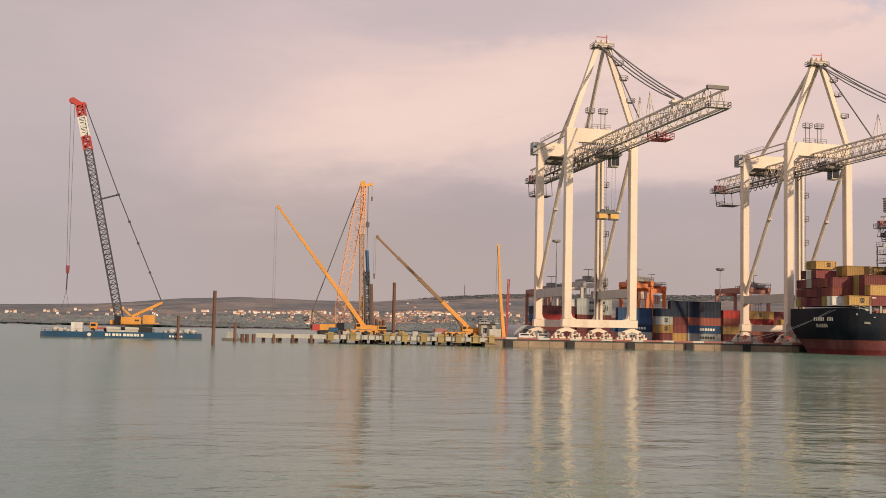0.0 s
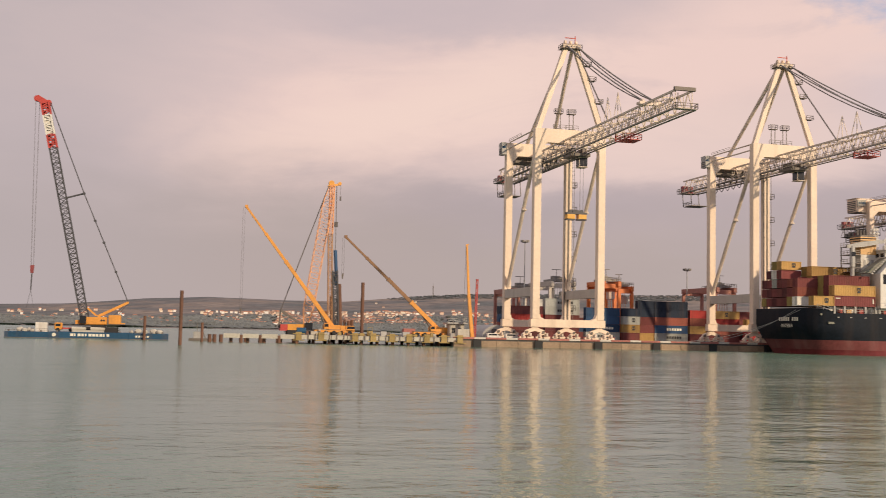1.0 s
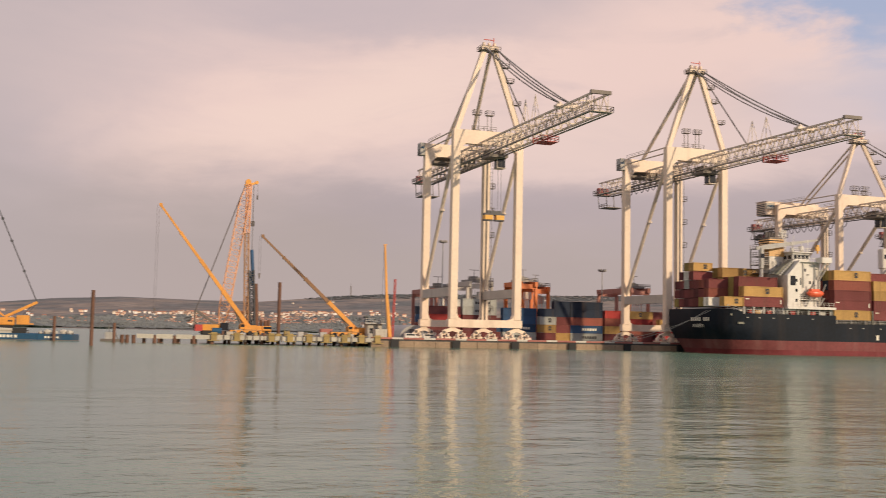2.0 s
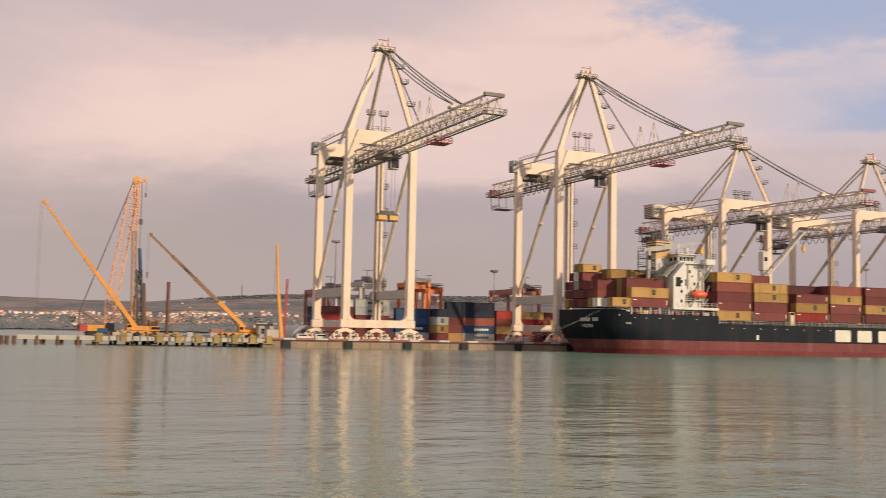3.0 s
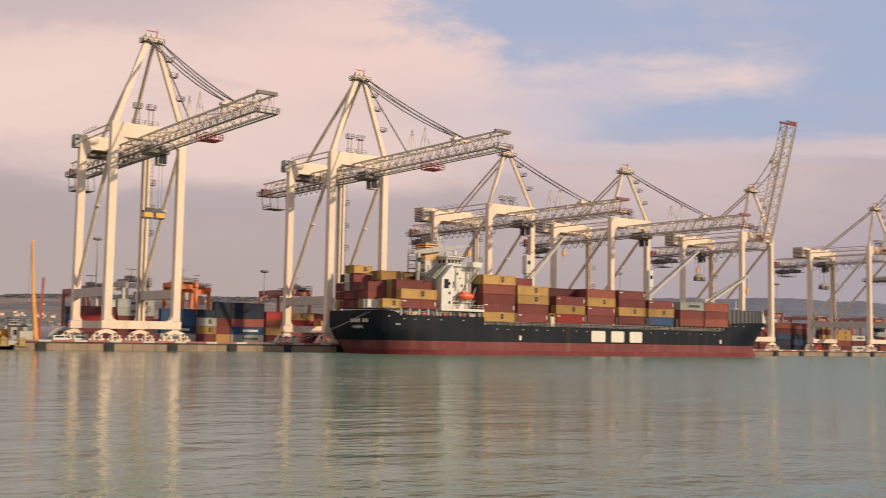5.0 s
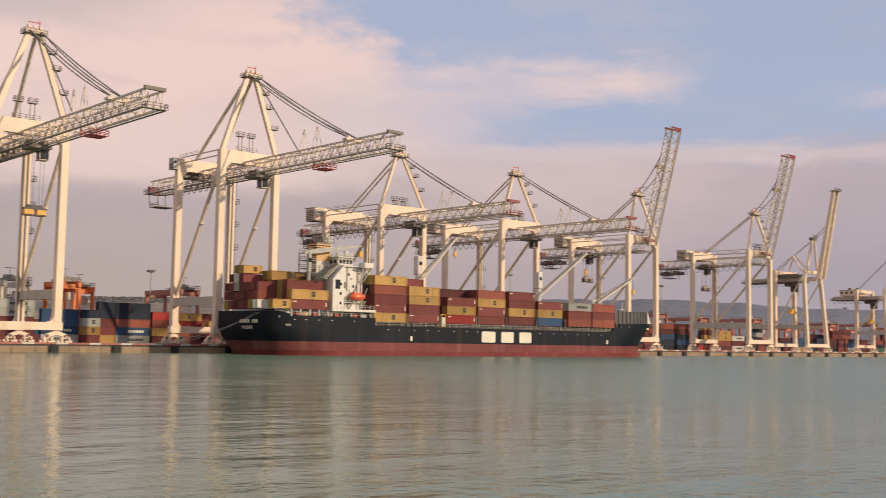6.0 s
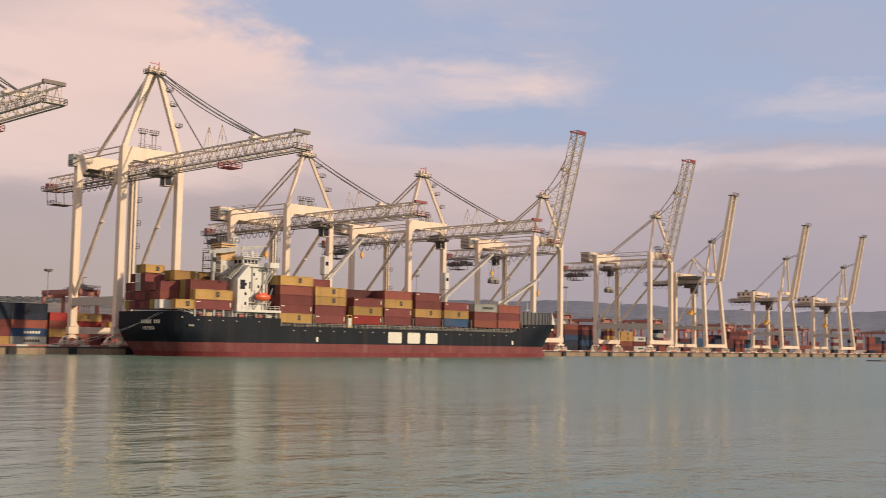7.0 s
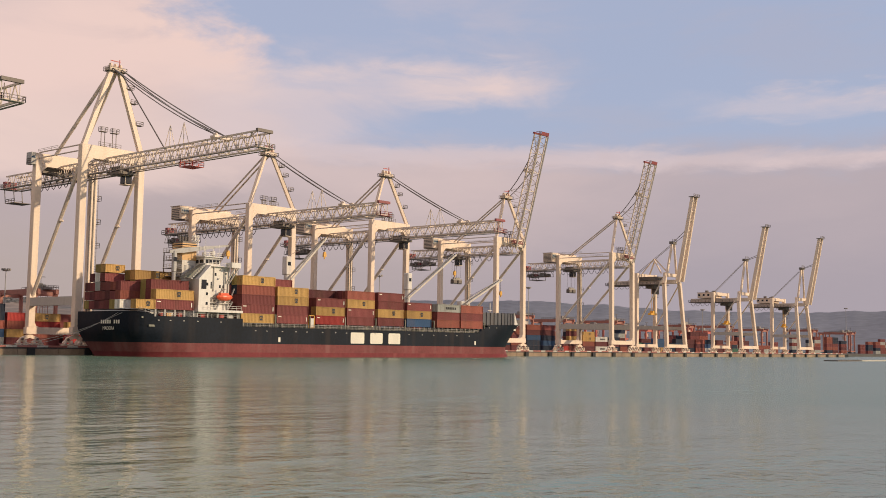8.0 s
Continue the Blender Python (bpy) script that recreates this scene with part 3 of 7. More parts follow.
def sts_crane(x0, P, label):
    """A lattice-boom quay crane. Heights in P are above the water; x0 is its near-left rail corner."""
    Z = lambda z: z - QUAY
    c = thing("quay_crane", (x0, 0, QUAY), label, "crane", "quay cranes")
    w, g, top, apex, bz = P["w"], P["g"], Z(P["top"]), Z(P["apex"]), Z(P["boom"])
    t, lw, bh = P["leg"], P["leg"], P["truss"]
    mid = w / 2
    sill0, sill1 = Z(P["sill"]), Z(P["sill"]) + t
    tie = Z(P["tie"])
    for y in (0, g):
        bm = NB()
        box(bm, -t / 2 - 0.4, w + t / 2 + 0.4, y - t * 0.45, y + t * 0.45, sill0, sill1)
        for s, cx in ((1, t / 2), (-1, w - t / 2)):
            vs = [(cx, sill1 - 0.01), (cx, sill1 + 1.6), (cx + s * 0.45, sill1 + 0.5), (cx + s * 1.6, sill1 - 0.01)]
            f = [bm.verts.new((px, y - t * 0.43, pz)) for px, pz in vs] + [bm.verts.new((px, y + t * 0.43, pz)) for px, pz in vs]
            for k in range(4):
                bm.faces.new((f[k], f[(k + 1) % 4], f[(k + 1) % 4 + 4], f[k + 4]))
            bm.faces.new(f[3::-1])
            bm.faces.new(f[4:])
        part("sill_beam", bm, CREAM, c)
        bm = NB()
        box(bm, t / 2 + 0.01, w - t / 2 - 0.01, y - t * 0.45, y + t * 0.45, top - P["deep"], top)
        for s, cx in ((1, t / 2), (-1, w - t / 2)):
            vs = [(cx, top - P["deep"] + 0.002), (cx + s * 1.7, top - P["deep"] + 0.002), (cx, top - P["deep"] - 1.7)]
            f = [bm.verts.new((px, y - t * 0.43, pz)) for px, pz in vs] + [bm.verts.new((px, y + t * 0.43, pz)) for px, pz in vs]
            for k in range(3):
                bm.faces.new((f[k], f[(k + 1) % 3], f[(k + 1) % 3 + 3], f[k + 3]))
            bm.faces.new(f[2::-1])
            bm.faces.new(f[3:])
        part("portal_beam", bm, CREAM, c)
        for x in (0, w):
            bm = NB()
            box(bm, x - lw / 2, x + lw / 2, y - lw / 2, y + lw / 2, sill1 - 0.02, top)
            bmesh.ops.bevel(bm, geom=bm.edges[:], offset=0.12, segments=1, affect="EDGES")
            part("leg", bm, CREAM, c)
            bogie_set(c, x, y, 9.2 * w / 19)
    for x in (0, w):
        bm = NB()
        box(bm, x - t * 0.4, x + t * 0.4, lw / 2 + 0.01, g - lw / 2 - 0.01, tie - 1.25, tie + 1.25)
        part("tie_beam", bm, SHADED, c, "lower tie beam, cream greyed as in shade")
        bm = NB()
        beam(bm, (x, g - 0.3, tie + 1.2), (x, 0.5, top - P["deep"] - 0.6), 1.15, sides=8)
        disc(bm, (x, g * 0.42, (tie + top) / 2 + 1), 0.85, 0.5, "z", 8)
        part("brace", bm, TRUSS, c, "tubular diagonal brace")
        for dz in (0.15, -1.55):
            part("tie_rod", beam(NB(), (x, g - lw / 2, top + dz), (x, lw / 2, top + dz - 0.1), 0.42, sides=6), TRUSS, c, "slim tube between the portals")
        bm = NB()
        railing(bm, [(x, g, top + 0.3), (x, g * 0.55, top + 0.3)], 0.9, 3.5, 0.08)
        part("walkway_rail", bm, GRATING, c)
    # mast
    ay = P["ay"]
    head = apex - 2.6
    for s in (-1, 1):
        x = mid + s * mid
        bm = NB()
        beam(bm, (x, 0, top - 0.2), (mid + s * 1.5, ay, head), P["tube"] * 1.2, P["tube"] * 1.2, sides=4)
        part("mast_leg", bm, CREAM, c)
        bm = NB()
        beam(bm, (mid + s * P["bk"], g, top - 0.3), (mid + s * 0.9, ay + 1.0, head), P["stay_d"], sides=8)
        part("backstay", bm, TRUSS, c, "tubular backstay of the mast")
        bm = NB()
        pts = []
        end = Vector((mid + s * 1.5, P["stay"], bz + bh + 0.6))
        start = Vector((mid + s * 1.5, ay - 0.6, head + 0.9))
        if not P["up"]:
            for k in range(7):
                p = start.lerp(end, k / 6)
                p.z -= P["sag"] * 4 * (k / 6) * (1 - k / 6)
                pts.append(p)
            poly_beam(bm, pts, P["cable"], 4)
            part("forestay", bm, GRATING, c, "grey forestay links of the boom")
            bm = NB()
            poly_beam(bm, [p + Vector((s * 0.1, 0, -P["gap"] * 4 * (k / 6) * (1 - k / 6))) for k, p in enumerate(pts[:-1])] + [pts[-1]], P["cable"] * 0.8, 4)
        else:
            for k in range(5):
                p = start.lerp(Vector((mid + s * 3, P["fold_y"], P["fold_z"] - QUAY)), k / 4)
                p.z -= 3.0 * 4 * (k / 4) * (1 - k / 4) * 0.4
                pts.append(p)
            poly_beam(bm, pts, 0.25, 4)
        part("forestay", bm, STEEL, c, "dark forestay links of the boom")
    bm = NB()
    box(bm, mid - 2.6, mid + 2.6, ay - 1.3, ay + 1.3, head, head + 1.0)
    for dx in (-1.6, 0, 1.6):
        disc(bm, (mid + dx, ay, head + 1.6), 0.75, 0.5, "x", 10)
    part("mast_head", bm, CREAM, c, "mast head with rope sheaves")
    bm = NB()
    box(bm, mid - 3.0, mid + 3.0, ay - 1.6, ay + 1.6, head - 0.25, head - 0.15)
    railing(bm, [(mid - 3.0, ay - 1.6, head - 0.2), (mid + 3.0, ay - 1.6, head - 0.2), (mid + 3.0, ay + 1.6, head - 0.2), (mid - 3.0, ay + 1.6, head - 0.2), (mid - 3.0, ay - 1.6, head - 0.2)], 1.2, 3.0, 0.09)
    part("mast_platform", bm, STEEL, c, "railed service platform")
    bm = NB()
    beam(bm, (mid - 1.6, ay, apex + 0.5), (mid + 1.6, ay, apex + 0.5), 0.22)
    beam(bm, (mid + 1.4, ay, head + 1.0), (mid + 1.4, ay, apex + 1.2), 0.2)
    part("service_hoist", bm, RED, c, "small red service hoist")
    # inner stay and mast ladder
    bm = NB()
    if P["inner"]:
        beam(bm, (mid + 1.5, ay - 0.5, head), (mid + 2, P["inner"], bz + bh), 0.26)
    a, b = Vector((w, 0, top)), Vector((mid + 1.7, ay, head))
    for k in (0.35, 0.62, 0.8):
        p = a.lerp(b, k)
        box(bm, p.x + 0.5, p.x + 2.8, p.y - 0.9, p.y + 0.9, p.z, p.z + 0.12)
        railing(bm, [(p.x + 0.5, p.y - 0.9, p.z), (p.x + 2.8, p.y - 0.9, p.z), (p.x + 2.8, p.y + 0.9, p.z)], 1.2, 1.2, 0.12)
    beam(bm, a + Vector((0.9, 0, 0)), b + Vector((0.9, 0, 0)), 0.25)
    part("mast_ladder", bm, STEEL, c, "ladder and landings up the mast")
    # girder behind the hinge, boom before it
    b0, b1 = mid - 2.0, mid + 2.0
    hinge = -3.0
    for x in (b0, b1):
        bm = NB()
        boom_side(bm, x, hinge, P["rear"], bz, bz + bh, int((P["rear"] - hinge) / 4.2))
        part("girder_truss", bm, TRUSS, c)
    bm = NB()
    y = hinge
    while y < P["rear"]:
        beam(bm, (b0, y, bz + bh), (b1, y, bz + bh), 0.3)
        beam(bm, (b0, y, bz), (b1, y, bz), 0.3)
        y += 8.4
    box(bm, b0 - 1.5, b0 - 0.3, hinge, P["rear"], bz - 0.5, bz - 0.35)
    box(bm, b1 + 0.3, b1 + 1.5, hinge, P["rear"], bz - 0.5, bz - 0.35)
    railing(bm, [(b0 - 1.5, hinge, bz - 0.35), (b0 - 1.5, P["rear"], bz - 0.35)], 1.2, 4.2, 0.12)
    railing(bm, [(b1 + 1.5, hinge, bz - 0.35), (b1 + 1.5, P["rear"], bz - 0.35)], 1.2, 4.2, 0.12)
    part("girder_walkway", bm, GRATING, c, "grating walkways beside the girder")
    step = (P["rear"] * 0.62 - 4) / 9
    for k in range(9):
        bm = NB()
        festoon(bm, b0 - 0.8, bz - 0.5, 4 + k * step, 4 + (k + 1) * step, 1, 2.6)
        part("festoon_loop", bm, CABLE, c, "sagging loop of festoon cable")
    # rear platform with its red winch guard
    bm = NB()
    r = P["rear"]
    box(bm, b0 - 1, b1 + 1, r, r + 3, bz - 0.3, bz - 0.1)
    box(bm, b0 - 1, b1 + 1, r - 8, r - 2, bz - 5.4, bz - 5.2)
    for x in (b0 - 1, b1 + 1):
        for yy in (r - 8, r - 2):
            beam(bm, (x, yy, bz - 5.3), (x, yy + 1, bz), 0.2)
    railing(bm, [(b0 - 1, r - 8, bz - 5.2), (b0 - 1, r - 2, bz - 5.2), (b1 + 1, r - 2, bz - 5.2)], 1.2, 2, 0.12)
    railing(bm, [(b0 - 1, r, bz), (b0 - 1, r + 3, bz), (b1 + 1, r + 3, bz)], 1.3, 1.5, 0.12)
    part("rear_platform", bm, STEEL, c, "hanging service platforms at the girder's end")
    bm = NB()
    box(bm, b0, b1, r + 0.6, r + 2.2, bz, bz + 2.4)
    part("winch_guard", bm, RED_TRUSS, c, "faded red winch housing")
    if P["house"] == "corner":
        for x in (b0 - 0.9, b1 + 0.9):
            bm = NB()
            boom_side(bm, x, r - 13, r + 1, bz - 3.4, bz - 0.7, 6, 0.2, 0.12)
            part("service_truss", bm, GRATING, c, "grey service truss under the girder's end")
        for k, (yy, hh, mat) in enumerate(((r - 12, 1.3, STEEL), (r - 9.2, 1.9, GRATING), (r - 6.0, 1.2, RED_TRUSS), (r - 3.4, 1.7, STEEL), (r - 0.9, 1.3, GRATING))):
            bm = NB()
            box(bm, b0 + 0.2, b1 - 0.3 * (k % 2), yy, yy + 1.9, bz - 3.3, bz - 3.3 + hh)
            bmesh.ops.bevel(bm, geom=bm.edges[:], offset=0.12, segments=1, affect="EDGES")
            part("winch_unit", bm, mat, c, "worn winch unit on the service deck")
        part("service_deck", box(NB(), b0 - 1, b1 + 1, r - 13, r + 1, bz - 3.5, bz - 3.4), STEEL, c)
    ang, piv = P["up"], (mid, hinge, bz + bh / 2)
    hung = (lambda m: hinged(m, piv, ang)) if ang else (lambda m: m)
    tip = P["tip"]
    for x in (b0, b1):
        bm = NB()
        boom_side(bm, x, tip, hinge - 0.4, bz, bz + bh, int((hinge - tip) / 4.0))
        part("boom_truss", hung(bm), TRUSS, c)
    y, k = tip, 0
    while y < hinge - 1:
        part("cross_bar", hung(beam(NB(), (b0, y, bz + bh), (b1, y, bz + bh), 0.26)), TRUSS, c)
        part("cross_bar", hung(beam(NB(), (b0, y, bz), (b1, y, bz), 0.3)), TRUSS, c)
        y2 = min(y + 8, hinge - 1)
        a, b = ((b0, b1), (b1, b0))[k % 2]
        part("diagonal_bar", hung(beam(NB(), (a, y, bz + bh), (b, y2, bz + bh), 0.2)), TRUSS, c)
        y, k = y + 8, k + 1
    bm = NB()
    for s, x in ((-1, b0), (1, b1)):
        box(bm, min(x + s * 0.3, x + s * 0.95), max(x + s * 0.3, x + s * 0.95), tip, hinge - 1, bz - 0.45, bz - 0.32)
        railing(bm, [(x + s * 0.95, tip, bz - 0.35), (x + s * 0.95, hinge - 1, bz - 0.35)], 1.1, 3, 0.07)
    part("boom_walkway", hung(bm), GRATING, c, "grating walkways along the boom")
    bm = NB()
    box(bm, b0 - 0.6, b1 + 0.6, tip - 1.5, tip - 0.02, bz - 0.5, bz - 0.38)
    tp = part("tip_platform", hung(bm), RED_TRUSS if P["red_tip"] else GRATING, c, "dark red platform at the boom's tip" if P["red_tip"] else "grating platform at the boom's tip")
    bm = NB()
    railing(bm, [(b0 - 0.6, tip, bz - 0.4), (b0 - 0.6, tip - 1.5, bz - 0.4), (b1 + 0.6, tip - 1.5, bz - 0.4), (b1 + 0.6, tip, bz - 0.4)], 1.2, 1.6, 0.13)
    beam(bm, (b0, tip - 1.2, bz - 0.4), (b0, tip - 1.2, bz + 3), 0.16)
    beam(bm, (b0 - 0.5, tip - 0.4, bz + bh + 0.2), (b1 + 0.5, tip - 0.4, bz + bh + 0.2), 0.8)
    part("tip_railing", hung(bm), RED_TRUSS if P["red_tip"] else STEEL, tp)
    bm = NB()
    for yy in (P["stay"], P["stay"] + 1.4):
        beam(bm, (b0 - 1.0, yy, bz + bh + 0.4), (b1 + 1.0, yy, bz + bh + 0.4), 0.6)
    for x in (b0, b1):
        disc(bm, (x, P["stay"] + 0.7, bz + bh + 0.5), 1.0, 0.6, "x", 10)
    part("stay_bracket", hung(bm), TRUSS, c, "stay bracket on the boom")
    for yy in (P["stay"] * 0.72, P["stay"] * 0.6):
        bm = NB()
        beam(bm, (b0, yy, bz + bh), (b0, yy, bz + bh + 6), 0.18)
        beam(bm, (b0, yy + 2.4, bz + bh), (b0, yy, bz + bh + 6), 0.14)
        beam(bm, (b0, yy - 2.4, bz + bh), (b0, yy, bz + bh + 6), 0.14)
        part("trestle", hung(bm), TRUSS, c, "slender trestle on the boom")
    if P["red_walk"]:
        bm = NB()
        box(bm, b0 + 1.0, b1 + 1.6, -40, -35, bz - 2.0, bz - 1.85)
        railing(bm, [(b0 + 1.0, -40, bz - 1.9), (b0 + 1.0, -35, bz - 1.9), (b1 + 1.6, -35, bz - 1.9), (b1 + 1.6, -40, bz - 1.9), (b0 + 1.0, -40, bz - 1.9)], 1.3, 1.7, 0.13)
        for x in (b0, b1):
            beam(bm, (x, -37, bz - 2.2), (x, -37, bz), 0.25)
        part("service_cradle", bm, RED, c, "red maintenance cradle under the boom")
    # trolley, cab, hoist ropes and spreader
    ty = P["trolley"]
    bm = NB()
    box(bm, b0 - 0.8, b1 + 0.8, ty - 3.2, ty + 3.2, bz - 1.4, bz - 0.65)
    for s in (-1, 1):
        box(bm, mid + s * 1.5 - 0.6, mid + s * 1.5 + 0.6, ty - 2.2, ty + 2.2, bz - 0.64, bz + 0.9)
    railing(bm, [(b0 - 0.8, ty - 3.2, bz - 0.65), (b0 - 0.8, ty + 3.2, bz - 0.65)], 1.2, 1.6, 0.12)
    part("trolley", bm, STEEL, c, "dark trolley carriage under the girder")
    bm = NB()
    box(bm, b1 - 1.6, b1 + 0.8, ty - 1.2, ty + 1.6, bz - 3.9, bz - 1.5)
    bmesh.ops.bevel(bm, geom=bm.edges[:], offset=0.2, segments=1, affect="EDGES")
    cab = part("operator_cab", bm, GLASS_DARK, c, "glazed operator cab")
    bm = NB()
    box(bm, b1 - 1.8, b1 + 1.0, ty - 1.4, ty + 1.8, bz - 1.495, bz - 1.41)
    box(bm, b1 - 1.7, b1 + 0.9, ty - 1.3, ty + 1.7, bz - 4.1, bz - 3.91)
    beam(bm, (b1 - 1.65, ty - 1.3, bz - 4.0), (b1 - 1.65, ty - 1.3, bz - 1.45), 0.14)
    part("cab_frame", bm, TRUSS, cab)
    if P["spreader"]:
        sz = P["spreader"] - QUAY
        bm = NB()
        for dx in (-1.6, 1.6):
            for dy in (-1.2, 1.2):
                beam(bm, (mid + dx, ty + dy, sz + 1.6), (mid + dx, ty + dy, bz - 1.4), 0.07)
        part("hoist_ropes", bm, CABLE, c, "steel hoist ropes")
        bm = NB()
        box(bm, mid - 2.9, mid + 2.9, ty - 0.8, ty + 0.8, sz + 0.75, sz + 1.3)
        box(bm, mid - 1.1, mid + 1.1, ty - 0.6, ty + 0.6, sz + 1.3, sz + 1.9)
        for dx in (-1.6, 1.6):
            disc(bm, (mid + dx, ty, sz + 1.6), 0.5, 0.8, "y", 10)
        sp = part("spreader", bm, DARK_LATTICE if P["spreader_paint"] else GRATING, c, "container spreader hanging on ropes")
        for a, b in ((-2.8, -0.5), (0.5, 2.8)):
            bm = NB()
            box(bm, mid + a, mid + b, ty - 1.0, ty + 1.0, sz - 0.5, sz + 0.74)
            part("twistlock_frame", box(NB(), mid + a - 0.25, mid + b + 0.1, ty - 0.8, ty + 0.8, sz - 0.85, sz - 0.51), DARK_LATTICE, sp)
            part("lifting_frame", bm, YELLOW if P["spreader_paint"] else STEEL, sp)
    # machinery and access
    bm = NB()
    if P["house"] == "hung":
        box(bm, 2.5, w - 3, g + 1.2, g + 6, bz + bh * 0.4, top - P["deep"] + 0.3)
        part("electrical_house", bm, STEEL, c, "dark electrical house behind the portal")
        bm = NB()
        box(bm, -2.5, -1.1, g - 0.9, g + 2.2, top - 3.6, top + 0.1)
        sign = part("sign_box", bm, SHIP_GREY, c, "grey sign box on the portal corner")
        part("sign_bar", box(NB(), -2.35, -1.3, g - 0.93, g - 0.9, top - 1.7, top - 1.1), BLUE, sign)
        for k in range(3):
            part("louvre", box(NB(), -2.58, -2.51, g - 0.6, g + 1.9, top - 3.3 + k * 0.6, top - 2.95 + k * 0.6), STEEL, sign)
    else:
        box(bm, -4.6, w - 1.5, g + t * 0.45 + 0.05, g + 6.2, top - 3.6, top + 0.9)
        bmesh.ops.bevel(bm, geom=bm.edges[:], offset=0.1, segments=1, affect="EDGES")
        house = part("machinery_house", bm, CREAM, c, "cream machinery house behind the portal")
        part("house_roof", box(NB(), -4.9, w - 1.2, g + t * 0.45 + 0.02, g + 6.5, top + 0.91, top + 1.1), TRUSS, house)
        part("sign_board", box(NB(), -4.4, -1.2, g + 0.55, g + 0.85, top - 1.6, top + 0.5), PALE_CONCRETE, house, "pale sign board with blue bars")
        for k in range(4):
            part("sign_bar", box(NB(), -4.0 + k * 0.7, -3.5 + k * 0.7, g + 0.5, g + 0.54, top - 0.9, top - 0.2), BLUE, house)
        louvre = part("louvre", box(NB(), -4.72, -4.61, g + 1.3, g + 5.8, 0, 0.32), STEEL, house)
        louvre.location = (0, 0, top - 3.3)
        for k in range(1, 6):
            again(louvre, Matrix.Translation((0, 0, top - 3.3 + k * 0.62)), house)
        part("hanging_frame", box(NB(), -4.4, -1.3, g + 0.5, g + 5.8, top - 3.75, top - 3.62), STEEL, house)
    bm = NB()
    ladder_cage(bm, w + lw / 2 + 0.7, g, sill1, top - 4)
    beam(bm, (w - lw / 2 - 0.15, g - lw / 2 - 0.15, sill1), (w - lw / 2 - 0.15, g - lw / 2 - 0.15, top - 5), 0.3)
    part("leg_ladder", bm, STEEL, c, "caged ladder and cables up a leg")
    part("lift_rail", box(NB(), w - 0.22, w + 0.22, g - lw / 2 - 0.2, g - lw / 2 - 0.02, sill1, top - 4.5), STEEL, c, "dark lift rail on a rear leg")
    if P["up"]:
        bm = NB()
        box(bm, b0 - 1.9, b1 + 1.9, hinge - 2.6, hinge - 0.6, bz + bh + 0.3, bz + bh + 0.55)
        railing(bm, [(b0 - 1.9, hinge - 2.6, bz + bh + 0.5), (b0 - 1.9, hinge - 0.6, bz + bh + 0.5), (b1 + 1.9, hinge - 0.6, bz + bh + 0.5)], 1.2, 1.0, 0.2)
        part("hinge_platform", bm, RED_TRUSS, c, "faded red platform at the boom's hinge")
    bm = NB()
    hs = P["stand"]
    for x in (mid - 3.4, mid + 0.4):
        box(bm, x - 0.9, x + 0.9, -0.9, 0.9, top + 0.02, top + 0.25)
        for dx in (-0.6, 0.6):
            beam(bm, (x + dx, 0, top + 0.2), (x + dx, 0, top + hs + 0.1), 0.16)
        box(bm, x - 1.1, x + 1.1, -0.7, 0.7, top + hs, top + hs + 0.2)
        railing(bm, [(x - 1.1, -0.7, top + hs + 0.2), (x + 1.1, -0.7, top + hs + 0.2), (x + 1.1, 0.7, top + hs + 0.2), (x - 1.1, 0.7, top + hs + 0.2), (x - 1.1, -0.7, top + hs + 0.2)], 1.2, 1.1, 0.1)
        railing(bm, [(x - 1.8, -0.9, top + 0.05), (x + 1.8, -0.9, top + 0.05)], 1.2, 1.2, 0.1)
    part("rope_stand", bm, STEEL, c, "railed rope support stands")
    return c


LARGE = dict(w=19.0, g=26.0, top=61.0, apex=87.0, boom=53.9, truss=3.9, leg=2.1, deep=3.9, sill=5.9, tie=15.6, ay=0.4, bk=4.0, stay=-53, inner=-24.5, tip=-69.5,
             rear=60, sag=0.75, gap=1.0, cable=0.28, tube=1.12, stay_d=1.1, stand=4.5, up=0, red_tip=0, red_walk=1, trolley=-5.5, spreader=36.0, spreader_paint=1, house="hung", fold_y=0, fold_z=0)
SMALL = dict(LARGE, w=18.8, g=31.3, top=50.4, apex=70.5, boom=43.9, truss=3.6, leg=1.9, deep=3.3, tie=14.5, ay=2.3, stay=-37.5, inner=0, tip=-52.5, rear=56,
             sag=0.5, gap=0.25, cable=0.2, bk=1.0, tube=0.85, stay_d=0.62, stand=1.6, red_tip=1, red_walk=0, trolley=-6, spreader=0, house="corner")
RAISED = dict(SMALL, up=75, fold_y=-12, fold_z=83, trolley=30, spreader=32.5, spreader_paint=0)
sts_crane(0, LARGE, "tall cream quay crane, boom lowered, with a yellow spreader")
sts_crane(67.2, dict(LARGE, spreader=0), "tall cream quay crane, boom lowered over the ship")
sts_crane(128.5, SMALL, "cream quay crane with a lowered, red-tipped lattice boom")
sts_crane(186.0, SMALL, "cream quay crane with a lowered, red-tipped lattice boom")
sts_crane(260.5, RAISED, "cream quay crane with its lattice boom raised")
sts_crane(350.6, RAISED, "cream quay crane with its lattice boom raised")

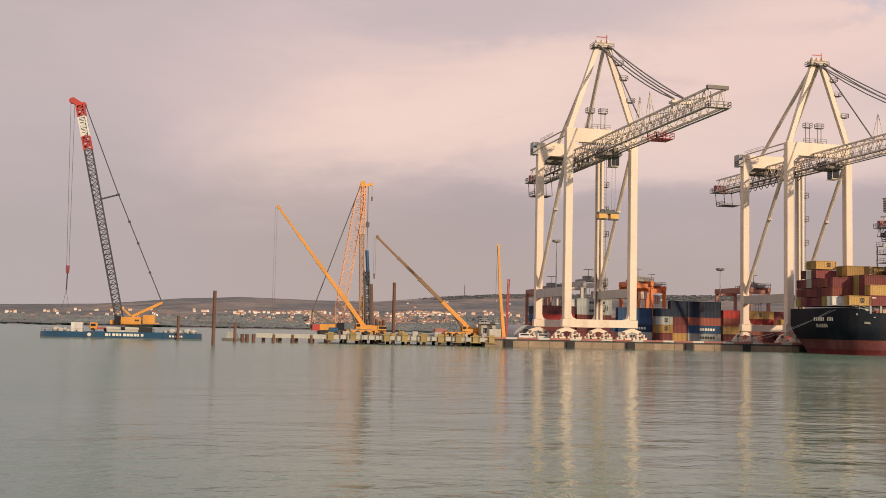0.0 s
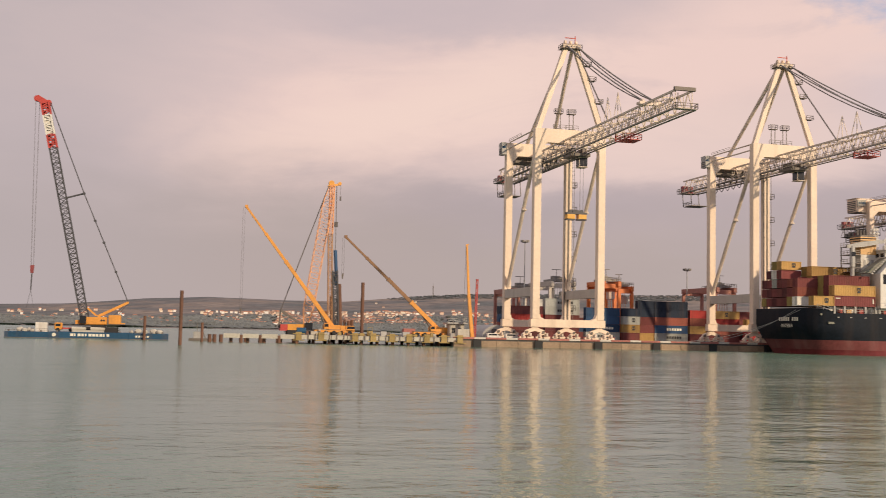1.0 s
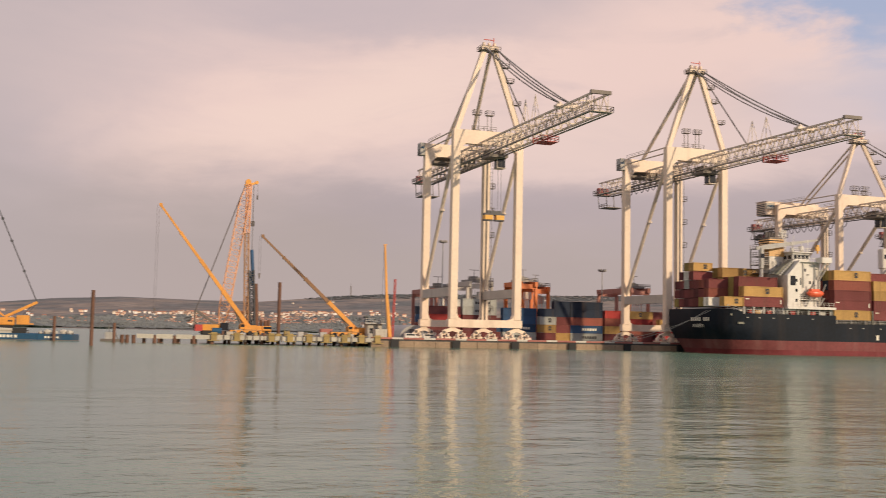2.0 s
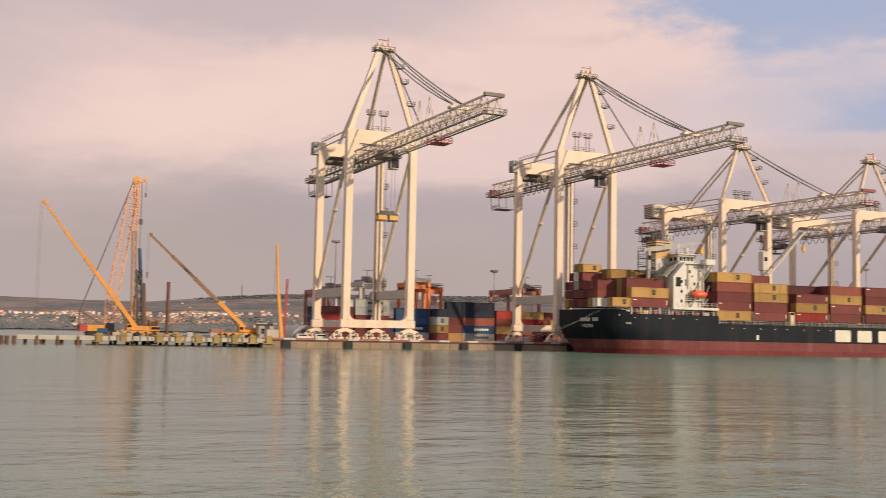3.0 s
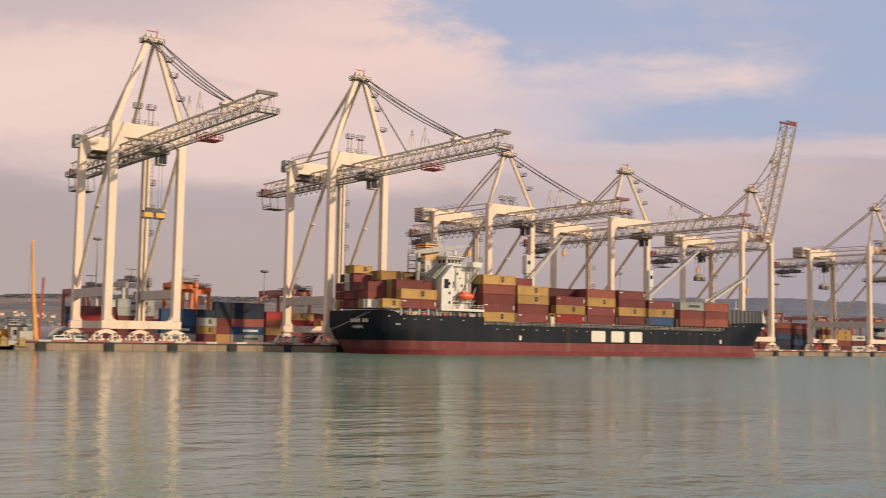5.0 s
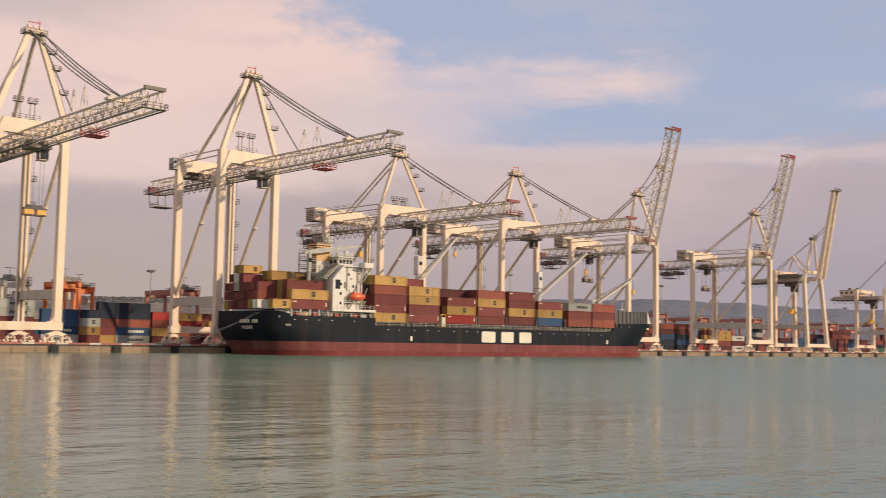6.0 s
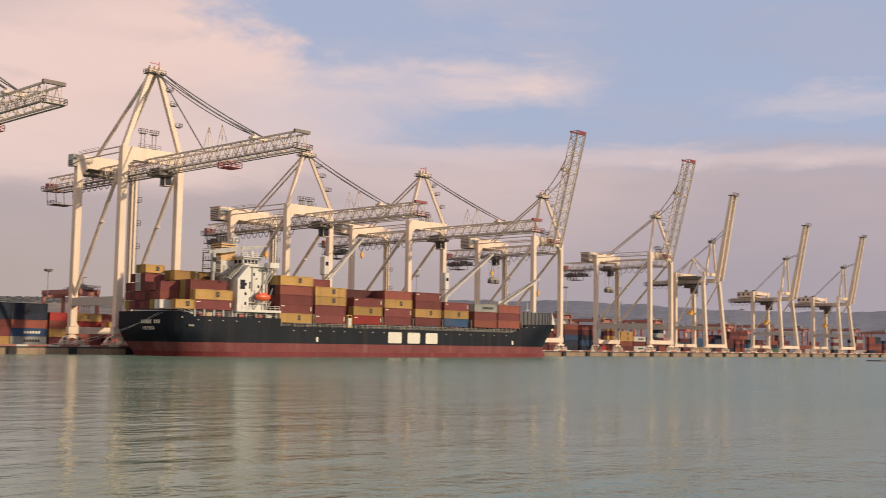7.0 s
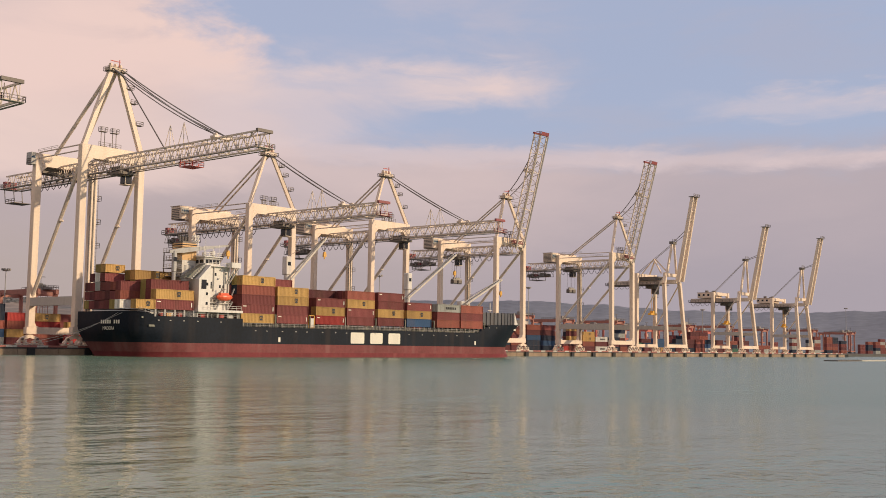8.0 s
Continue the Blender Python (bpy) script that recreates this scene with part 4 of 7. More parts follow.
# ---- shipping containers ----
BOX_PAINTS = dict(
    yellow=("yellow", (0.49, 0.305, 0.11)), brown=("brown-red", (0.205, 0.062, 0.06)), red=("bright red", (0.37, 0.05, 0.045)), rust=("rust-orange", (0.285, 0.092, 0.068)),
    blue=("blue", (0.04, 0.085, 0.17)), navy=("dark navy", (0.028, 0.04, 0.066)), grey=("pale grey", (0.40, 0.41, 0.38)), white=("off-white", (0.70, 0.68, 0.62)),
    green=("dull green", (0.06, 0.16, 0.11)), olive=("olive-yellow", (0.30, 0.23, 0.08)), maroon=("dark maroon", (0.125, 0.042, 0.045)))
PAINTS = {k: surface("container_" + k, c, 0.65, spec=0.2, vary=0.16, size=2, streak=0.3, stain=(0.12, 0.075, 0.05), jitter=0.24) for k, (_, c) in BOX_PAINTS.items()}
BOXES = {}
TALL = 2.72


def container_proto(kind, long, mark):
    """Corner posts and rails with ribbed, recessed walls; doors with lock bars at the near-left end; the mark is a plain painted shape."""
    L_, W_, H_ = long, 2.44, TALL - 0.04
    bm = NB()
    for x in (0, L_ - 0.2):
        for y in (0, W_ - 0.2):
            box(bm, x, x + 0.2, y, y + 0.2, 0, H_)
    for z in (0, H_ - 0.16):
        for y in (0, W_ - 0.14):
            box(bm, 0.2, L_ - 0.2, y, y + 0.14, z, z + 0.16)
        for x in (0, L_ - 0.14):
            box(bm, x, x + 0.14, 0.2, W_ - 0.2, z, z + 0.16)
    # ribbed long walls, one folded sheet each
    n = int(L_ / 0.55)
    for y, s in ((0.10, -1), (W_ - 0.10, 1)):
        lo, hi = [], []
        for i in range(n + 1):
            for e, d in ((0.0, 0.0), (0.3, 0.0), (0.5, 0.06), (0.8, 0.06)):
                x = 0.2 + (L_ - 0.4) * min(1, (i + e) / (n + 0.8))
                yy = y - s * d
                lo.append(bm.verts.new((x, yy, 0.16)))
                hi.append(bm.verts.new((x, yy, H_ - 0.16)))
        for a in range(len(lo) - 1):
            bm.faces.new((lo[a], lo[a + 1], hi[a + 1], hi[a]))
    box(bm, 0.1, L_ - 0.1, 0.1, W_ - 0.1, H_ - 0.06, H_ - 0.01)
    box(bm, L_ - 0.12, L_ - 0.06, 0.2, W_ - 0.2, 0.16, H_ - 0.16)
    words = BOX_PAINTS[kind][0]
    ob = part("shipping_container", bm, PAINTS[kind], None)
    for k in (0, 1):
        bm = NB()
        y0 = 0.2 + k * 1.03
        box(bm, 0.04, 0.1, y0, y0 + 1.0, 0.17, H_ - 0.17)
        for yy in (y0 + 0.3, y0 + 0.7):
            beam(bm, (0.02, yy, 0.2), (0.02, yy, H_ - 0.2), 0.06)
        part("door", bm, PAINTS[kind], ob)
    if mark:
        bm = NB()
        if mark == "square":
            c = L_ * 0.60 if L_ > 8 else L_ * 0.62
            rim = [(-0.5, 2.15), (-0.62, 1.35), (-0.4, 1.35), (-0.32, 1.8), (-0.12, 1.8), (-0.12, 1.35), (-0.5, 1.2), (-0.5, 0.75), (0.5, 0.75), (0.5, 1.2), (0.12, 1.35), (0.12, 1.8), (0.32, 1.8), (0.4, 1.35), (0.62, 1.35), (0.5, 2.15)]
            front, rear = ([bm.verts.new((c + a, y, z)) for a, z in rim] for y in (0.02, 0.035))
            bm.faces.new(front)
            bm.faces.new(rear[::-1])
            for k in range(len(rim)):
                q = (k + 1) % len(rim)
                bm.faces.new((front[q], front[k], rear[k], rear[q]))
            part("painted_mark", bm, INK if kind != "brown" else LETTER, ob)
        elif mark == "band":
            for k in range(6):
                box(bm, L_ * 0.36 + k * 0.95, L_ * 0.36 + k * 0.95 + 0.7, 0.02, 0.035, 0.95, 1.75)
            part("painted_mark", bm, INK if kind in ("grey", "white") else LETTER, ob)
        else:
            box(bm, 0.5, 1.7, 0.02, 0.035, 1.9, 2.15)
            part("painted_mark", bm, LETTER, ob)
            part("painted_mark", box(NB(), L_ - 0.75, L_ - 0.45, 0.02, 0.035, 0.8, 2.0), LETTER, ob)
    return ob, words


def put_box(kind, x, y, z, long=12.19, mark="", where="yard", tall=1.0):
    key = (kind, long, mark, where)
    m = Matrix.Translation((x, y, z)) @ Matrix.Diagonal((1, 1, tall, 1))
    if key not in BOXES:
        ob, words = container_proto(kind, long, mark)
        size = "steel shipping container" if long > 8 else "short steel shipping container"
        tagged(ob, f"{words} {size} stacked " + ("on the ship's deck" if where == "ship" else "in the yard"), "container",
               "containers on the ship" if where == "ship" else "containers in the yard")
        ob.matrix_basis = m
        BOXES[key] = ob
        return ob
    return copy_thing(BOXES[key], m)


# ---- container ship ----
SIDE, BEAM = -35.9, 30.9
MIDY = SIDE + BEAM / 2


def deck_z(x):
    if x < 98.0:
        return 12.3 - 1.2 * min(1.0, max(0.0, (x - 66) / 4.0))
    if x < 204:
        return 8.9
    return 8.9 + 3.1 * min(1.0, (x - 204) / 5.5) + 0.6 * max(0.0, (x - 210) / 30)


def hull_point(u, z, side):
    x0 = 66.0 - 2.6 * min(1, max(0, z / 8.0))
    x1 = 239.6 + 5.9 * (max(0.0, z) / 12.4) ** 1.6 + 3.0 * max(0.0, 1 - max(0.0, z) / 3.5)
    x = x0 + u * (x1 - x0)
    k = max(0.0, min(1.0, z / 14.0))
    s = (x1 - x) / (40 - 14 * k)
    bow = 1.0 if s >= 1 else 1 - (1 - max(0, s)) ** (1.9 + 0.7 * k)
    c = min(0.84, max(0.5, 0.5 + z / 18.0))
    q = (x - x0) / (20 - 12 * k)
    stern = 1.0 if q >= 1 else c + (1 - c) * (1 - (1 - q) ** 2.2)
    return (x, MIDY + side * max(0.12, BEAM / 2 * min(bow, stern)), z)


def build_ship():
    ship = thing("container_ship", (MIDY * 0 + 63, MIDY, 0), "black-hulled container ship with red boot topping moored alongside", "ship")
    off = Vector((63, MIDY, 0))
    us = list(np.linspace(0, 0.16, 9)) + [0.1945, 0.1965] + list(np.linspace(0.22, 0.74, 8)) + list(np.linspace(0.745, 0.82, 9)) + list(np.linspace(0.83, 1, 20))

    def shell(name, levels, mat):
        bm = NB()
        grid = {}
        for side in (-1, 1):
            for i, u in enumerate(us):
                for j in range(levels[2] + 1):
                    lo, hi = levels[0], levels[1] if levels[1] is not None else deck_z(63 + u * 179)
                    z = lo + (hi - lo) * j / levels[2]
                    grid[side, i, j] = bm.verts.new(Vector(hull_point(u, z, side)) - off)
            for i in range(len(us) - 1):
                for j in range(levels[2]):
                    f = [grid[side, i, j], grid[side, i + 1, j], grid[side, i + 1, j + 1], grid[side, i, j + 1]]
                    bm.faces.new(f if side < 0 else f[::-1])
        for i in (0, len(us) - 1):
            for j in range(levels[2]):
                f = [grid[-1, i, j], grid[1, i, j], grid[1, i, j + 1], grid[-1, i, j + 1]]
                bm.faces.new(f if i else f[::-1])
        for f in bm.faces:
            f.smooth = abs(f.normal.x) < 0.8
        return part(name, bm, mat, ship)

    tagged(shell("boot_topping", (-3.0, 1.5, 4), HULL_RED), "wet red boot topping")
    tagged(shell("upper_boot_topping", (1.5, 4.0, 3), HULL_FADED), "sun-faded pinkish red boot topping")
    hull = shell("hull", (4.0, None, 6), HULL_BLACK)
    B = lambda *a: box(NB(), a[0] - off.x, a[1] - off.x, a[2] - off.y, a[3] - off.y, a[4], a[5])
    part("deck", B(68, 214, SIDE + 0.6, SIDE + BEAM - 0.6, 8.2, 8.75), DECK_GREEN, ship)
    part("poop_deck", B(66, 97.5, SIDE + 1.2, SIDE + BEAM - 1.2, 10.4, 10.9), DECK_GREEN, ship)
    # large plain shapes in place of the owner's letters
    bars = ((141.6, 147.6), (150.3, 156.0), (158.7, 164.3))
    for a, b in bars:
        bm = NB()
        box(bm, a - off.x, b - off.x, SIDE - 0.02 - off.y, SIDE + 0.01 - off.y, 4.5, 8.0)
        bmesh.ops.bevel(bm, geom=[e for e in bm.edges if abs(e.verts[0].co.y - e.verts[1].co.y) > 0.01], offset=0.3, segments=1, affect="EDGES")
        part("hull_mark", bm, LETTER, hull, "cream painted block on the hull")
    for a in (112.0, 203.0):
        part("draught_mark", B(a, a + 0.8, SIDE - 0.015, SIDE + 0.01, 4.6, 6.0), LETTER, hull)
    # stern: bar for the ship's name, port of registry lettered
    xt = 63.0 - off.x - 0.06
    for k in range(10):
        if k == 3 or k == 9:
            continue
        part("name_bar", box(NB(), xt, xt + 0.05, -8.6 + k * 1.05, -8.0 + k * 1.05, 8.9, 9.9), LETTER, hull, "pale bar on the stern")
    fc = bpy.data.curves.new("port_lettering", "FONT")
    fc.body, fc.size, fc.align_x, fc.extrude = "MADEIRA", 1.35, "CENTER", 0.01
    lt = new("port_lettering", fc)
    lt.parent = hull
    lt.matrix_basis = Matrix.Translation((xt, -3.4, 7.2)) @ Euler((radians(90), 0, radians(-90))).to_matrix().to_4x4()
    fc.materials.append(LETTER)
    # rubbing of the bow name, too small to read
    bm = NB()
    for k in range(7):
        p = Vector(hull_point(0.925 + k * 0.006, 10.6, -1)) - off
        box(bm, p.x - 0.25, p.x + 0.25, p.y - 0.12, p.y + 0.02, 10.2, 11.1)
    part("bow_bar", bm, LETTER, hull, "pale bars on the bow")
    # coamings, stanchions and lashing bridges
    part("hatch_coaming", B(99, 210, SIDE + 3.2, SIDE + BEAM - 3.2, 8.76, 9.9), DECK_GREEN, ship)
    bm = NB()
    box(bm, -0.14, 0.14, -0.14, 0.14, 0, 1.75)
    post = None
    for k in range(46):
        m = Matrix.Translation((99.5 + k * 2.42 - off.x, SIDE + 0.9 - off.y, 8.7))
        if post is None:
            post = part("stanchion", bm, GRATING, ship)
            post.matrix_basis = m
        else:
            again(post, m, ship)
    bm = NB()
    railing(bm, [(99 - off.x, SIDE + 0.35 - off.y, 8.8), (205 - off.x, SIDE + 0.35 - off.y, 8.8)], 1.1, 1.6, 0.07)
    part("deck_railing", bm, SHIP_GREY, ship)
    # lashing struts, freeing ports and fairleads along the sheer
    strut = None
    rng = random.Random(17)
    for k in range(44):
        m = Matrix.Translation((100.2 + k * 2.42 + rng.uniform(-0.4, 0.4) - off.x, SIDE + 1.3 - off.y, 8.75))
        if strut is None:
            bm = NB()
            beam(bm, (0, 0, 0), (1.1, 0.3, 1.6), 0.16)
            beam(bm, (1.1, 0.3, 1.6), (1.1, 0.3, 0), 0.12)
            strut = part("lashing_strut", bm, GRATING, ship)
            strut.matrix_basis = m
        elif rng.random() < 0.8:
            again(strut, m, ship)
    port = None
    for x in (70.5, 74.2, 78.6, 83.1, 91.0, 103.4, 107.6, 113.5, 118.8, 123.2, 129.6, 135.0, 139.7, 146.9, 152.4, 168.6, 175.2, 181.0, 187.5, 193.3, 200.1, 211.5, 215.8):
        m = Matrix.Translation((x - off.x, SIDE - off.y - 0.02, deck_z(x) - 1.25))
        if port is None:
            port = part("freeing_port", box(NB(), -0.28, 0.28, 0, 0.05, 0, 0.22), SHIP_GREY, hull, "small grey fairlead rim")
            port.matrix_basis = m
        else:
            again(port, m, hull)
    cage = part("access_cage", B(124.2, 126.6, SIDE + 0.5, SIDE + 0.6, 9.0, 9.15), YELLOW, ship, "yellow ladder cage between the bays")
    for a, b, c, d in ((124.2, 124.4, 9.15, 12.9), (126.4, 126.6, 9.15, 12.9), (124.2, 126.6, 12.7, 12.9)):
        part("cage_bar", B(a, b, SIDE + 0.5, SIDE + 0.62, c, d), YELLOW, cage)
    part("ladder_panel", B(124.5, 126.3, SIDE + 0.55, SIDE + 0.6, 9.2, 12.0), WHITE, cage)
    # pale deckhouse wall under the after stacks
    wall = part("deckhouse_side", B(69.2, 86.8, SIDE + 2.2, SIDE + 2.5, 10.91, 12.8), WHITE, ship, "pale deckhouse wall under the stacks")
    for x in (70.5, 73.8, 77.0, 80.6, 84.2):
        part("deckhouse_door", B(x, x + 1.0, SIDE + 2.14, SIDE + 2.19, 11.0, 12.5), SHIP_GREY, wall)
    bm = NB()
    railing(bm, [Vector((x - off.x, SIDE + 0.3 - off.y, deck_z(x))) for x in (64.5, 70.2, 86.0, 97.0)], 1.0, 1.7, 0.07)
    part("poop_railing", bm, SHIP_GREY, ship)
    for x in (97.6, 111.0, 124.6, 139.3, 153.0, 167.0, 181.4, 209.0):
        bm = NB()
        for yy in (0.3, 2.9, 5.6, 8.3):
            beam(bm, (x - off.x, SIDE + yy - off.y, 8.7), (x - off.x, SIDE + yy - off.y, 12.6), 0.28)
        beam(bm, (x - off.x, SIDE + 0.3 - off.y, 12.5), (x - off.x, SIDE + 22 - off.y, 12.5), 0.4)
        part("lashing_bridge", bm, DECK_GREEN, ship)
    for x in (69.6, 72.6, 75.8, 78.8, 81.9):
        part("container_support", B(x - 0.25, x + 0.25, SIDE + 0.3, SIDE + 0.9, 10.9, 12.85), SHIP_GREY, ship)
    # accommodation
    acc = part("accommodation", B(87.5, 95.2, -33.6, -8.0, 12.0, 18.5), WHITE, ship, "white accommodation block")
    part("upper_deck", B(87.5, 95.2, -33.6, -21.0, 18.51, 25.6), WHITE, acc)
    bm = B(83.6, 87.49, -35.2, -31.0, 12.0, 21.8)
    for v in bm.verts:
        if v.co.z > 20 and v.co.x > 85 - off.x:
            v.co.z = 25.9
    part("stair_tower", bm, WHITE, acc)
    part("bridge_house", B(87.2, 92.6, -32.4, -21.0, 25.61, 28.2), WHITE, acc)
    for k in range(4):
        part("bridge_window", B(87.6 + k * 1.25, 88.6 + k * 1.25, -32.44, -32.39, 26.5, 27.5), GLASS_DARK, acc)
    part("wheelhouse_roof", B(86.8, 93.2, -33.0, -20.5, 28.21, 28.45), WHITE, acc)
    bm = NB()
    box(bm, 93.8 - off.x, 97.0 - off.x, -36.4 - off.y, -33.61 - off.y, 25.4, 26.9)
    beam(bm, (94.0 - off.x, -33.7 - off.y, 21.0), (95.0 - off.x, -36.2 - off.y, 25.4), 0.35)
    beam(bm, (94.9 - off.x, -33.7 - off.y, 21.0), (96.4 - off.x, -36.2 - off.y, 25.4), 0.35)
    part("bridge_wing", bm, WHITE, acc)
    for x, z, w, h in ((84.4, 19.0, 1.7, 2.6), (88.4, 19.3, 0.7, 1.9), (91.6, 19.6, 0.6, 0.8), (92.8, 19.6, 0.6, 0.8), (90.0, 23.0, 0.6, 0.8)):
        y = -35.24 if x < 87 else -33.64
        part("window", B(x, x + w, y, y + 0.05, z, z + h), GLASS_DARK, acc)
    part("recess", B(87.9, 91.6, -33.65, -33.59, 14.2, 16.9), SHIP_GREY, acc)
    part("boat_deck", B(82.5, 98.0, -36.7, -33.61, 12.6, 13.3), WHITE, acc)
    for x in (83, 86.5, 90, 93.5, 97):
        part("boat_deck_post", B(x - 0.2, x + 0.2, -35.7, -35.3, 10.9, 12.74), SHIP_GREY, acc)
    bm = NB()
    railing(bm, [(82.6 - off.x, -36.5 - off.y, 13.35), (97.5 - off.x, -36.5 - off.y, 13.35)], 1.1, 1.5, 0.08)
    part("boat_deck_railing", bm, WHITE, acc)
    bm = NB()
    for k in range(9):
        t0, t1 = k / 9, (k + 1) / 9
        box(bm, 80.5 + 5 * t0 - off.x, 80.5 + 5 * t1 - off.x, -35.8 - off.y, -35.3 - off.y, 21.5 + 4.8 * t0, 21.9 + 4.8 * t0)
    part("outside_stair", bm, SHIP_GREY, acc)
    # open galleries at each deck, with rails
    for z, x0 in ((15.2, 87.6), (25.55, 87.6)):
        bm = NB()
        box(bm, x0 - off.x, 95.1 - off.x, -34.5 - off.y, -33.61 - off.y, z, z + 0.16)
        railing(bm, [(x0 - off.x, -34.45 - off.y, z + 0.1), (95.0 - off.x, -34.45 - off.y, z + 0.1)], 1.0, 1.2, 0.06)
        part("gallery", bm, WHITE, acc)
    for z in (21.0, 24.0):
        bm = NB()
        box(bm, 86.5 - off.x, 87.49 - off.x, -30.9 - off.y, -21 - off.y, z, z + 0.15)
        railing(bm, [(86.55 - off.x, -30.9 - off.y, z + 0.1), (86.55 - off.x, -21 - off.y, z + 0.1)], 1.0, 1.6, 0.06)
        part("gallery", bm, WHITE, acc)
        for k in range(3):
            part("window", B(87.44, 87.49, -29.5 + k * 2.9, -28.7 + k * 2.9, z - 1.5, z - 0.6), GLASS_DARK, acc)
    for z in (14.6, 17.3, 20.0):
        part("window", B(86.0, 86.7, -35.24, -35.19, z, z + 0.8), GLASS_DARK, acc)
    part("side_door", B(88.3, 89.1, -33.66, -33.6, 13.4, 15.3), SHIP_GREY, acc)
    bm = NB()
    for k in range(12):
        box(bm, 88.5 + k * 0.42 - off.x, 88.9 + k * 0.42 - off.x, -34.4 - off.y, -33.7 - off.y, 16.4 + k * 0.26, 16.5 + k * 0.26)
    part("outside_stair", bm, SHIP_GREY, acc)
    # sloping stair housing, bridge front, pipes and lamps
    bm = NB()
    sl = [bm.verts.new((x - off.x, y - off.y, z)) for x, y, z in ((79.8, -33.4, 21.9), (86.6, -33.4, 26.2), (86.6, -33.4, 24.6), (82.0, -33.4, 21.9), (79.8, -31.0, 21.9), (86.6, -31.0, 26.2), (86.6, -31.0, 24.6), (82.0, -31.0, 21.9))]
    for f in ((0, 3, 2, 1), (4, 5, 6, 7), (0, 1, 5, 4), (1, 2, 6, 5), (2, 3, 7, 6), (3, 0, 4, 7)):
        bm.faces.new([sl[i] for i in f])
    part("stair_housing", bm, DECK_GREEN, acc, "grey-green sloping stair housing")
    for k in range(5):
        part("bridge_window", B(87.15, 87.19, -31.8 + k * 2.1, -30.3 + k * 2.1, 26.5, 27.5), GLASS_DARK, acc)
    part("bridge_visor", B(86.9, 92.9, -32.75, -32.45, 27.6, 27.8), SHIP_GREY, acc)
    for x, z0, z1 in ((89.6, 18.6, 25.4), (93.3, 13.4, 24.8), (94.6, 13.4, 21.0)):
        part("vent_pipe", B(x - 0.12, x + 0.12, -33.9, -33.62, z0, z1), SHIP_GREY, acc)
    for x, z in ((88.0, 17.6), (91.2, 22.0), (93.9, 23.6), (92.0, 24.6)):
        part("deck_lamp", B(x - 0.2, x + 0.2, -34.0, -33.6, z, z + 0.35), SHIP_GREY, acc)
    for x, w in ((88.0, 1.2), (89.6, 1.0), (91.0, 0.6)):
        part("opening", B(x, x + w, -33.68, -33.655, 14.5, 16.4), STEEL, acc)
    # thin dark plate paints the shade below the boat deck
    part("lower_passage", B(86.0, 97.0, -33.66, -33.6, 11.0, 12.5), STEEL, acc, "dark plate standing for shade under the boat deck")
    for z, w in ((31.6, 3.4), (34.4, 2.4)):
        part("radar_scanner", B(90 - w / 2, 90 + w / 2, -24.25, -23.95, z, z + 0.3), WHITE, acc)
    for x, y, z in ((87.6, -32.2, 33.0), (92.6, -31.8, 32.0), (91.2, -22, 36.0)):
        part("whip_aerial", beam(NB(), (x - off.x, y - off.y, 28.4), (x - off.x, y - off.y, z), 0.09), WHITE, acc)
    part("dome", disc(NB(), (91.4 - off.x, -30.5 - off.y, 29.6), 0.7, 1.2, "z", 12), WHITE, acc, "white aerial dome")
    for x, c in ((71.5, RED), (73.4, BUFF), (77.2, RED), (84.5, RED), (91.0, RED), (94.2, WHITE)):
        part("deck_locker", B(x, x + 1.5, -35.2, -34.2, 10.91, 12.0), c, ship)
    # lifeboat in its davit
    bm = NB()
    bmesh.ops.create_uvsphere(bm, u_segments=14, v_segments=8, radius=1, matrix=Matrix.Translation((92.6 - off.x, -35.0 - off.y, 17.0)) @ Matrix.Diagonal((2.7, 1.1, 1.05, 1)))
    box(bm, 92.6 - 1.7 - off.x, 92.6 + 1.0 - off.x, -35.6 - off.y, -34.4 - off.y, 17.5, 18.2)
    boat = part("lifeboat", bm, LIFEBOAT, acc, "bright orange enclosed lifeboat")
    for x in (90.4, 94.6):
        bm = NB()
        beam(bm, (x - off.x, -33.7 - off.y, 13.3), (x + 0.5 - off.x, -35.4 - off.y, 15.8), 0.35)
        beam(bm, (x + 0.5 - off.x, -33.9 - off.y, 15.8), (x + 1.2 - off.x, -35.2 - off.y, 19.6), 0.3)
        part("davit", bm, SHIP_GREY, acc)
    # radar mast and rails on the roof
    bm = NB()
    lattice(bm, (90 - off.x, -24 - off.y, 28.4), (90 - off.x, -24 - off.y, 35), 1.2, 1.2, 5, 0.16, 0.1)
    beam(bm, (88.5 - off.x, -24 - off.y, 33.6), (91.5 - off.x, -24 - off.y, 33.6), 0.25)
    part("radar_mast", bm, WHITE, acc)
    bm = NB()
    railing(bm, [(87.0 - off.x, -32.8 - off.y, 28.4), (93.0 - off.x, -32.8 - off.y, 28.4), (93.0 - off.x, -21 - off.y, 28.4)], 1.1, 1.5, 0.1)
    for x, y in ((88, -31), (92, -30), (90.5, -28)):
        disc(bm, (x - off.x, y - off.y, 29.0), 0.5, 1.1, "z", 8)
        beam(bm, (x - off.x, y - off.y, 28.4), (x - off.x, y - off.y, 31.4), 0.12)
    part("roof_gear", bm, WHITE, acc)
    # funnel
    fun = part("funnel", B(82.4, 87.0, -28.6, -24.0, 12.0, 27.2), WHITE, ship, "white funnel casing with a buff top")
    part("funnel_band", B(82.3, 87.1, -28.7, -23.9, 27.21, 32.0), BUFF, fun, "buff funnel band")
    for z in (30.7, 31.4):
        part("funnel_stripe", B(82.28, 87.12, -28.72, -23.88, z, z + 0.28), RUBBER, fun, "black funnel stripe")
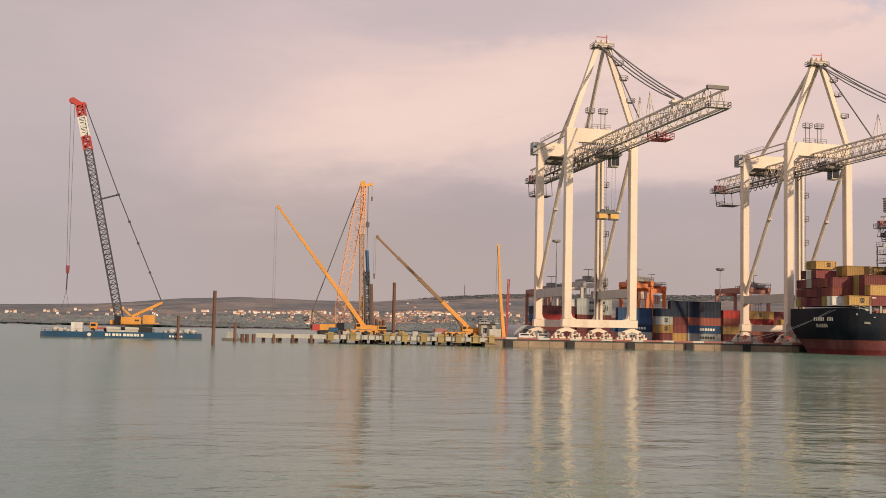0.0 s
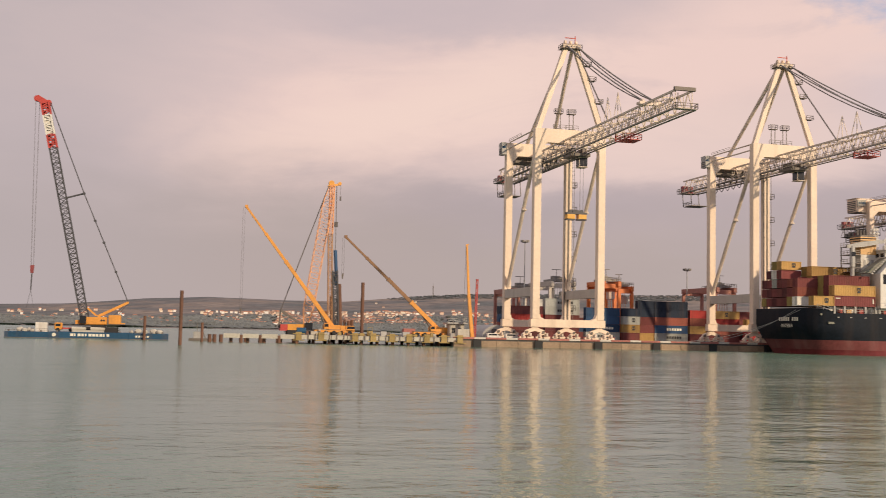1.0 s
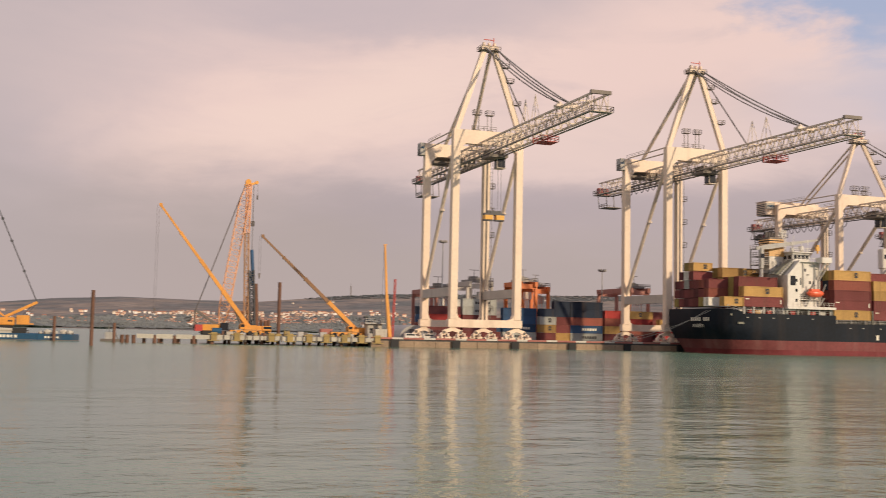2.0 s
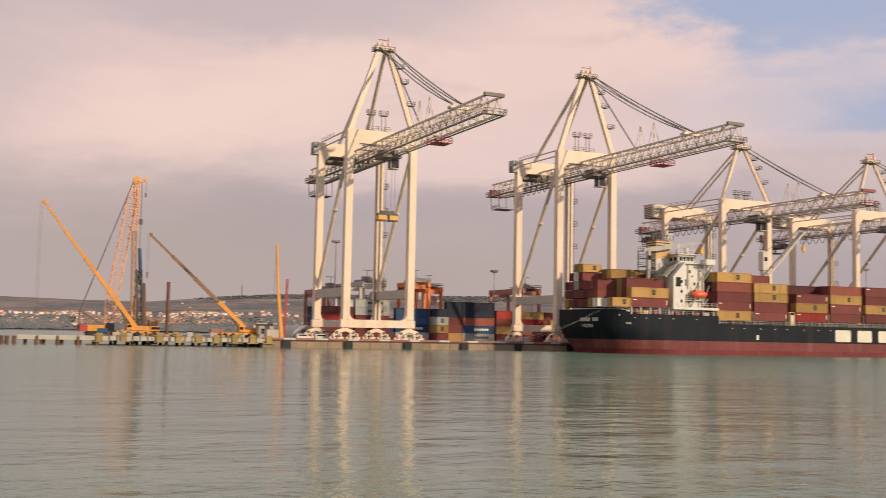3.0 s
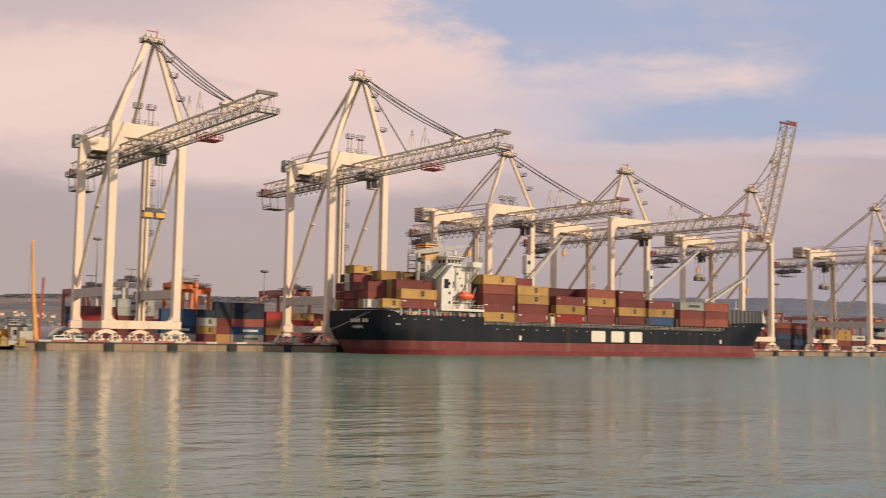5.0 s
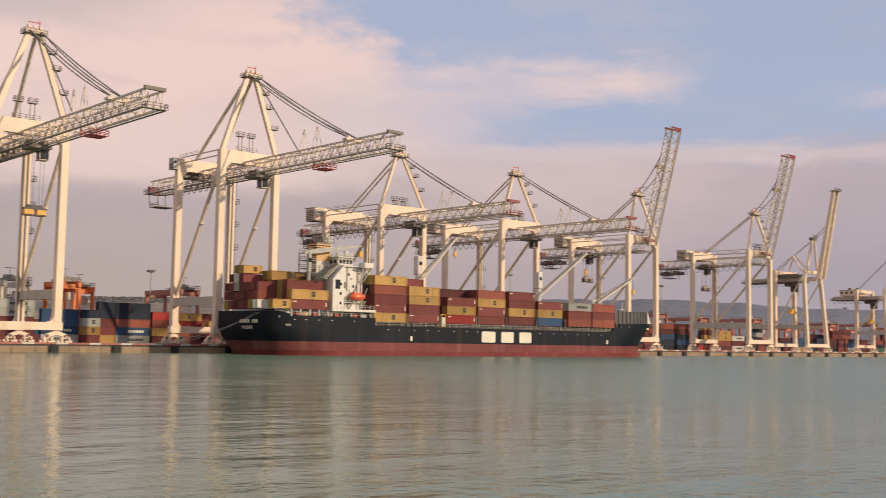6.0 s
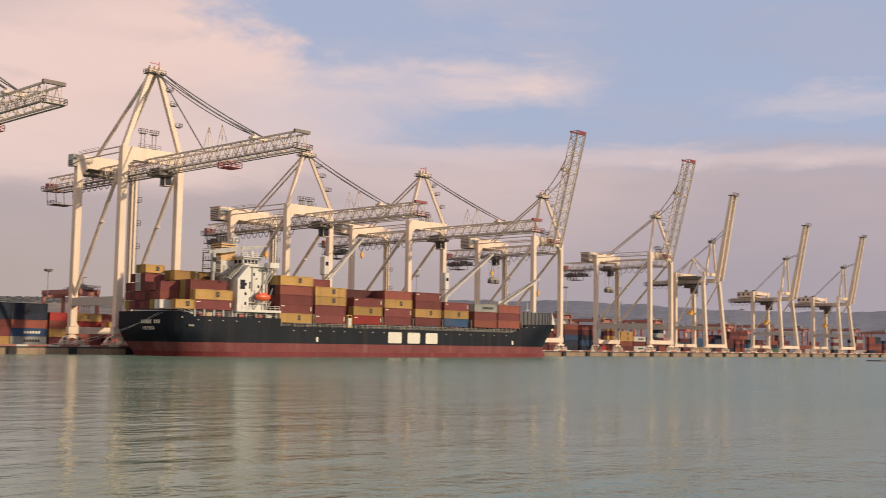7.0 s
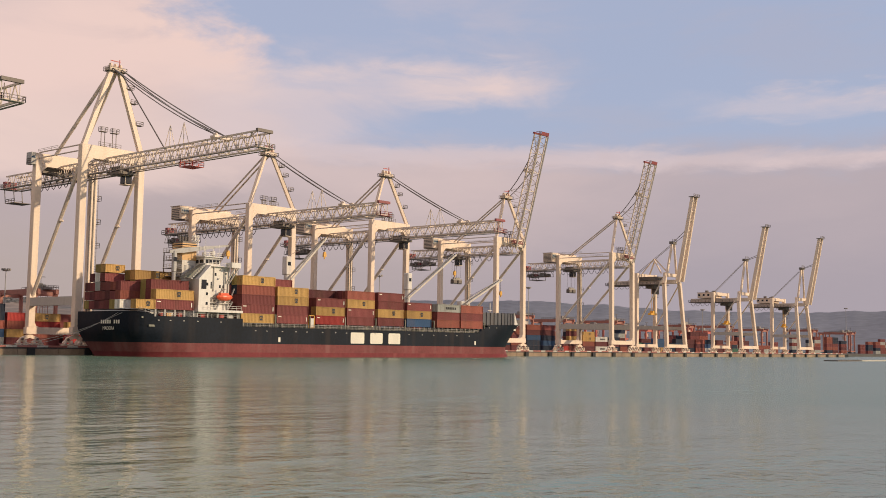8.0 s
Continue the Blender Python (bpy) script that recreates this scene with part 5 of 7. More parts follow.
    part("funnel_cap", B(82.5, 86.9, -28.5, -24.1, 32.01, 32.5), STEEL, fun)
    for z in (22.4, 24.7, 27.0, 29.2):
        bm = NB()
        box(bm, 79.2 - off.x, 82.29 - off.x, -28.6 - off.y, -24 - off.y, z, z + 0.15)
        railing(bm, [(82.2 - off.x, -28.5 - off.y, z + 0.1), (79.3 - off.x, -28.5 - off.y, z + 0.1), (79.3 - off.x, -24.1 - off.y, z + 0.1)], 1.1, 1.2, 0.1)
        part("funnel_platform", bm, GRATING, fun, "grey grating platform with rails")
    for x, y in ((79.4, -28.4), (79.4, -24.2)):
        part("platform_post", B(x - 0.12, x + 0.12, y - 0.12, y + 0.12, 12.0, 29.2), GRATING, fun)
    for k in range(4):
        part("exhaust_pipe", disc(NB(), (83.2 + k * 0.95 - off.x, -26 - off.y, 33.2), 0.3, 1.8, "z", 8), STEEL, fun)
    for k in range(3):
        part("grille", B(83.2 + k * 1.2, 83.9 + k * 1.2, -28.66, -28.6, 24.2, 25.8), SHIP_GREY, fun)

    # cargo gear
    def deck_crane(px, py, z1, base, tip, hook, half=1.15, house=WHITE, solid=False):
        bm = NB()
        beam(bm, (px - off.x, py - off.y, 8.5), (px - off.x, py - off.y, z1 - 6), half * 1.66, sides=12)
        c = part("deck_crane", bm, house, ship, "ship's cargo crane with its jib topped")
        bm = NB()
        box(bm, px - half - off.x, px + half - off.x, py - half - off.y, py + half - off.y, z1 - 6, z1)
        bmesh.ops.bevel(bm, geom=bm.edges[:], offset=0.25, segments=1, affect="EDGES")
        part("crane_house", bm, house, c)
        part("cab_window", B(px - 0.6, px + 0.6, py - half - 0.04, py - half + 0.02, z1 - 3.0, z1 - 1.8), GLASS_DARK, c)
        a, b = Vector(base) - off, Vector(tip) - off
        bm = NB()
        if solid:
            mid = a.lerp(b, 0.23)
            beam(bm, mid, b, 0.9, 1.4, taper=0.35)
            beam(bm, mid, a, 0.9, 1.4, taper=0.6)
        for s in () if solid else (-1.1, 1.1):
            beam(bm, a + Vector((0, s, 0)), b + Vector((0, s * 0.6, 0)), 0.42, 0.62)
        for k in () if solid else (0.2, 0.45, 0.7, 0.95):
            p = a.lerp(b, k)
            beam(bm, p - Vector((0, 1.1, 0)), p + Vector((0, 1.1, 0)), 0.4)
        # the solid jib's darker grey has its shade painted in
        part("jib", bm, SHIP_GREY if solid else JIB, c, "tapered jib, grey as in shade" if solid else "pale twin-bar box-section jib")
        bm = NB()
        beam(bm, Vector((px, py, z1)) - off, b, 0.12)
        beam(bm, b, b - Vector((0, 0, hook)), 0.12)
        part("crane_rope", bm, CABLE, c)
        bm = NB()
        h = b - Vector((0, 0, hook))
        beam(bm, h, h - Vector((0, 0, 0.5)), 0.7, 0.6)
        beam(bm, h - Vector((0, 0, 0.5)), h - Vector((0, 0, 1.7)), 1.15, 0.6)
        beam(bm, h - Vector((0, 0, 1.6)), h - Vector((0, 0, 2.4)), 0.35)
        part("hook_block", bm, YELLOW, c, "yellow hook block")

    deck_crane(128.2, -20, 31.8, (127.2, -22, 24.0), (144.2, -20, 38.9), 4.5)
    deck_crane(184.6, -20, 29.8, (181.5, -22, 20.5), (210.2, -20, 38.2), 6.0)
    deck_crane(214.0, -20, 21.0, (213.5, -22, 19.7), (238.2, -20, 30.4), 4.5)
    deck_crane(78.6, -30.3, 29.4, (76.9, -30.3, 29.0), (97.0, -30.3, 32.2), 1.4, 0.6, SHIP_GREY, True)
    # forecastle
    part("forecastle_deck", B(208, 226, SIDE + 2.5, SIDE + BEAM - 2.5, 11.3, 11.9), DECK_GREEN, ship)
    feet = []
    us2 = list(np.linspace(0.80, 0.925, 11))
    for side in (-1, 1):
        bm = NB()
        rows = []
        for u in us2:
            p = Vector(hull_point(u, 11.5, side)) - off
            p.y -= side * 0.9
            rows.append([bm.verts.new((p.x, p.y - side * d, z)) for d, z in ((0, 11.8), (0, 16.4), (0.25, 16.4), (0.25, 11.8))])
            feet.append((p.x, p.y, 11.8))
        for a, b in zip(rows, rows[1:]):
            for k in range(4):
                f = [a[k], b[k], b[(k + 1) % 4], a[(k + 1) % 4]]
                bm.faces.new(f if side < 0 else f[::-1])
        part("spray_wall", bm, SPRAY_GREY, ship, "dark grey ribbed wave-breaker on the forecastle")
    rib = part("rib", box(NB(), -0.13, 0.13, -0.28, 0.28, 0, 4.75), SPRAY_GREY, ship)
    rib.location = feet[0]
    for p in feet[1:]:
        again(rib, Matrix.Translation(p), ship)
    # raked white plate that closes the wave-breaker
    p = Vector(hull_point(0.925, 11.5, -1)) - off
    bm = NB()
    t0, t1, t2, s0, s1, s2 = (bm.verts.new((p.x + a, p.y + 0.9 + d, z)) for d in (0, 0.3) for a, z in ((-0.3, 11.9), (2.6, 11.9), (0.6, 17.0)))
    for f in ((t0, t1, t2), (s2, s1, s0), (t0, s0, s1, t1), (t1, s1, s2, t2), (t2, s2, s0, t0)):
        bm.faces.new(f)
    part("end_plate", bm, WHITE, ship, "white triangular end plate")
    bm = NB()
    beam(bm, (231 - off.x, 0, 11.5), (231 - off.x, 0, 21), 0.4, sides=8)
    beam(bm, (229.8 - off.x, 0, 18), (232.2 - off.x, 0, 18), 0.25)
    part("foremast", bm, WHITE, ship)
    bm = NB()
    railing(bm, [Vector(hull_point(u, 12.2, -1)) - off + Vector((0, 0.2, 0.1)) for u in (0.94, 0.96, 0.98, 0.995)], 1.0, 1.5, 0.09)
    part("bow_railing", bm, WHITE, ship)
    return ship


build_ship()


def mooring_lines():
    for k, (a, b) in enumerate((((63.1, -30, 11.8), (40, -3.2, 2.6)), ((63.1, -28, 11.8), (46, -3.2, 2.6)), ((241, -19.5, 12.0), (262, -3.2, 2.6)))):
        a, b = Vector(a), Vector(b)
        bm = NB()
        pts = [a.lerp(b, t) - Vector((0, 0, 2.2 * 4 * t * (1 - t))) for t in np.linspace(0, 1, 9)]
        poly_beam(bm, [p - a for p in pts], 0.08, 4)
        mesh_thing("mooring_line", bm, SHIP_GREY, "pale mooring rope from ship to quay", "rope", group="mooring lines", at=a)


mooring_lines()


# deck cargo: for each bay its place, its base and its rows from the near side inward, each from the bottom up
def deck_cargo():
    y, br, r, bl, nv, gy, wh, gn, ol, mr = "yellow", "brown", "red", "blue", "navy", "grey", "white", "green", "olive", "maroon"
    bays = [
        (63.6, 12.9, 6.06, [[y], [], [], [wh, "rust", br], [ol, br, "rust"], [br, mr, br], [br, br, br, br, y], [mr, br, gy, wh, ol], [br, mr, br, mr], [ol, br, mr]]),
        (69.6, 12.9, 12.19, [[br, y], [ol, br, br], [br, ol, ol], [mr, br, br], [br, br, ol, y], [br, mr, mr, ol], [br, br, mr], [br, mr, br]]),
        (98.4, 10.05, 12.19, [[y, br, br, "rust", y], [br, mr, br, nv, ol], [mr, br, mr, br, nv], [br, nv, br, mr, br], [nv, br, mr, br, mr], [br, br, br, mr, nv], [br, mr, br, mr, br], [mr, br, nv, br, mr]]),
        (111.6, 10.15, 12.19, [[br, br, y, y], [mr, br, ol, br], [br, mr, br, mr], [br, br, mr, br, br], [mr, br, br, mr, br]]),
        (127.0, 10.25, 12.19, [[r, y, br], [br, mr, br], [mr, gn, br, mr], [br, br, mr, gn], [mr, br, br, ol], [br, mr, nv, br]]),
        (140.2, 10.3, 12.19, [[br, br, y, "rust"], [mr, ol, br, br], [br, mr, mr, br]]),
        (154.1, 10.4, 12.19, [[br, y, br, br], [mr, ol, br, mr], [br, mr, br, br]]),
        (167.9, 10.4, 12.19, [[bl, y, br], [nv, ol, mr], [br, br, br]]),
        (183.2, 10.45, 12.19, [["rust", br, gy], [mr, br, gy], [br, mr, br]]),
        (195.9, 10.45, 12.19, [["rust", br, "rust"], [mr, br, br], [br, mr, br]]),
    ]
    for x, z0, long, rows in bays:
        low = 0.92 if long < 8 else 1.0
        for k, stack in enumerate(rows):
            for t, kind in enumerate(stack):
                mark = "square" if kind == "yellow" else "band" if kind == "grey" and long > 8 else "corner" if kind in ("brown", "red") and k == 0 and (t + int(x)) % 2 else ""
                put_box(kind, x + 0.06 * ((t * 7 + k * 3) % 3 - 1), SIDE + 0.35 + 2.55 * k, z0 + TALL * low * t, long, mark, "ship", low)


deck_cargo()

# ---- older quay cranes with box booms ----
def box_boom_crane(x0, P, label):
    Z = lambda z: z - QUAY
    c = thing("quay_crane", (x0, 0, QUAY), label, "crane", "quay cranes")
    w, g, top, gz = P["w"], P["g"], Z(P["top"]), Z(P["girder"])
    mid = w / 2
    for y in (0, g):
        bm = NB()
        box(bm, -1.2, w + 1.2, y - 0.8, y + 0.8, 2.6, 4.3)
        part("sill_beam", bm, CREAM, c)
        for s, x in ((1, 0), (-1, w)):
            bm = NB()
            lean = 2.6 if y == 0 else 0.0
            inset = s * (1.9 if y == 0 else 0.5)
            knee = (x + inset * 0.8, y + lean * 0.85, top - 6)
            beam(bm, (x, y, 4.2), knee, 1.7, 1.7)
            beam(bm, knee, (x + inset * (2.0 if y == 0 else 1), y + lean, top), 1.7, 1.7)
            part("leg", bm, CREAM, c)
            bogie_set(c, x, y, 8.6)
        bm = NB()
        yy = y + (2.6 if y == 0 else 0)
        box(bm, 2.2, w - 2.2, yy - 0.7, yy + 0.7, top - 1.9, top - 0.2)
        part("portal_beam", bm, CREAM, c)
    for x in (0, w):
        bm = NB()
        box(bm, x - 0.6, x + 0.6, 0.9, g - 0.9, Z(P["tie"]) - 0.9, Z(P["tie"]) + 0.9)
        part("tie_beam", bm, SHADED, c, "lower tie beam, cream greyed as in shade")
        bm = NB()
        beam(bm, (x, g - 0.4, Z(P["tie"]) + 0.9), (x, 2.2, top - 3.5), 0.8, sides=8)
        part("brace", bm, TRUSS, c, "tubular diagonal brace")
    for s in (-1, 1):
        bm = NB()
        beam(bm, (mid + s * 2.2, -1.5, gz), (mid + s * 2.2, P["rear"], gz), 0.9, 1.9)
        part("girder", bm, TRUSS, c)
        bm = NB()
        beam(bm, (mid + s * 5, 2.4, top - 0.4), (mid + s * 1.0, 1.5, Z(P["apex"])), 0.95)
        part("mast_leg", bm, CREAM, c)
        bm = NB()
        beam(bm, (mid + s * 0.9, P["rear"] * 0.72, gz + 1), (mid + s * 0.7, 1.7, Z(P["apex"]) - 0.4), 0.2)
        part("backstay", bm, GRATING, c, "thin backstay rope")
        bm = NB()
        tip = Vector((mid + s * 2.0, P["tip_y"], Z(P["tip"])))
        beam(bm, (mid + s * 2.2, -2.4, gz), tip, 1.0, 2.3, taper=0.75, up=(0, -1, 0))
        part("boom", bm, CREAM, c, "raised box boom arm")
        bm = NB()
        beam(bm, (mid + s * 1.0, 1.2, Z(P["apex"])), Vector((mid + s * 2.2, -2.4, gz)).lerp(tip, 0.62), 0.22)
        part("forestay", bm, STEEL, c)
    bm = NB()
    a, b = Vector((mid, -2.4, gz)), Vector((mid, P["tip_y"], Z(P["tip"])))
    for k in range(9):
        p = a.lerp(b, (k + 0.5) / 9)
        beam(bm, p - Vector((2.1, 0, 0)), p + Vector((2.1, 0, 0)), 0.35)
    part("boom_crossbar", bm, TRUSS, c)
    bm = NB()
    box(bm, mid - 3.2, mid + 3.2, b.y - 1.5, b.y + 1.5, b.z, b.z + 0.3)
    railing(bm, [(mid - 3.2, b.y - 1.5, b.z + 0.3), (mid + 3.2, b.y - 1.5, b.z + 0.3), (mid + 3.2, b.y + 1.5, b.z + 0.3)], 1.2, 1.6, 0.16)
    part("tip_platform", bm, STEEL, c)
    bm = NB()
    box(bm, mid - 2.2, mid + 2.2, 0.6, 2.6, Z(P["apex"]) - 0.6, Z(P["apex"]) + 0.8)
    railing(bm, [(mid - 2.2, 0.6, Z(P["apex"]) + 0.8), (mid + 2.2, 0.6, Z(P["apex"]) + 0.8)], 1.2, 1.5, 0.14)
    part("mast_head", bm, STEEL, c)
    if P["house"]:
        bm = NB()
        y0, y1 = g + 1.0, P["rear"] - 5.0
        box(bm, mid - 3.8, mid + 3.8, y0, y1, gz + 1.2, gz + 4.4)
        bmesh.ops.bevel(bm, geom=bm.edges[:], offset=0.1, segments=1, affect="EDGES")
        house = part("machinery_house", bm, CREAM, c, "cream machinery house with small windows")
        part("house_roof", box(NB(), mid - 4.1, mid + 4.1, y0 - 0.3, y1 + 0.3, gz + 4.41, gz + 4.6), TRUSS, house)
        for k in range(4):
            part("window", box(NB(), mid - 3.86, mid - 3.8, y0 + 1.2 + k * 3.0, y0 + 2.5 + k * 3.0, gz + 2.4, gz + 3.6), GLASS_DARK, house)
        for k in range(3):
            part("window", box(NB(), mid - 3.0 + k * 2.3, mid - 1.8 + k * 2.3, y0 - 0.06, y0, gz + 2.4, gz + 3.6), GLASS_DARK, house)
        for k, (dx, dy, hh) in enumerate(((-2.0, 1.5, 1.0), (1.4, 4.0, 0.7), (-0.6, 7.0, 1.3))):
            part("roof_unit", box(NB(), mid + dx, mid + dx + 1.4, y0 + dy, y0 + dy + 1.6, gz + 4.61, gz + 4.61 + hh), STEEL, house)
    else:
        for s in (-1, 1):
            bm = NB()
            beam(bm, (mid + s * 4, g, top), (mid + s * 0.8, g * 0.7, top + 8), 0.6)
            beam(bm, (mid + s * 4, g * 0.35, top), (mid + s * 0.8, g * 0.7, top + 8), 0.6)
            part("winch_frame", bm, CREAM, c)
        bm = NB()
        box(bm, mid - 4, mid + 4, g * 0.45, g + 5, gz + 1.0, gz + 2.8)
        part("machinery_deck", bm, STEEL, c)
    bm = NB()
    box(bm, mid - 5.5, mid + 5.5, g * 0.4, P["rear"], gz - 1.6, gz - 1.2)
    railing(bm, [(mid - 5.5, g * 0.4, gz - 1.2), (mid - 5.5, P["rear"], gz - 1.2), (mid + 5.5, P["rear"], gz - 1.2)], 1.2, 2.2, 0.16)
    festoon(bm, mid - 4.6, gz - 1.6, g * 0.4, P["rear"] - 1, 9, 2.0)
    part("girder_walkway", bm, STEEL, c)
    bm = NB()
    box(bm, mid - 3, mid + 3, g - 6.5, g - 1.5, gz - 3.4, gz - 1.7)
    box(bm, mid + 0.5, mid + 3.5, g - 6, g - 3, gz - 6.2, gz - 3.4)
    part("trolley", bm, STEEL, c)
    bm = NB()
    sz = Z(P["spreader"])
    box(bm, mid - 3.0, mid + 3.0, g - 5, g - 3, sz, sz + 1.0)
    box(bm, mid - 1.2, mid + 1.2, g - 5, g - 3, sz + 1.0, sz + 2.2)
    for dx in (-1, 1):
        beam(bm, (mid + dx, g - 4, sz + 2.2), (mid + dx, g - 4, gz - 3.4), 0.12)
    part("spreader", bm, YELLOW, c, "yellow spreader on ropes")
    bm = NB()
    ladder_cage(bm, w + 1.5, g, 4.3, top - 3)
    part("leg_ladder", bm, STEEL, c)


OLD = dict(w=19.5, g=18.0, top=44.0, girder=39.5, tie=15.0, apex=60, tip=83.5, tip_y=-11, rear=40, house=0, spreader=22)
box_boom_crane(403.5, OLD, "slender cream quay crane with its box boom raised")
OLDER = dict(OLD, top=38.0, girder=33.6, tie=13.5, apex=56.8, tip=75.5, rear=36, house=1, spreader=19)
box_boom_crane(489.5, OLDER, "old cream quay crane with raised boom and machinery house")
box_boom_crane(570.5, OLDER, "old cream quay crane with raised boom and machinery house")


# ---- yard gantry cranes ----
def yard_gantry(x, y, w, depth, top, paint, label):
    c = thing("yard_gantry_crane", (x, y, QUAY), label, "crane", "yard gantry cranes")
    t = top - QUAY
    for yy in (0, depth):
        bm = NB()
        beam(bm, (-0.4, yy, t - 0.8), (w + 0.4, yy, t - 0.8), 1.0, 1.6)
        part("end_beam", bm, paint, c)
        bm = NB()
        beam(bm, (-1.2, yy, 1.8), (w + 1.2, yy, 1.8), 0.9, 1.2)
        part("sill_beam", bm, paint, c)
        for xx in (0, w):
            bm = NB()
            box(bm, xx - 0.5, xx + 0.5, yy - 0.5, yy + 0.5, 2.3, t - 1.5)
            part("leg", bm, paint, c)
            for e in (-0.9, 0.9):
                wh = part("wheel", disc(NB(), (xx + e, yy, 0.75), 0.75, 0.6, "y", 12), TYRE, c)
    for xx in (0.4, w - 0.4):
        bm = NB()
        beam(bm, (xx, -1.5, t), (xx, depth + 1.5, t), 1.1, 1.7)
        part("girder", bm, paint, c)
    bm = NB()
    box(bm, 0.3, w - 0.3, 2, 8, t + 0.9, t + 1.6)
    box(bm, w * 0.25, w * 0.55, 3, 6, t + 1.6, t + 2.9)
    disc(bm, (w * 0.68, 4.5, t + 2.1), 0.6, 1.6, "x", 10)
    part("trolley", bm, GRATING, c, "grey trolley with winch drums")
    bm = NB()
    railing(bm, [(0, -1.5, t + 0.9), (w, -1.5, t + 0.9), (w, depth, t + 0.9)], 1.2, 1.6, 0.12)
    beam(bm, (w * 0.3, 1, t + 1), (w * 0.3, 1, t + 5), 0.14)
    beam(bm, (w * 0.1, 1, t + 5), (w * 0.5, 1, t + 5), 0.2)
    part("top_railing", bm, STEEL, c)
    bm = NB()
    box(bm, w * 0.55, w * 0.55 + 2.2, 2.0, 4.4, t - 5.2, t - 2.6)
    part("cab", bm, WHITE, c, "pale driver's cab")
    bm = NB()
    box(bm, w * 0.2, w * 0.8, 1, 3, 7.5, 8.6)
    for k in range(5):
        beam(bm, (w * 0.2 + k * w * 0.15, 2, 8.6), (w * 0.3 + k * w * 0.1, 2, t), 0.12)
    part("spreader", bm, paint, c)
    return c


yard_gantry(47.0, 66, 6.5, 12, 21.6, RTG_ORANGE, "bright orange rubber-tyred gantry over container stacks")
yard_gantry(53.6, 70, 6.4, 24, 20.2, RTG_ORANGE, "bright orange rubber-tyred gantry over container stacks")
yard_gantry(21.0, 84, 9.0, 22, 19.0, RTG_RED, "faded red rubber-tyred gantry over container stacks")
yard_gantry(32.5, 78, 9.0, 22, 21.6, SHADED, "weathered grey rubber-tyred gantry over container stacks")
yard_gantry(88.0, 62, 7.5, 24, 20.6, RTG_RED, "faded red rubber-tyred gantry over container stacks")
# far gantries: haze put into the paint as a duller red
for k, xx in enumerate((300, 338, 372, 402, 452, 520, 596, 668, 742, 815, 905, 935)):
    yard_gantry(xx, 92 + 6 * (k % 3), 9.5, 24, 20.5 + (k % 2), RTG_RED, "distant red-orange rubber-tyred gantry in the yard")
for k, xx in enumerate((476, 503, 531, 566, 588, 622, 646)):
    yard_gantry(xx, 104 + 4 * (k % 2), 8.5, 22, 17.2 + 0.7 * (k % 3), RTG_BRIGHT, "distant bright red rubber-tyred gantry in the yard")


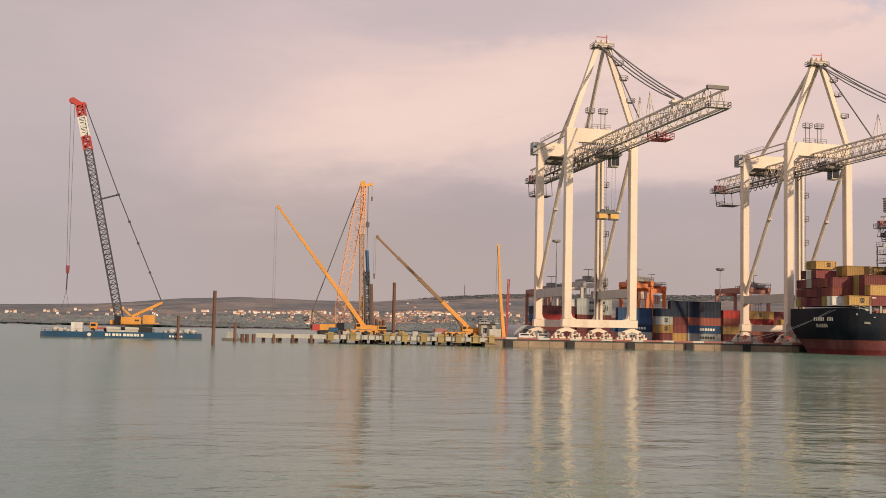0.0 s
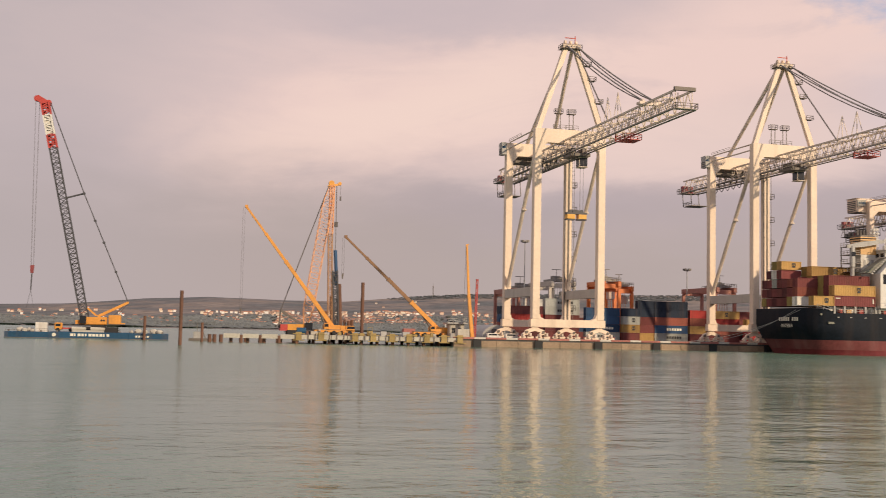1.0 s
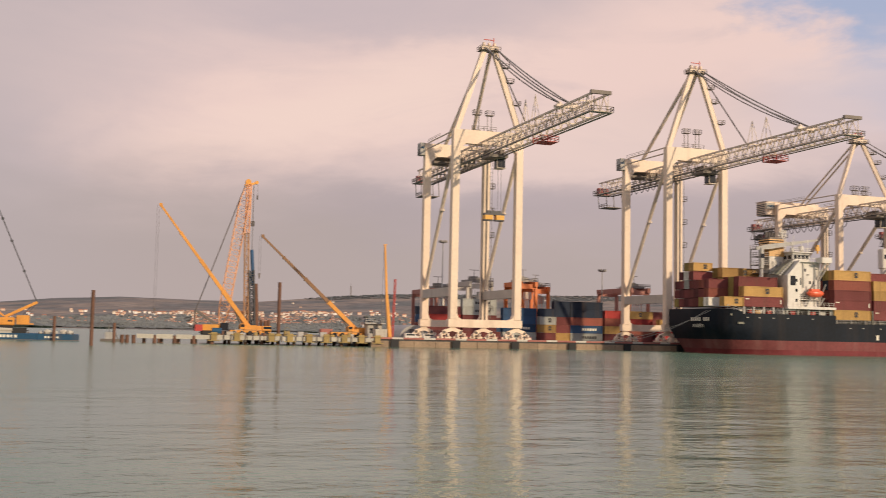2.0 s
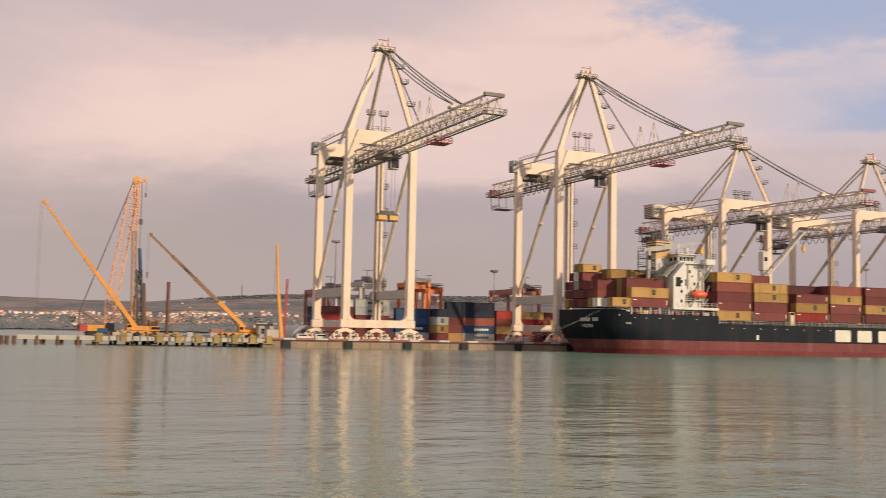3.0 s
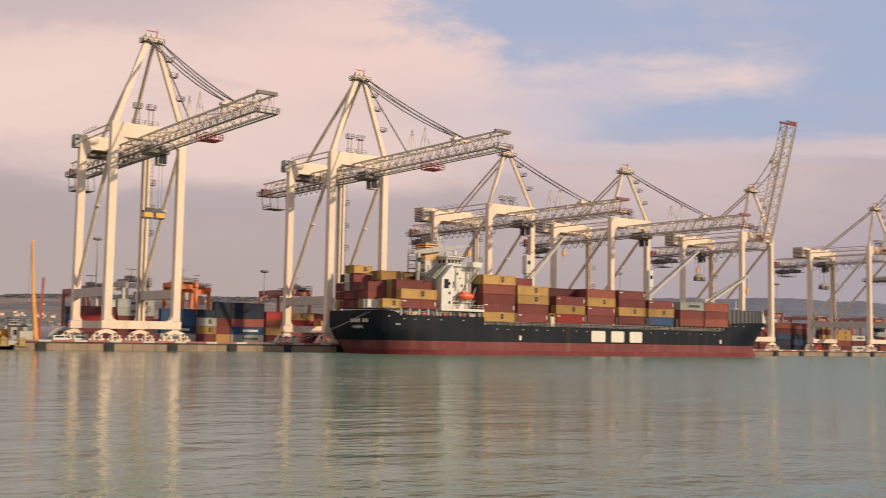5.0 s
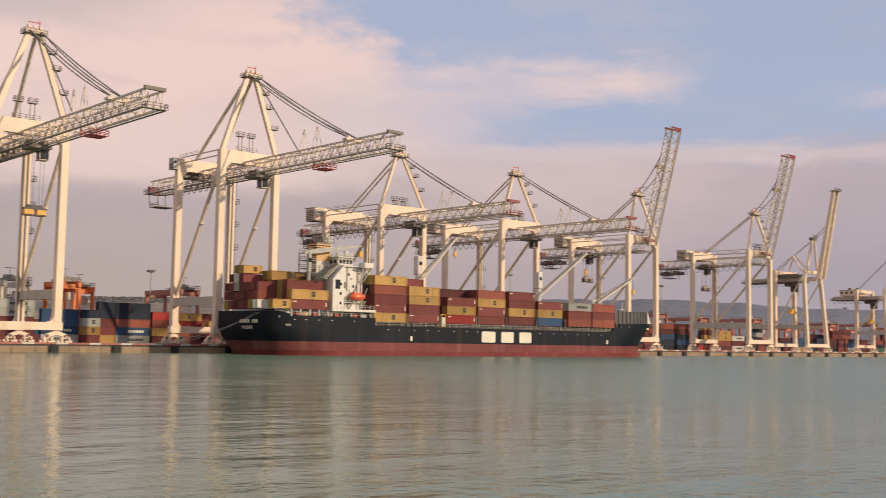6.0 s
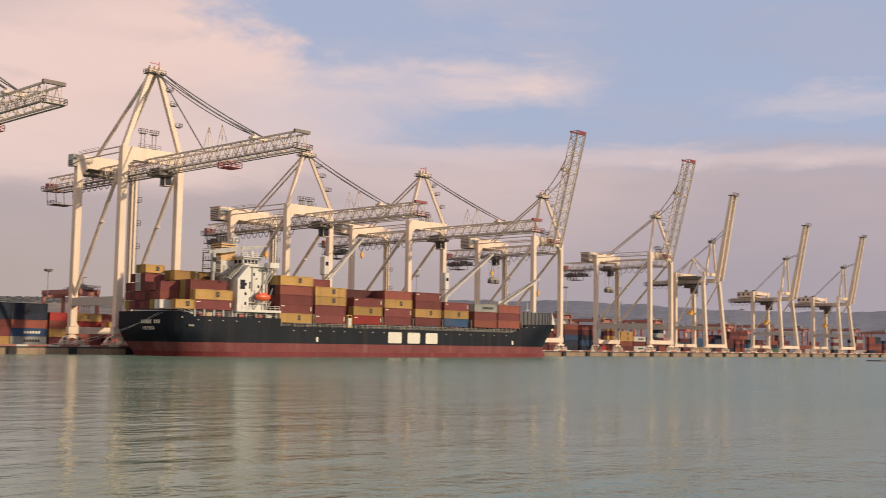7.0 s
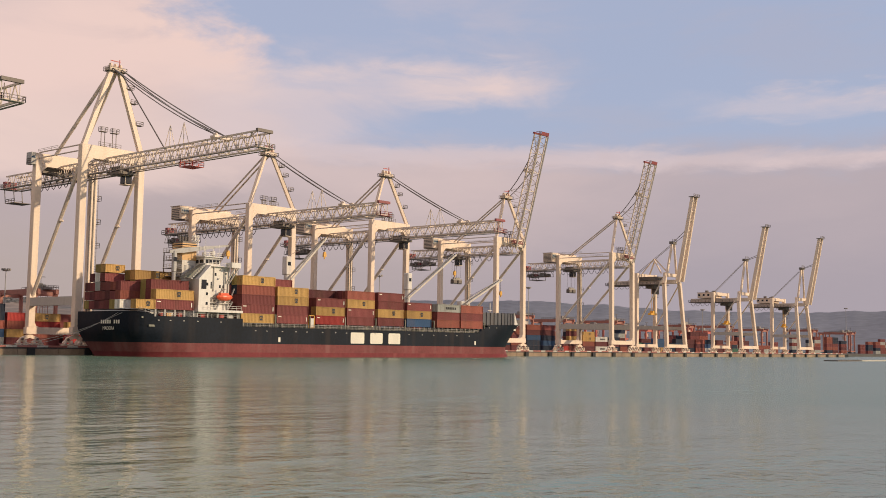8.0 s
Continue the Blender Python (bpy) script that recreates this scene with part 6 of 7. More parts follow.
# ---- container stacks on land: from the bottom up ----
def yard_stacks():
    front = [
        (11.5, 60, ["maroon", "brown", "red", "maroon"], 12.19, ""),
        (24.4, 60, ["brown", "maroon", "brown", "grey", "grey"], 12.19, "band"),
        (38.2, 58, ["grey", "blue", "blue", "blue"], 12.19, "band"),
        (50.8, 56, ["brown", "yellow", "grey", "navy"], 6.06, "square"),
        (57.0, 58, ["yellow", "brown", "brown", "navy", "navy"], 6.06, ""),
        (63.3, 58, ["grey", "blue", "rust", "navy", "navy"], 12.19, "band"),
        (76.4, 58, ["brown", "yellow", "rust", "red"], 6.06, ""),
        (83.0, 58, ["brown", "rust", "red", "yellow"], 12.19, "square"),
        (83.0, 63, ["brown", "rust", "maroon", "brown"], 12.19, ""),
        (95.6, 54, ["red", "red", "yellow"], 12.19, "square"),
        (95.6, 61, ["maroon", "rust", "brown", "brown"], 12.19, ""),
        (108.3, 57, ["brown", "yellow", "brown"], 12.19, "square"),
    ]
    for x, y, tiers, long, mark in front:
        for t, kind in enumerate(tiers):
            put_box(kind, x, y, QUAY + TALL * t, long, mark if kind in ("yellow", "grey") or (kind == "blue" and t == 1) else "")
    deep = {318: ("navy", "white", "white"), 331: ("maroon", "navy", "rust", "rust"), 344: ("maroon", "rust", "maroon", "rust", "maroon"),
            357: ("navy", "navy", "blue", "maroon", "rust"), 370: ("navy", "blue", "navy", "maroon", "brown"), 383: ("red", "maroon"),
            396: ("rust", "maroon", "yellow", "brown", "yellow"), 409: ("maroon", "rust", "yellow", "yellow"), 422: ("white", "maroon", "white"),
            435: ("navy", "maroon", "navy"), 448: ("rust", "maroon"), 461: ("navy", "green"), 474: ("maroon", "blue"), 487: ("yellow", "blue", "blue"),
            500: ("navy", "navy"), 513: ("maroon", "blue", "navy"), 526: ("navy", "maroon", "maroon"), 539: ("rust", "maroon", "rust"),
            552: ("white", "blue", "navy"), 565: ("maroon", "rust", "maroon"), 578: ("brown", "maroon"), 591: ("green",), 604: ("maroon", "rust", "maroon")}
    for x, tiers in deep.items():
        for t, kind in enumerate(tiers):
            put_box(kind, x, 55.5 + 0.15 * (t % 2), QUAY + TALL * t, 12.19, "band" if kind == "white" else "square" if kind == "yellow" else "")
    rng = random.Random(11)
    pool = ["brown", "maroon", "rust", "blue", "navy", "grey", "white", "red", "yellow", "brown", "green", "rust"]
    far = NB()
    kinds = list(PAINTS)
    for row, (y, x0, x1) in enumerate(((57, 252, 310), (74, 280, 1000), (72, 12, 120), (110, 20, 130))):
        x = x0
        while x < x1:
            h = rng.choice((2, 3, 4, 4, 5)) if row < 2 and x < 420 else rng.choice((1, 2, 3, 3, 4)) + (1 if row in (1, 2) else 0)
            if rng.random() < 0.86:
                for t in range(min(h, 5)):
                    kind = rng.choice(pool) if x < 250 else rng.choice(("brown", "maroon", "rust", "navy", "grey", "brown"))
                    if row == 0:
                        put_box(kind, x, y + rng.uniform(-0.1, 0.1), QUAY + TALL * t, 12.19, "band" if kind == "grey" else "square" if kind == "yellow" else "")
                        continue
                    n = len(far.faces)
                    z = QUAY + TALL * t
                    box(far, x, x + 12.19, y, y + 2.44, z, z + TALL - 0.05)
                    for k in range(22):
                        box(far, x + 0.25 + k * 0.54, x + 0.5 + k * 0.54, y - 0.05, y + 0.01, z + 0.15, z + TALL - 0.2)
                    far.faces.ensure_lookup_table()
                    for f in far.faces[n:]:
                        f.material_index = kinds.index(kind)
            x += 12.75 if rng.random() < 0.8 else 19.0
    me = bpy.data.meshes.new("container_rows")
    far.to_mesh(me)
    far.free()
    for k in kinds:
        me.materials.append(PAINTS[k])
    tagged(new("container_rows", me), "mixed coloured container rows deep in the yard", "containers", kind="stuff")


yard_stacks()


# ---- light masts ----
def light_mast(x, y, top):
    c = thing("light_mast", (x, y, QUAY), "tall grey floodlight mast in the yard", "street lamp", "yard light masts")
    t = top - QUAY
    bm = NB()
    beam(bm, (0, 0, 0), (0, 0, t), 0.6, sides=8, taper=0.5)
    part("pole", bm, SHIP_GREY, c)
    bm = NB()
    disc(bm, (0, 0, t - 0.5), 1.1, 0.2, "z", 10)
    for k in range(8):
        a = k * math.pi / 4
        box(bm, 1.3 * math.cos(a) - 0.26, 1.3 * math.cos(a) + 0.26, 1.3 * math.sin(a) - 0.26, 1.3 * math.sin(a) + 0.26, t - 0.4, t + 0.3)
    part("lamp_ring", bm, GRATING, c, "ring of floodlights")


for x, y, z in ((23.6, 80, 36.4), (86.3, 80, 28.5), (272, 80, 37.1), (391, 80, 37.2), (595, 80, 31.7), (861, 80, 42)):
    light_mast(x, y, z)
bm = NB()
box(bm, 640.5, 1500, 30, 220, -6, QUAY - 0.01)
mesh_thing("pavement_far", bm, LAND, "grey asphalt of the far container yard", "pavement", "structure")
bm = NB()
box(bm, 0, 24, 0, 6, -0.3, 0.45)
for k in range(9):
    disc(bm, (1.5 + k * 2.6, 0.1, 0.35), 0.35, 0.5, "y", 8)
mesh_thing("pontoon", bm, STEEL, "low dark floating pontoon in the basin", "pontoon", at=(345, -112, SEA))
bm = NB()
box(bm, 0, 120, 0, 4, -0.3, 0.5)
mesh_thing("breakwater", bm, PALE_CONCRETE, "low pale concrete breakwater at the basin's end", "breakwater", "structure", at=(371, -112.4, SEA))

# ---- new pier under construction ----
def build_pier():
    p = thing("pier", (-84, 0, 0), "unfinished concrete pier on steel piles", "pier", kind="structure")
    bm = NB()
    box(bm, 18.5, 61.0, -3.2, 22, 1.4, PIER)
    part("pier_deck", bm, CONCRETE, p)
    bm = NB()
    box(bm, 0.05, 4.1, -3.95, -3.25, 1.3, 2.4)
    blk = part("edge_beam", bm, PALE_CONCRETE, p, "pale fresh concrete edge beam")
    for i in range(1, 14):
        x = i * 4.75 if i < 4 else 19.0 + (i - 4) * 4.2
        if x < 57.5:
            again(blk, Matrix.Translation((x, 0, 0)), p)
    bm = NB()
    beam(bm, (0, -1.5, -4), (0, -1.5, 1.4), 0.9, sides=10)
    pile = part("support_pile", bm, RUST, p)
    pile.location = (2, 0, 0)
    for i in range(1, 15):
        for yy in (0, 8):
            again(pile, Matrix.Translation((2 + i * 4.2, yy, 0)), p)
    stub = part("stub_pile", beam(NB(), (0, -3.6, -3), (0, -3.6, 2.1), 0.95, sides=10), RUST, p, "rusty pile stub between the blocks")
    stub.location = (-0.6, 0, 0)
    for x in (-3.4, -2.2, 4.4, 9.2, 13.95, 18.4):
        again(stub, Matrix.Translation((x, 0, 0)), p)
    bm = NB()
    box(bm, -0.75, 0.75, -4.45, -3.96, 1.05, 3.15)
    for dz in (0.95, 2.6):
        box(bm, -1.5, 1.5, -4.6, -4.46, dz, dz + 0.2)
    form = None
    for x in (20.2, 26.0, 34.8, 39.6, 44.6, 49.2, 54.0, 58.6, 63.0):
        if form is None:
            form = part("formwork_panel", bm, TIMBER, p, "yellowish timber formwork panel")
            form.location = (x - 1.3, 0, 0)
        else:
            again(form, Matrix.Translation((x - 1.3, 0, 0)), p)
    bm = NB()
    box(bm, -0.14, 0.14, -4.15, -3.97, 0.9, 2.8)
    strut = None
    for i in range(22):
        m = Matrix.Translation((19.5 + i * 1.85, 0, 0))
        if strut is None:
            strut = part("formwork_strut", bm, STEEL, p)
            strut.matrix_basis = m
        else:
            again(strut, m, p)


build_pier()


def steel_pile(x, y, top, d=1.0):
    bm = NB()
    beam(bm, (0, 0, -4), (0, 0, top), d, sides=14)
    mesh_thing("steel_pile", bm, RUST, "rusty brown tubular steel pile standing upright in water", "pile", group="steel piles", at=(x, y, 0))


for x, y, z, d in ((-95.2, -54, 11.35, 0.72), (-103.5, 9.3, 6.4, 0.73), (-89.4, -7, 4.95, 0.7), (-46.3, 10, 16.9, 0.95), (-53.4, 13, 6.6, 0.7), (-51.9, 13, 6.8, 0.7), (-50.6, 13, 6.7, 0.7)):
    steel_pile(x, y, z, d)


# ---- mobile cranes ----
def telescopic_crane(x, y, z, span, foot, tip, paint, boom_paint, label, load=0.0):
    """A truck crane. foot and tip of the boom are world places."""
    c = thing("mobile_crane", (x, y, z), label, "crane", "mobile cranes")
    o = Vector((x, y, z))
    bm = NB()
    box(bm, 0, span, -1.3, 1.3, 0.75, 1.35)
    box(bm, span * 0.55, span * 0.8, -1.2, 1.2, 1.35, 1.75)
    part("chassis", bm, paint, c)
    bm = NB()
    box(bm, span - 2.3, span + 0.2, -1.3, 1.3, 0.9, 2.6)
    bmesh.ops.bevel(bm, geom=bm.edges[:], offset=0.18, segments=1, affect="EDGES")
    cab = part("driving_cab", bm, paint, c)
    bm = NB()
    box(bm, span - 1.9, span + 0.22, -1.32, 1.32, 1.75, 2.4)
    part("windscreen", bm, GLASS_DARK, cab)
    wm = None
    for i in range(5):
        for s in (-1.1, 1.1):
            m = Matrix.Translation((0.9 + i * (span - 2.0) / 4, s, 0.6))
            if wm is None:
                wm = part("wheel", disc(NB(), (0, 0, 0), 0.6, 0.5, "y", 14), TYRE, c)
                wm.matrix_basis = m
            else:
                again(wm, m, c)
    f = Vector(foot) - o
    bm = NB()
    box(bm, f.x - 2.6, f.x + 1.8, -1.3, 1.3, 1.4, 2.7)
    box(bm, f.x + 0.4, f.x + 2.4, -1.2, 1.2, 1.5, 2.5)
    part("superstructure", bm, paint, c)
    bm = NB()
    box(bm, f.x - 2.6, f.x - 1.1, -1.6, -0.4, 1.5, 3.1)
    bmesh.ops.bevel(bm, geom=bm.edges[:], offset=0.15, segments=1, affect="EDGES")
    oc = part("operator_cab", bm, paint, c)
    part("cab_window", box(NB(), f.x - 2.4, f.x - 1.35, -1.63, -1.601, 2.2, 2.9), GLASS_DARK, oc)
    part("counterweight", box(NB(), f.x + 1.9, f.x + 3.2, -1.35, 1.35, 1.45, 2.6), paint, c)
    part("deck_plate", box(NB(), 0.1, span - 2.4, -1.34, 1.34, 1.351, 1.5), STEEL, c)
    t = Vector(tip) - o
    cuts = (0, 0.30, 0.55, 0.78, 1.0)
    for k in range(4):
        bm = NB()
        w = 0.95 - 0.16 * k
        beam(bm, f.lerp(t, max(0, cuts[k] - 0.02)), f.lerp(t, cuts[k + 1]), w, w * 1.15)
        beam(bm, f.lerp(t, cuts[k + 1] - 0.012), f.lerp(t, cuts[k + 1]), w * 1.25, w * 1.4)
        part("boom_section", bm, paint if k == 0 else boom_paint, c)
    bm = NB()
    beam(bm, f + Vector((-1.6 if t.x < f.x else 1.6, 0, -0.6)), f.lerp(t, 0.2), 0.5, sides=8)
    part("luffing_ram", bm, STEEL, c)
    bm = NB()
    d = (t - f).normalized()
    box(bm, t.x - 0.4, t.x + 0.4, -0.35, 0.35, t.z - 0.2, t.z + 0.5)
    part("boom_head", bm, boom_paint, c)
    if load:
        bm = NB()
        for s in (-0.25, 0.25):
            beam(bm, t + Vector((-0.6 + s, 0, 0)), t + Vector((-0.6 + s, 0, -load)), 0.05)
        part("hoist_rope", bm, CABLE, c)
        bm = NB()
        beam(bm, t + Vector((-0.6, 0, -load)), t + Vector((-0.6, 0, -load - 1.5)), 0.5, taper=0.5)
        part("hook_block", bm, STEEL, c)
    bm = NB()
    for xx in (1.6, span - 3.0):
        for s in (-1, 1):
            beam(bm, (xx, 0, 0.9), (xx, s * 3.0, 0.9), 0.35)
            beam(bm, (xx, s * 2.9, 0.9), (xx, s * 2.9, 0.05), 0.3)
    part("outrigger", bm, paint, c)


# amber boom darkened to brown: its shade is in the paint
DARK_BOOM = surface("shaded_boom_paint", (0.25, 0.13, 0.06), 0.5, vary=0.2, size=2)
telescopic_crane(-59.6, 8, PIER + 0.01, 10.6, (-54.6, 8, 4.6), (-78.6, 8, 36.0), CRANE_AMBER, CRANE_AMBER, "amber-yellow telescopic truck crane on the unfinished pier", 27)
telescopic_crane(-32.0, 10, PIER + 0.01, 11.0, (-24.8, 10, 4.6), (-51.4, 10, 29.2), CRANE_AMBER, DARK_BOOM, "telescopic truck crane with a long boom coloured brown as in shade", 10)


def upright_boom():
    c = thing("drilling_mast", (-18.8, 2, QUAY), "slim yellow upright boom on a pale concrete block", "crane")
    bm = NB()
    box(bm, -3.4, -0.2, -3.6, -0.6, 0, 2.6)
    part("counterweight_block", bm, PALE_CONCRETE, c, "pale concrete block")
    bm = NB()
    beam(bm, (1.6, 0, 0), (0.4, 0, 12), 0.95, 0.95, taper=0.8)
    part("boom_section", bm, CRANE_AMBER, c)
    bm = NB()
    beam(bm, (0.4, 0, 11.9), (-0.4, 0, 25.6), 0.65, 0.65, taper=0.7)
    beam(bm, (-0.8, 0, 25.5), (0.1, 0, 25.7), 0.3)
    part("boom_section", bm, CRANE_AMBER, c)
    bm = NB()
    beam(bm, (-0.6, 0, 25.4), (-1.0, 0, 4), 0.08)
    part("hoist_rope", bm, CABLE, c)
    m = thing("red_mast", (-15.4, 6, QUAY), "thin red lattice mast beside the pier's end", "mast")
    bm = NB()
    lattice(bm, (0, 0, 0), (0.5, 0, 16.5), 0.45, 0.45, 16, 0.12, 0.07)
    part("lattice_section", bm, RED, m)


upright_boom()


def piling_rig():
    c = thing("crawler_crane", (-62, 12, PIER + 0.01), "orange lattice crawler crane with piling leader and blue hammer", "crane")
    o = Vector((-62, 12, PIER + 0.01))
    W_ = lambda x, z, dy=0.0: Vector((x, 12 + dy, z)) - o
    for s in (-2.2, 2.2):
        bm = NB()
        box(bm, -5.0, 3.5, s - 0.5, s + 0.5, 0, 1.1)
        bmesh.ops.bevel(bm, geom=[e for e in bm.edges if abs(e.verts[0].co.y - e.verts[1].co.y) > 0.5], offset=0.45, segments=2, affect="EDGES")
        part("crawler_track", bm, TYRE, c)
    bm = NB()
    box(bm, -4.4, 0.5, -1.6, 1.6, 1.1, 2.7)
    part("machine_body", bm, ORANGE, c, "orange machine house")
    bm = NB()
    box(bm, -6.4, -4.45, -1.9, 1.9, 0.9, 2.6)
    part("counterweight", bm, RED, c, "red counterweight")
    bm = NB()
    box(bm, 0.2, 2.2, -2.2, -0.8, 1.2, 3.2)
    part("operator_cab", bm, GLASS_DARK, c)
    bm = NB()
    lattice(bm, W_(-61.6, 4.0), W_(-55.6, 43.6), 2.6, 2.4, 26, 0.17, 0.085, 0.12)
    part("boom", bm, ORANGE_LATTICE, c, "pale orange lattice boom")
    bm = NB()
    beam(bm, W_(-56.4, 43.0), W_(-52.9, 44.0), 0.9, 0.8, taper=0.6)
    disc(bm, W_(-55.5, 44.0), 0.8, 1.0, "y", 12)
    disc(bm, W_(-53.2, 44.0), 0.5, 0.8, "y", 12)
    part("boom_head", bm, ORANGE, c)
    bm = NB()
    lattice(bm, W_(-54.8, 2.2), W_(-55.4, 30), 1.1, 1.1, 26, 0.22, 0.13)
    part("piling_leader", bm, LEAD_BROWN, c, "brown lattice piling leader")
    bm = NB()
    lattice(bm, W_(-55.4, 30), W_(-55.2, 43.4), 1.2, 1.2, 12, 0.2, 0.1)
    part("leader_top", bm, ORANGE_LATTICE, c)
    bm = NB()
    beam(bm, W_(-53.9, 25.6), W_(-53.4, 18.5), 0.95, sides=10)
    beam(bm, W_(-53.9, 18.6), W_(-53.4, 16.0), 0.7, sides=10)
    part("hammer", bm, HAMMER_BLUE, c, "blue hydraulic hammer")
    bm = NB()
    lattice(bm, W_(-53.9, 20), W_(-53.0, 2.4), 1.3, 1.3, 15, 0.34, 0.22)
    part("lower_leader", bm, DARK_LATTICE, c, "dark lower leader")
    bm = NB()
    beam(bm, W_(-52.6, 16.4), W_(-51.7, 0.3), 1.2, sides=12)
    part("driven_pile", bm, RUST, c)
    for x, z, d in ((-49.6, 6.3, 1.0), (-48.7, 6.6, 0.9), (-56.0, 8.8, 1.1)):
        part("pile_stub", beam(NB(), W_(x, 0.3), W_(x, z), d, sides=8), RUST, c)
    bm = NB()
    beam(bm, W_(-54.6, 13.0), W_(-54.2, 0.3), 0.9, sides=10)
    part("leader_foot", bm, RUST, c)
    bm = NB()
    for s in (-0.6, 0.6):
        beam(bm, W_(-56.2, 43.2, s), W_(-68.3, 8.8, s), 0.16)
    part("pendant_rope", bm, CABLE, c)
    bm = NB()
    for s in (-0.8, 0.8):
        beam(bm, W_(-68.3, 8.8, s), W_(-61.2, 4.2, s), 0.55)
        beam(bm, W_(-68.3, 8.8, s), W_(-68.6, 4.0, s), 0.25)
    part("gantry", bm, STEEL, c, "dark back gantry")
    bm = NB()
    for s in (-0.3, 0.3):
        beam(bm, W_(-54.0, 43.4, s), W_(-53.9, 33.2, s), 0.1)
    beam(bm, W_(-53.9, 33.4), W_(-53.9, 32.0), 0.9, 0.7)
    beam(bm, W_(-53.9, 32.0), W_(-53.9, 25.6), 0.14)
    beam(bm, W_(-52.9, 43.6), W_(-52.9, 40.4), 0.08)
    beam(bm, W_(-52.9, 40.5), W_(-52.9, 39.4), 0.4)
    part("hoist_rope", bm, CABLE, c)


piling_rig()


# ---- crane barge ----
def moored(ob):
    """Brings a craft, or what stands on it, to its berth off the shore."""
    k = 0.967
    ob.location = Vector(EYE) + (ob.location - Vector(EYE)) * k
    ob.scale = (k, k, k)
    return ob


def crane_barge():
    b = moored(thing("work_barge", (-139, 20, 0), "blue steel work barge with white bars on its side", "barge"))
    for x0, x1, top in ((0, 11.0, 1.62), (11.05, 31.2, 1.75), (31.25, 41.6, 1.68)):
        bm = NB()
        box(bm, x0, x1, 0, 13, -0.8, top)
        bmesh.ops.bevel(bm, geom=[e for e in bm.edges if e.verts[0].co.z > 0 and e.verts[1].co.z > 0], offset=0.1, segments=1, affect="EDGES")
        part("hull_section", bm, BLUE, b, "faded blue barge section")
        bm = NB()
        box(bm, x0 + 0.1, x1 - 0.1, -0.07, -0.004, 0.0, 0.16)
        part("rubbing_strake", bm, STEEL, b)
    for k, w in enumerate((0.9, 0.5, 0.9, 0.8, 0.5, 0.9, 0.9, 0.8, 0.9, 0.5, 0.8)):
        bm = NB()
        box(bm, 16.4 + k * 0.92, 16.4 + k * 0.92 + w * 0.85, -0.03, -0.004, 0.65, 1.35)
        part("painted_bar", bm, LETTER, b)
    for k in range(5):
        bm = NB()
        box(bm, 33.0 + k * 0.75, 33.5 + k * 0.75, -0.03, -0.004, 0.6, 1.1)
        part("painted_bar", bm, LETTER, b)
    part("painted_disc", disc(NB(), (12.3, -0.02, 0.95), 0.5, 0.03, "y", 16), LETTER, b)
    bm = NB()
    railing(bm, [(0.2, 0.3, 1.62), (10.8, 0.3, 1.62)], 0.9, 1.8, 0.06)
    for x in (1, 9, 13, 29, 33, 40):
        disc(bm, (x, 0.6, 1.9), 0.22, 0.5, "z", 8)
    part("deck_fittings", bm, STEEL, b)


crane_barge()


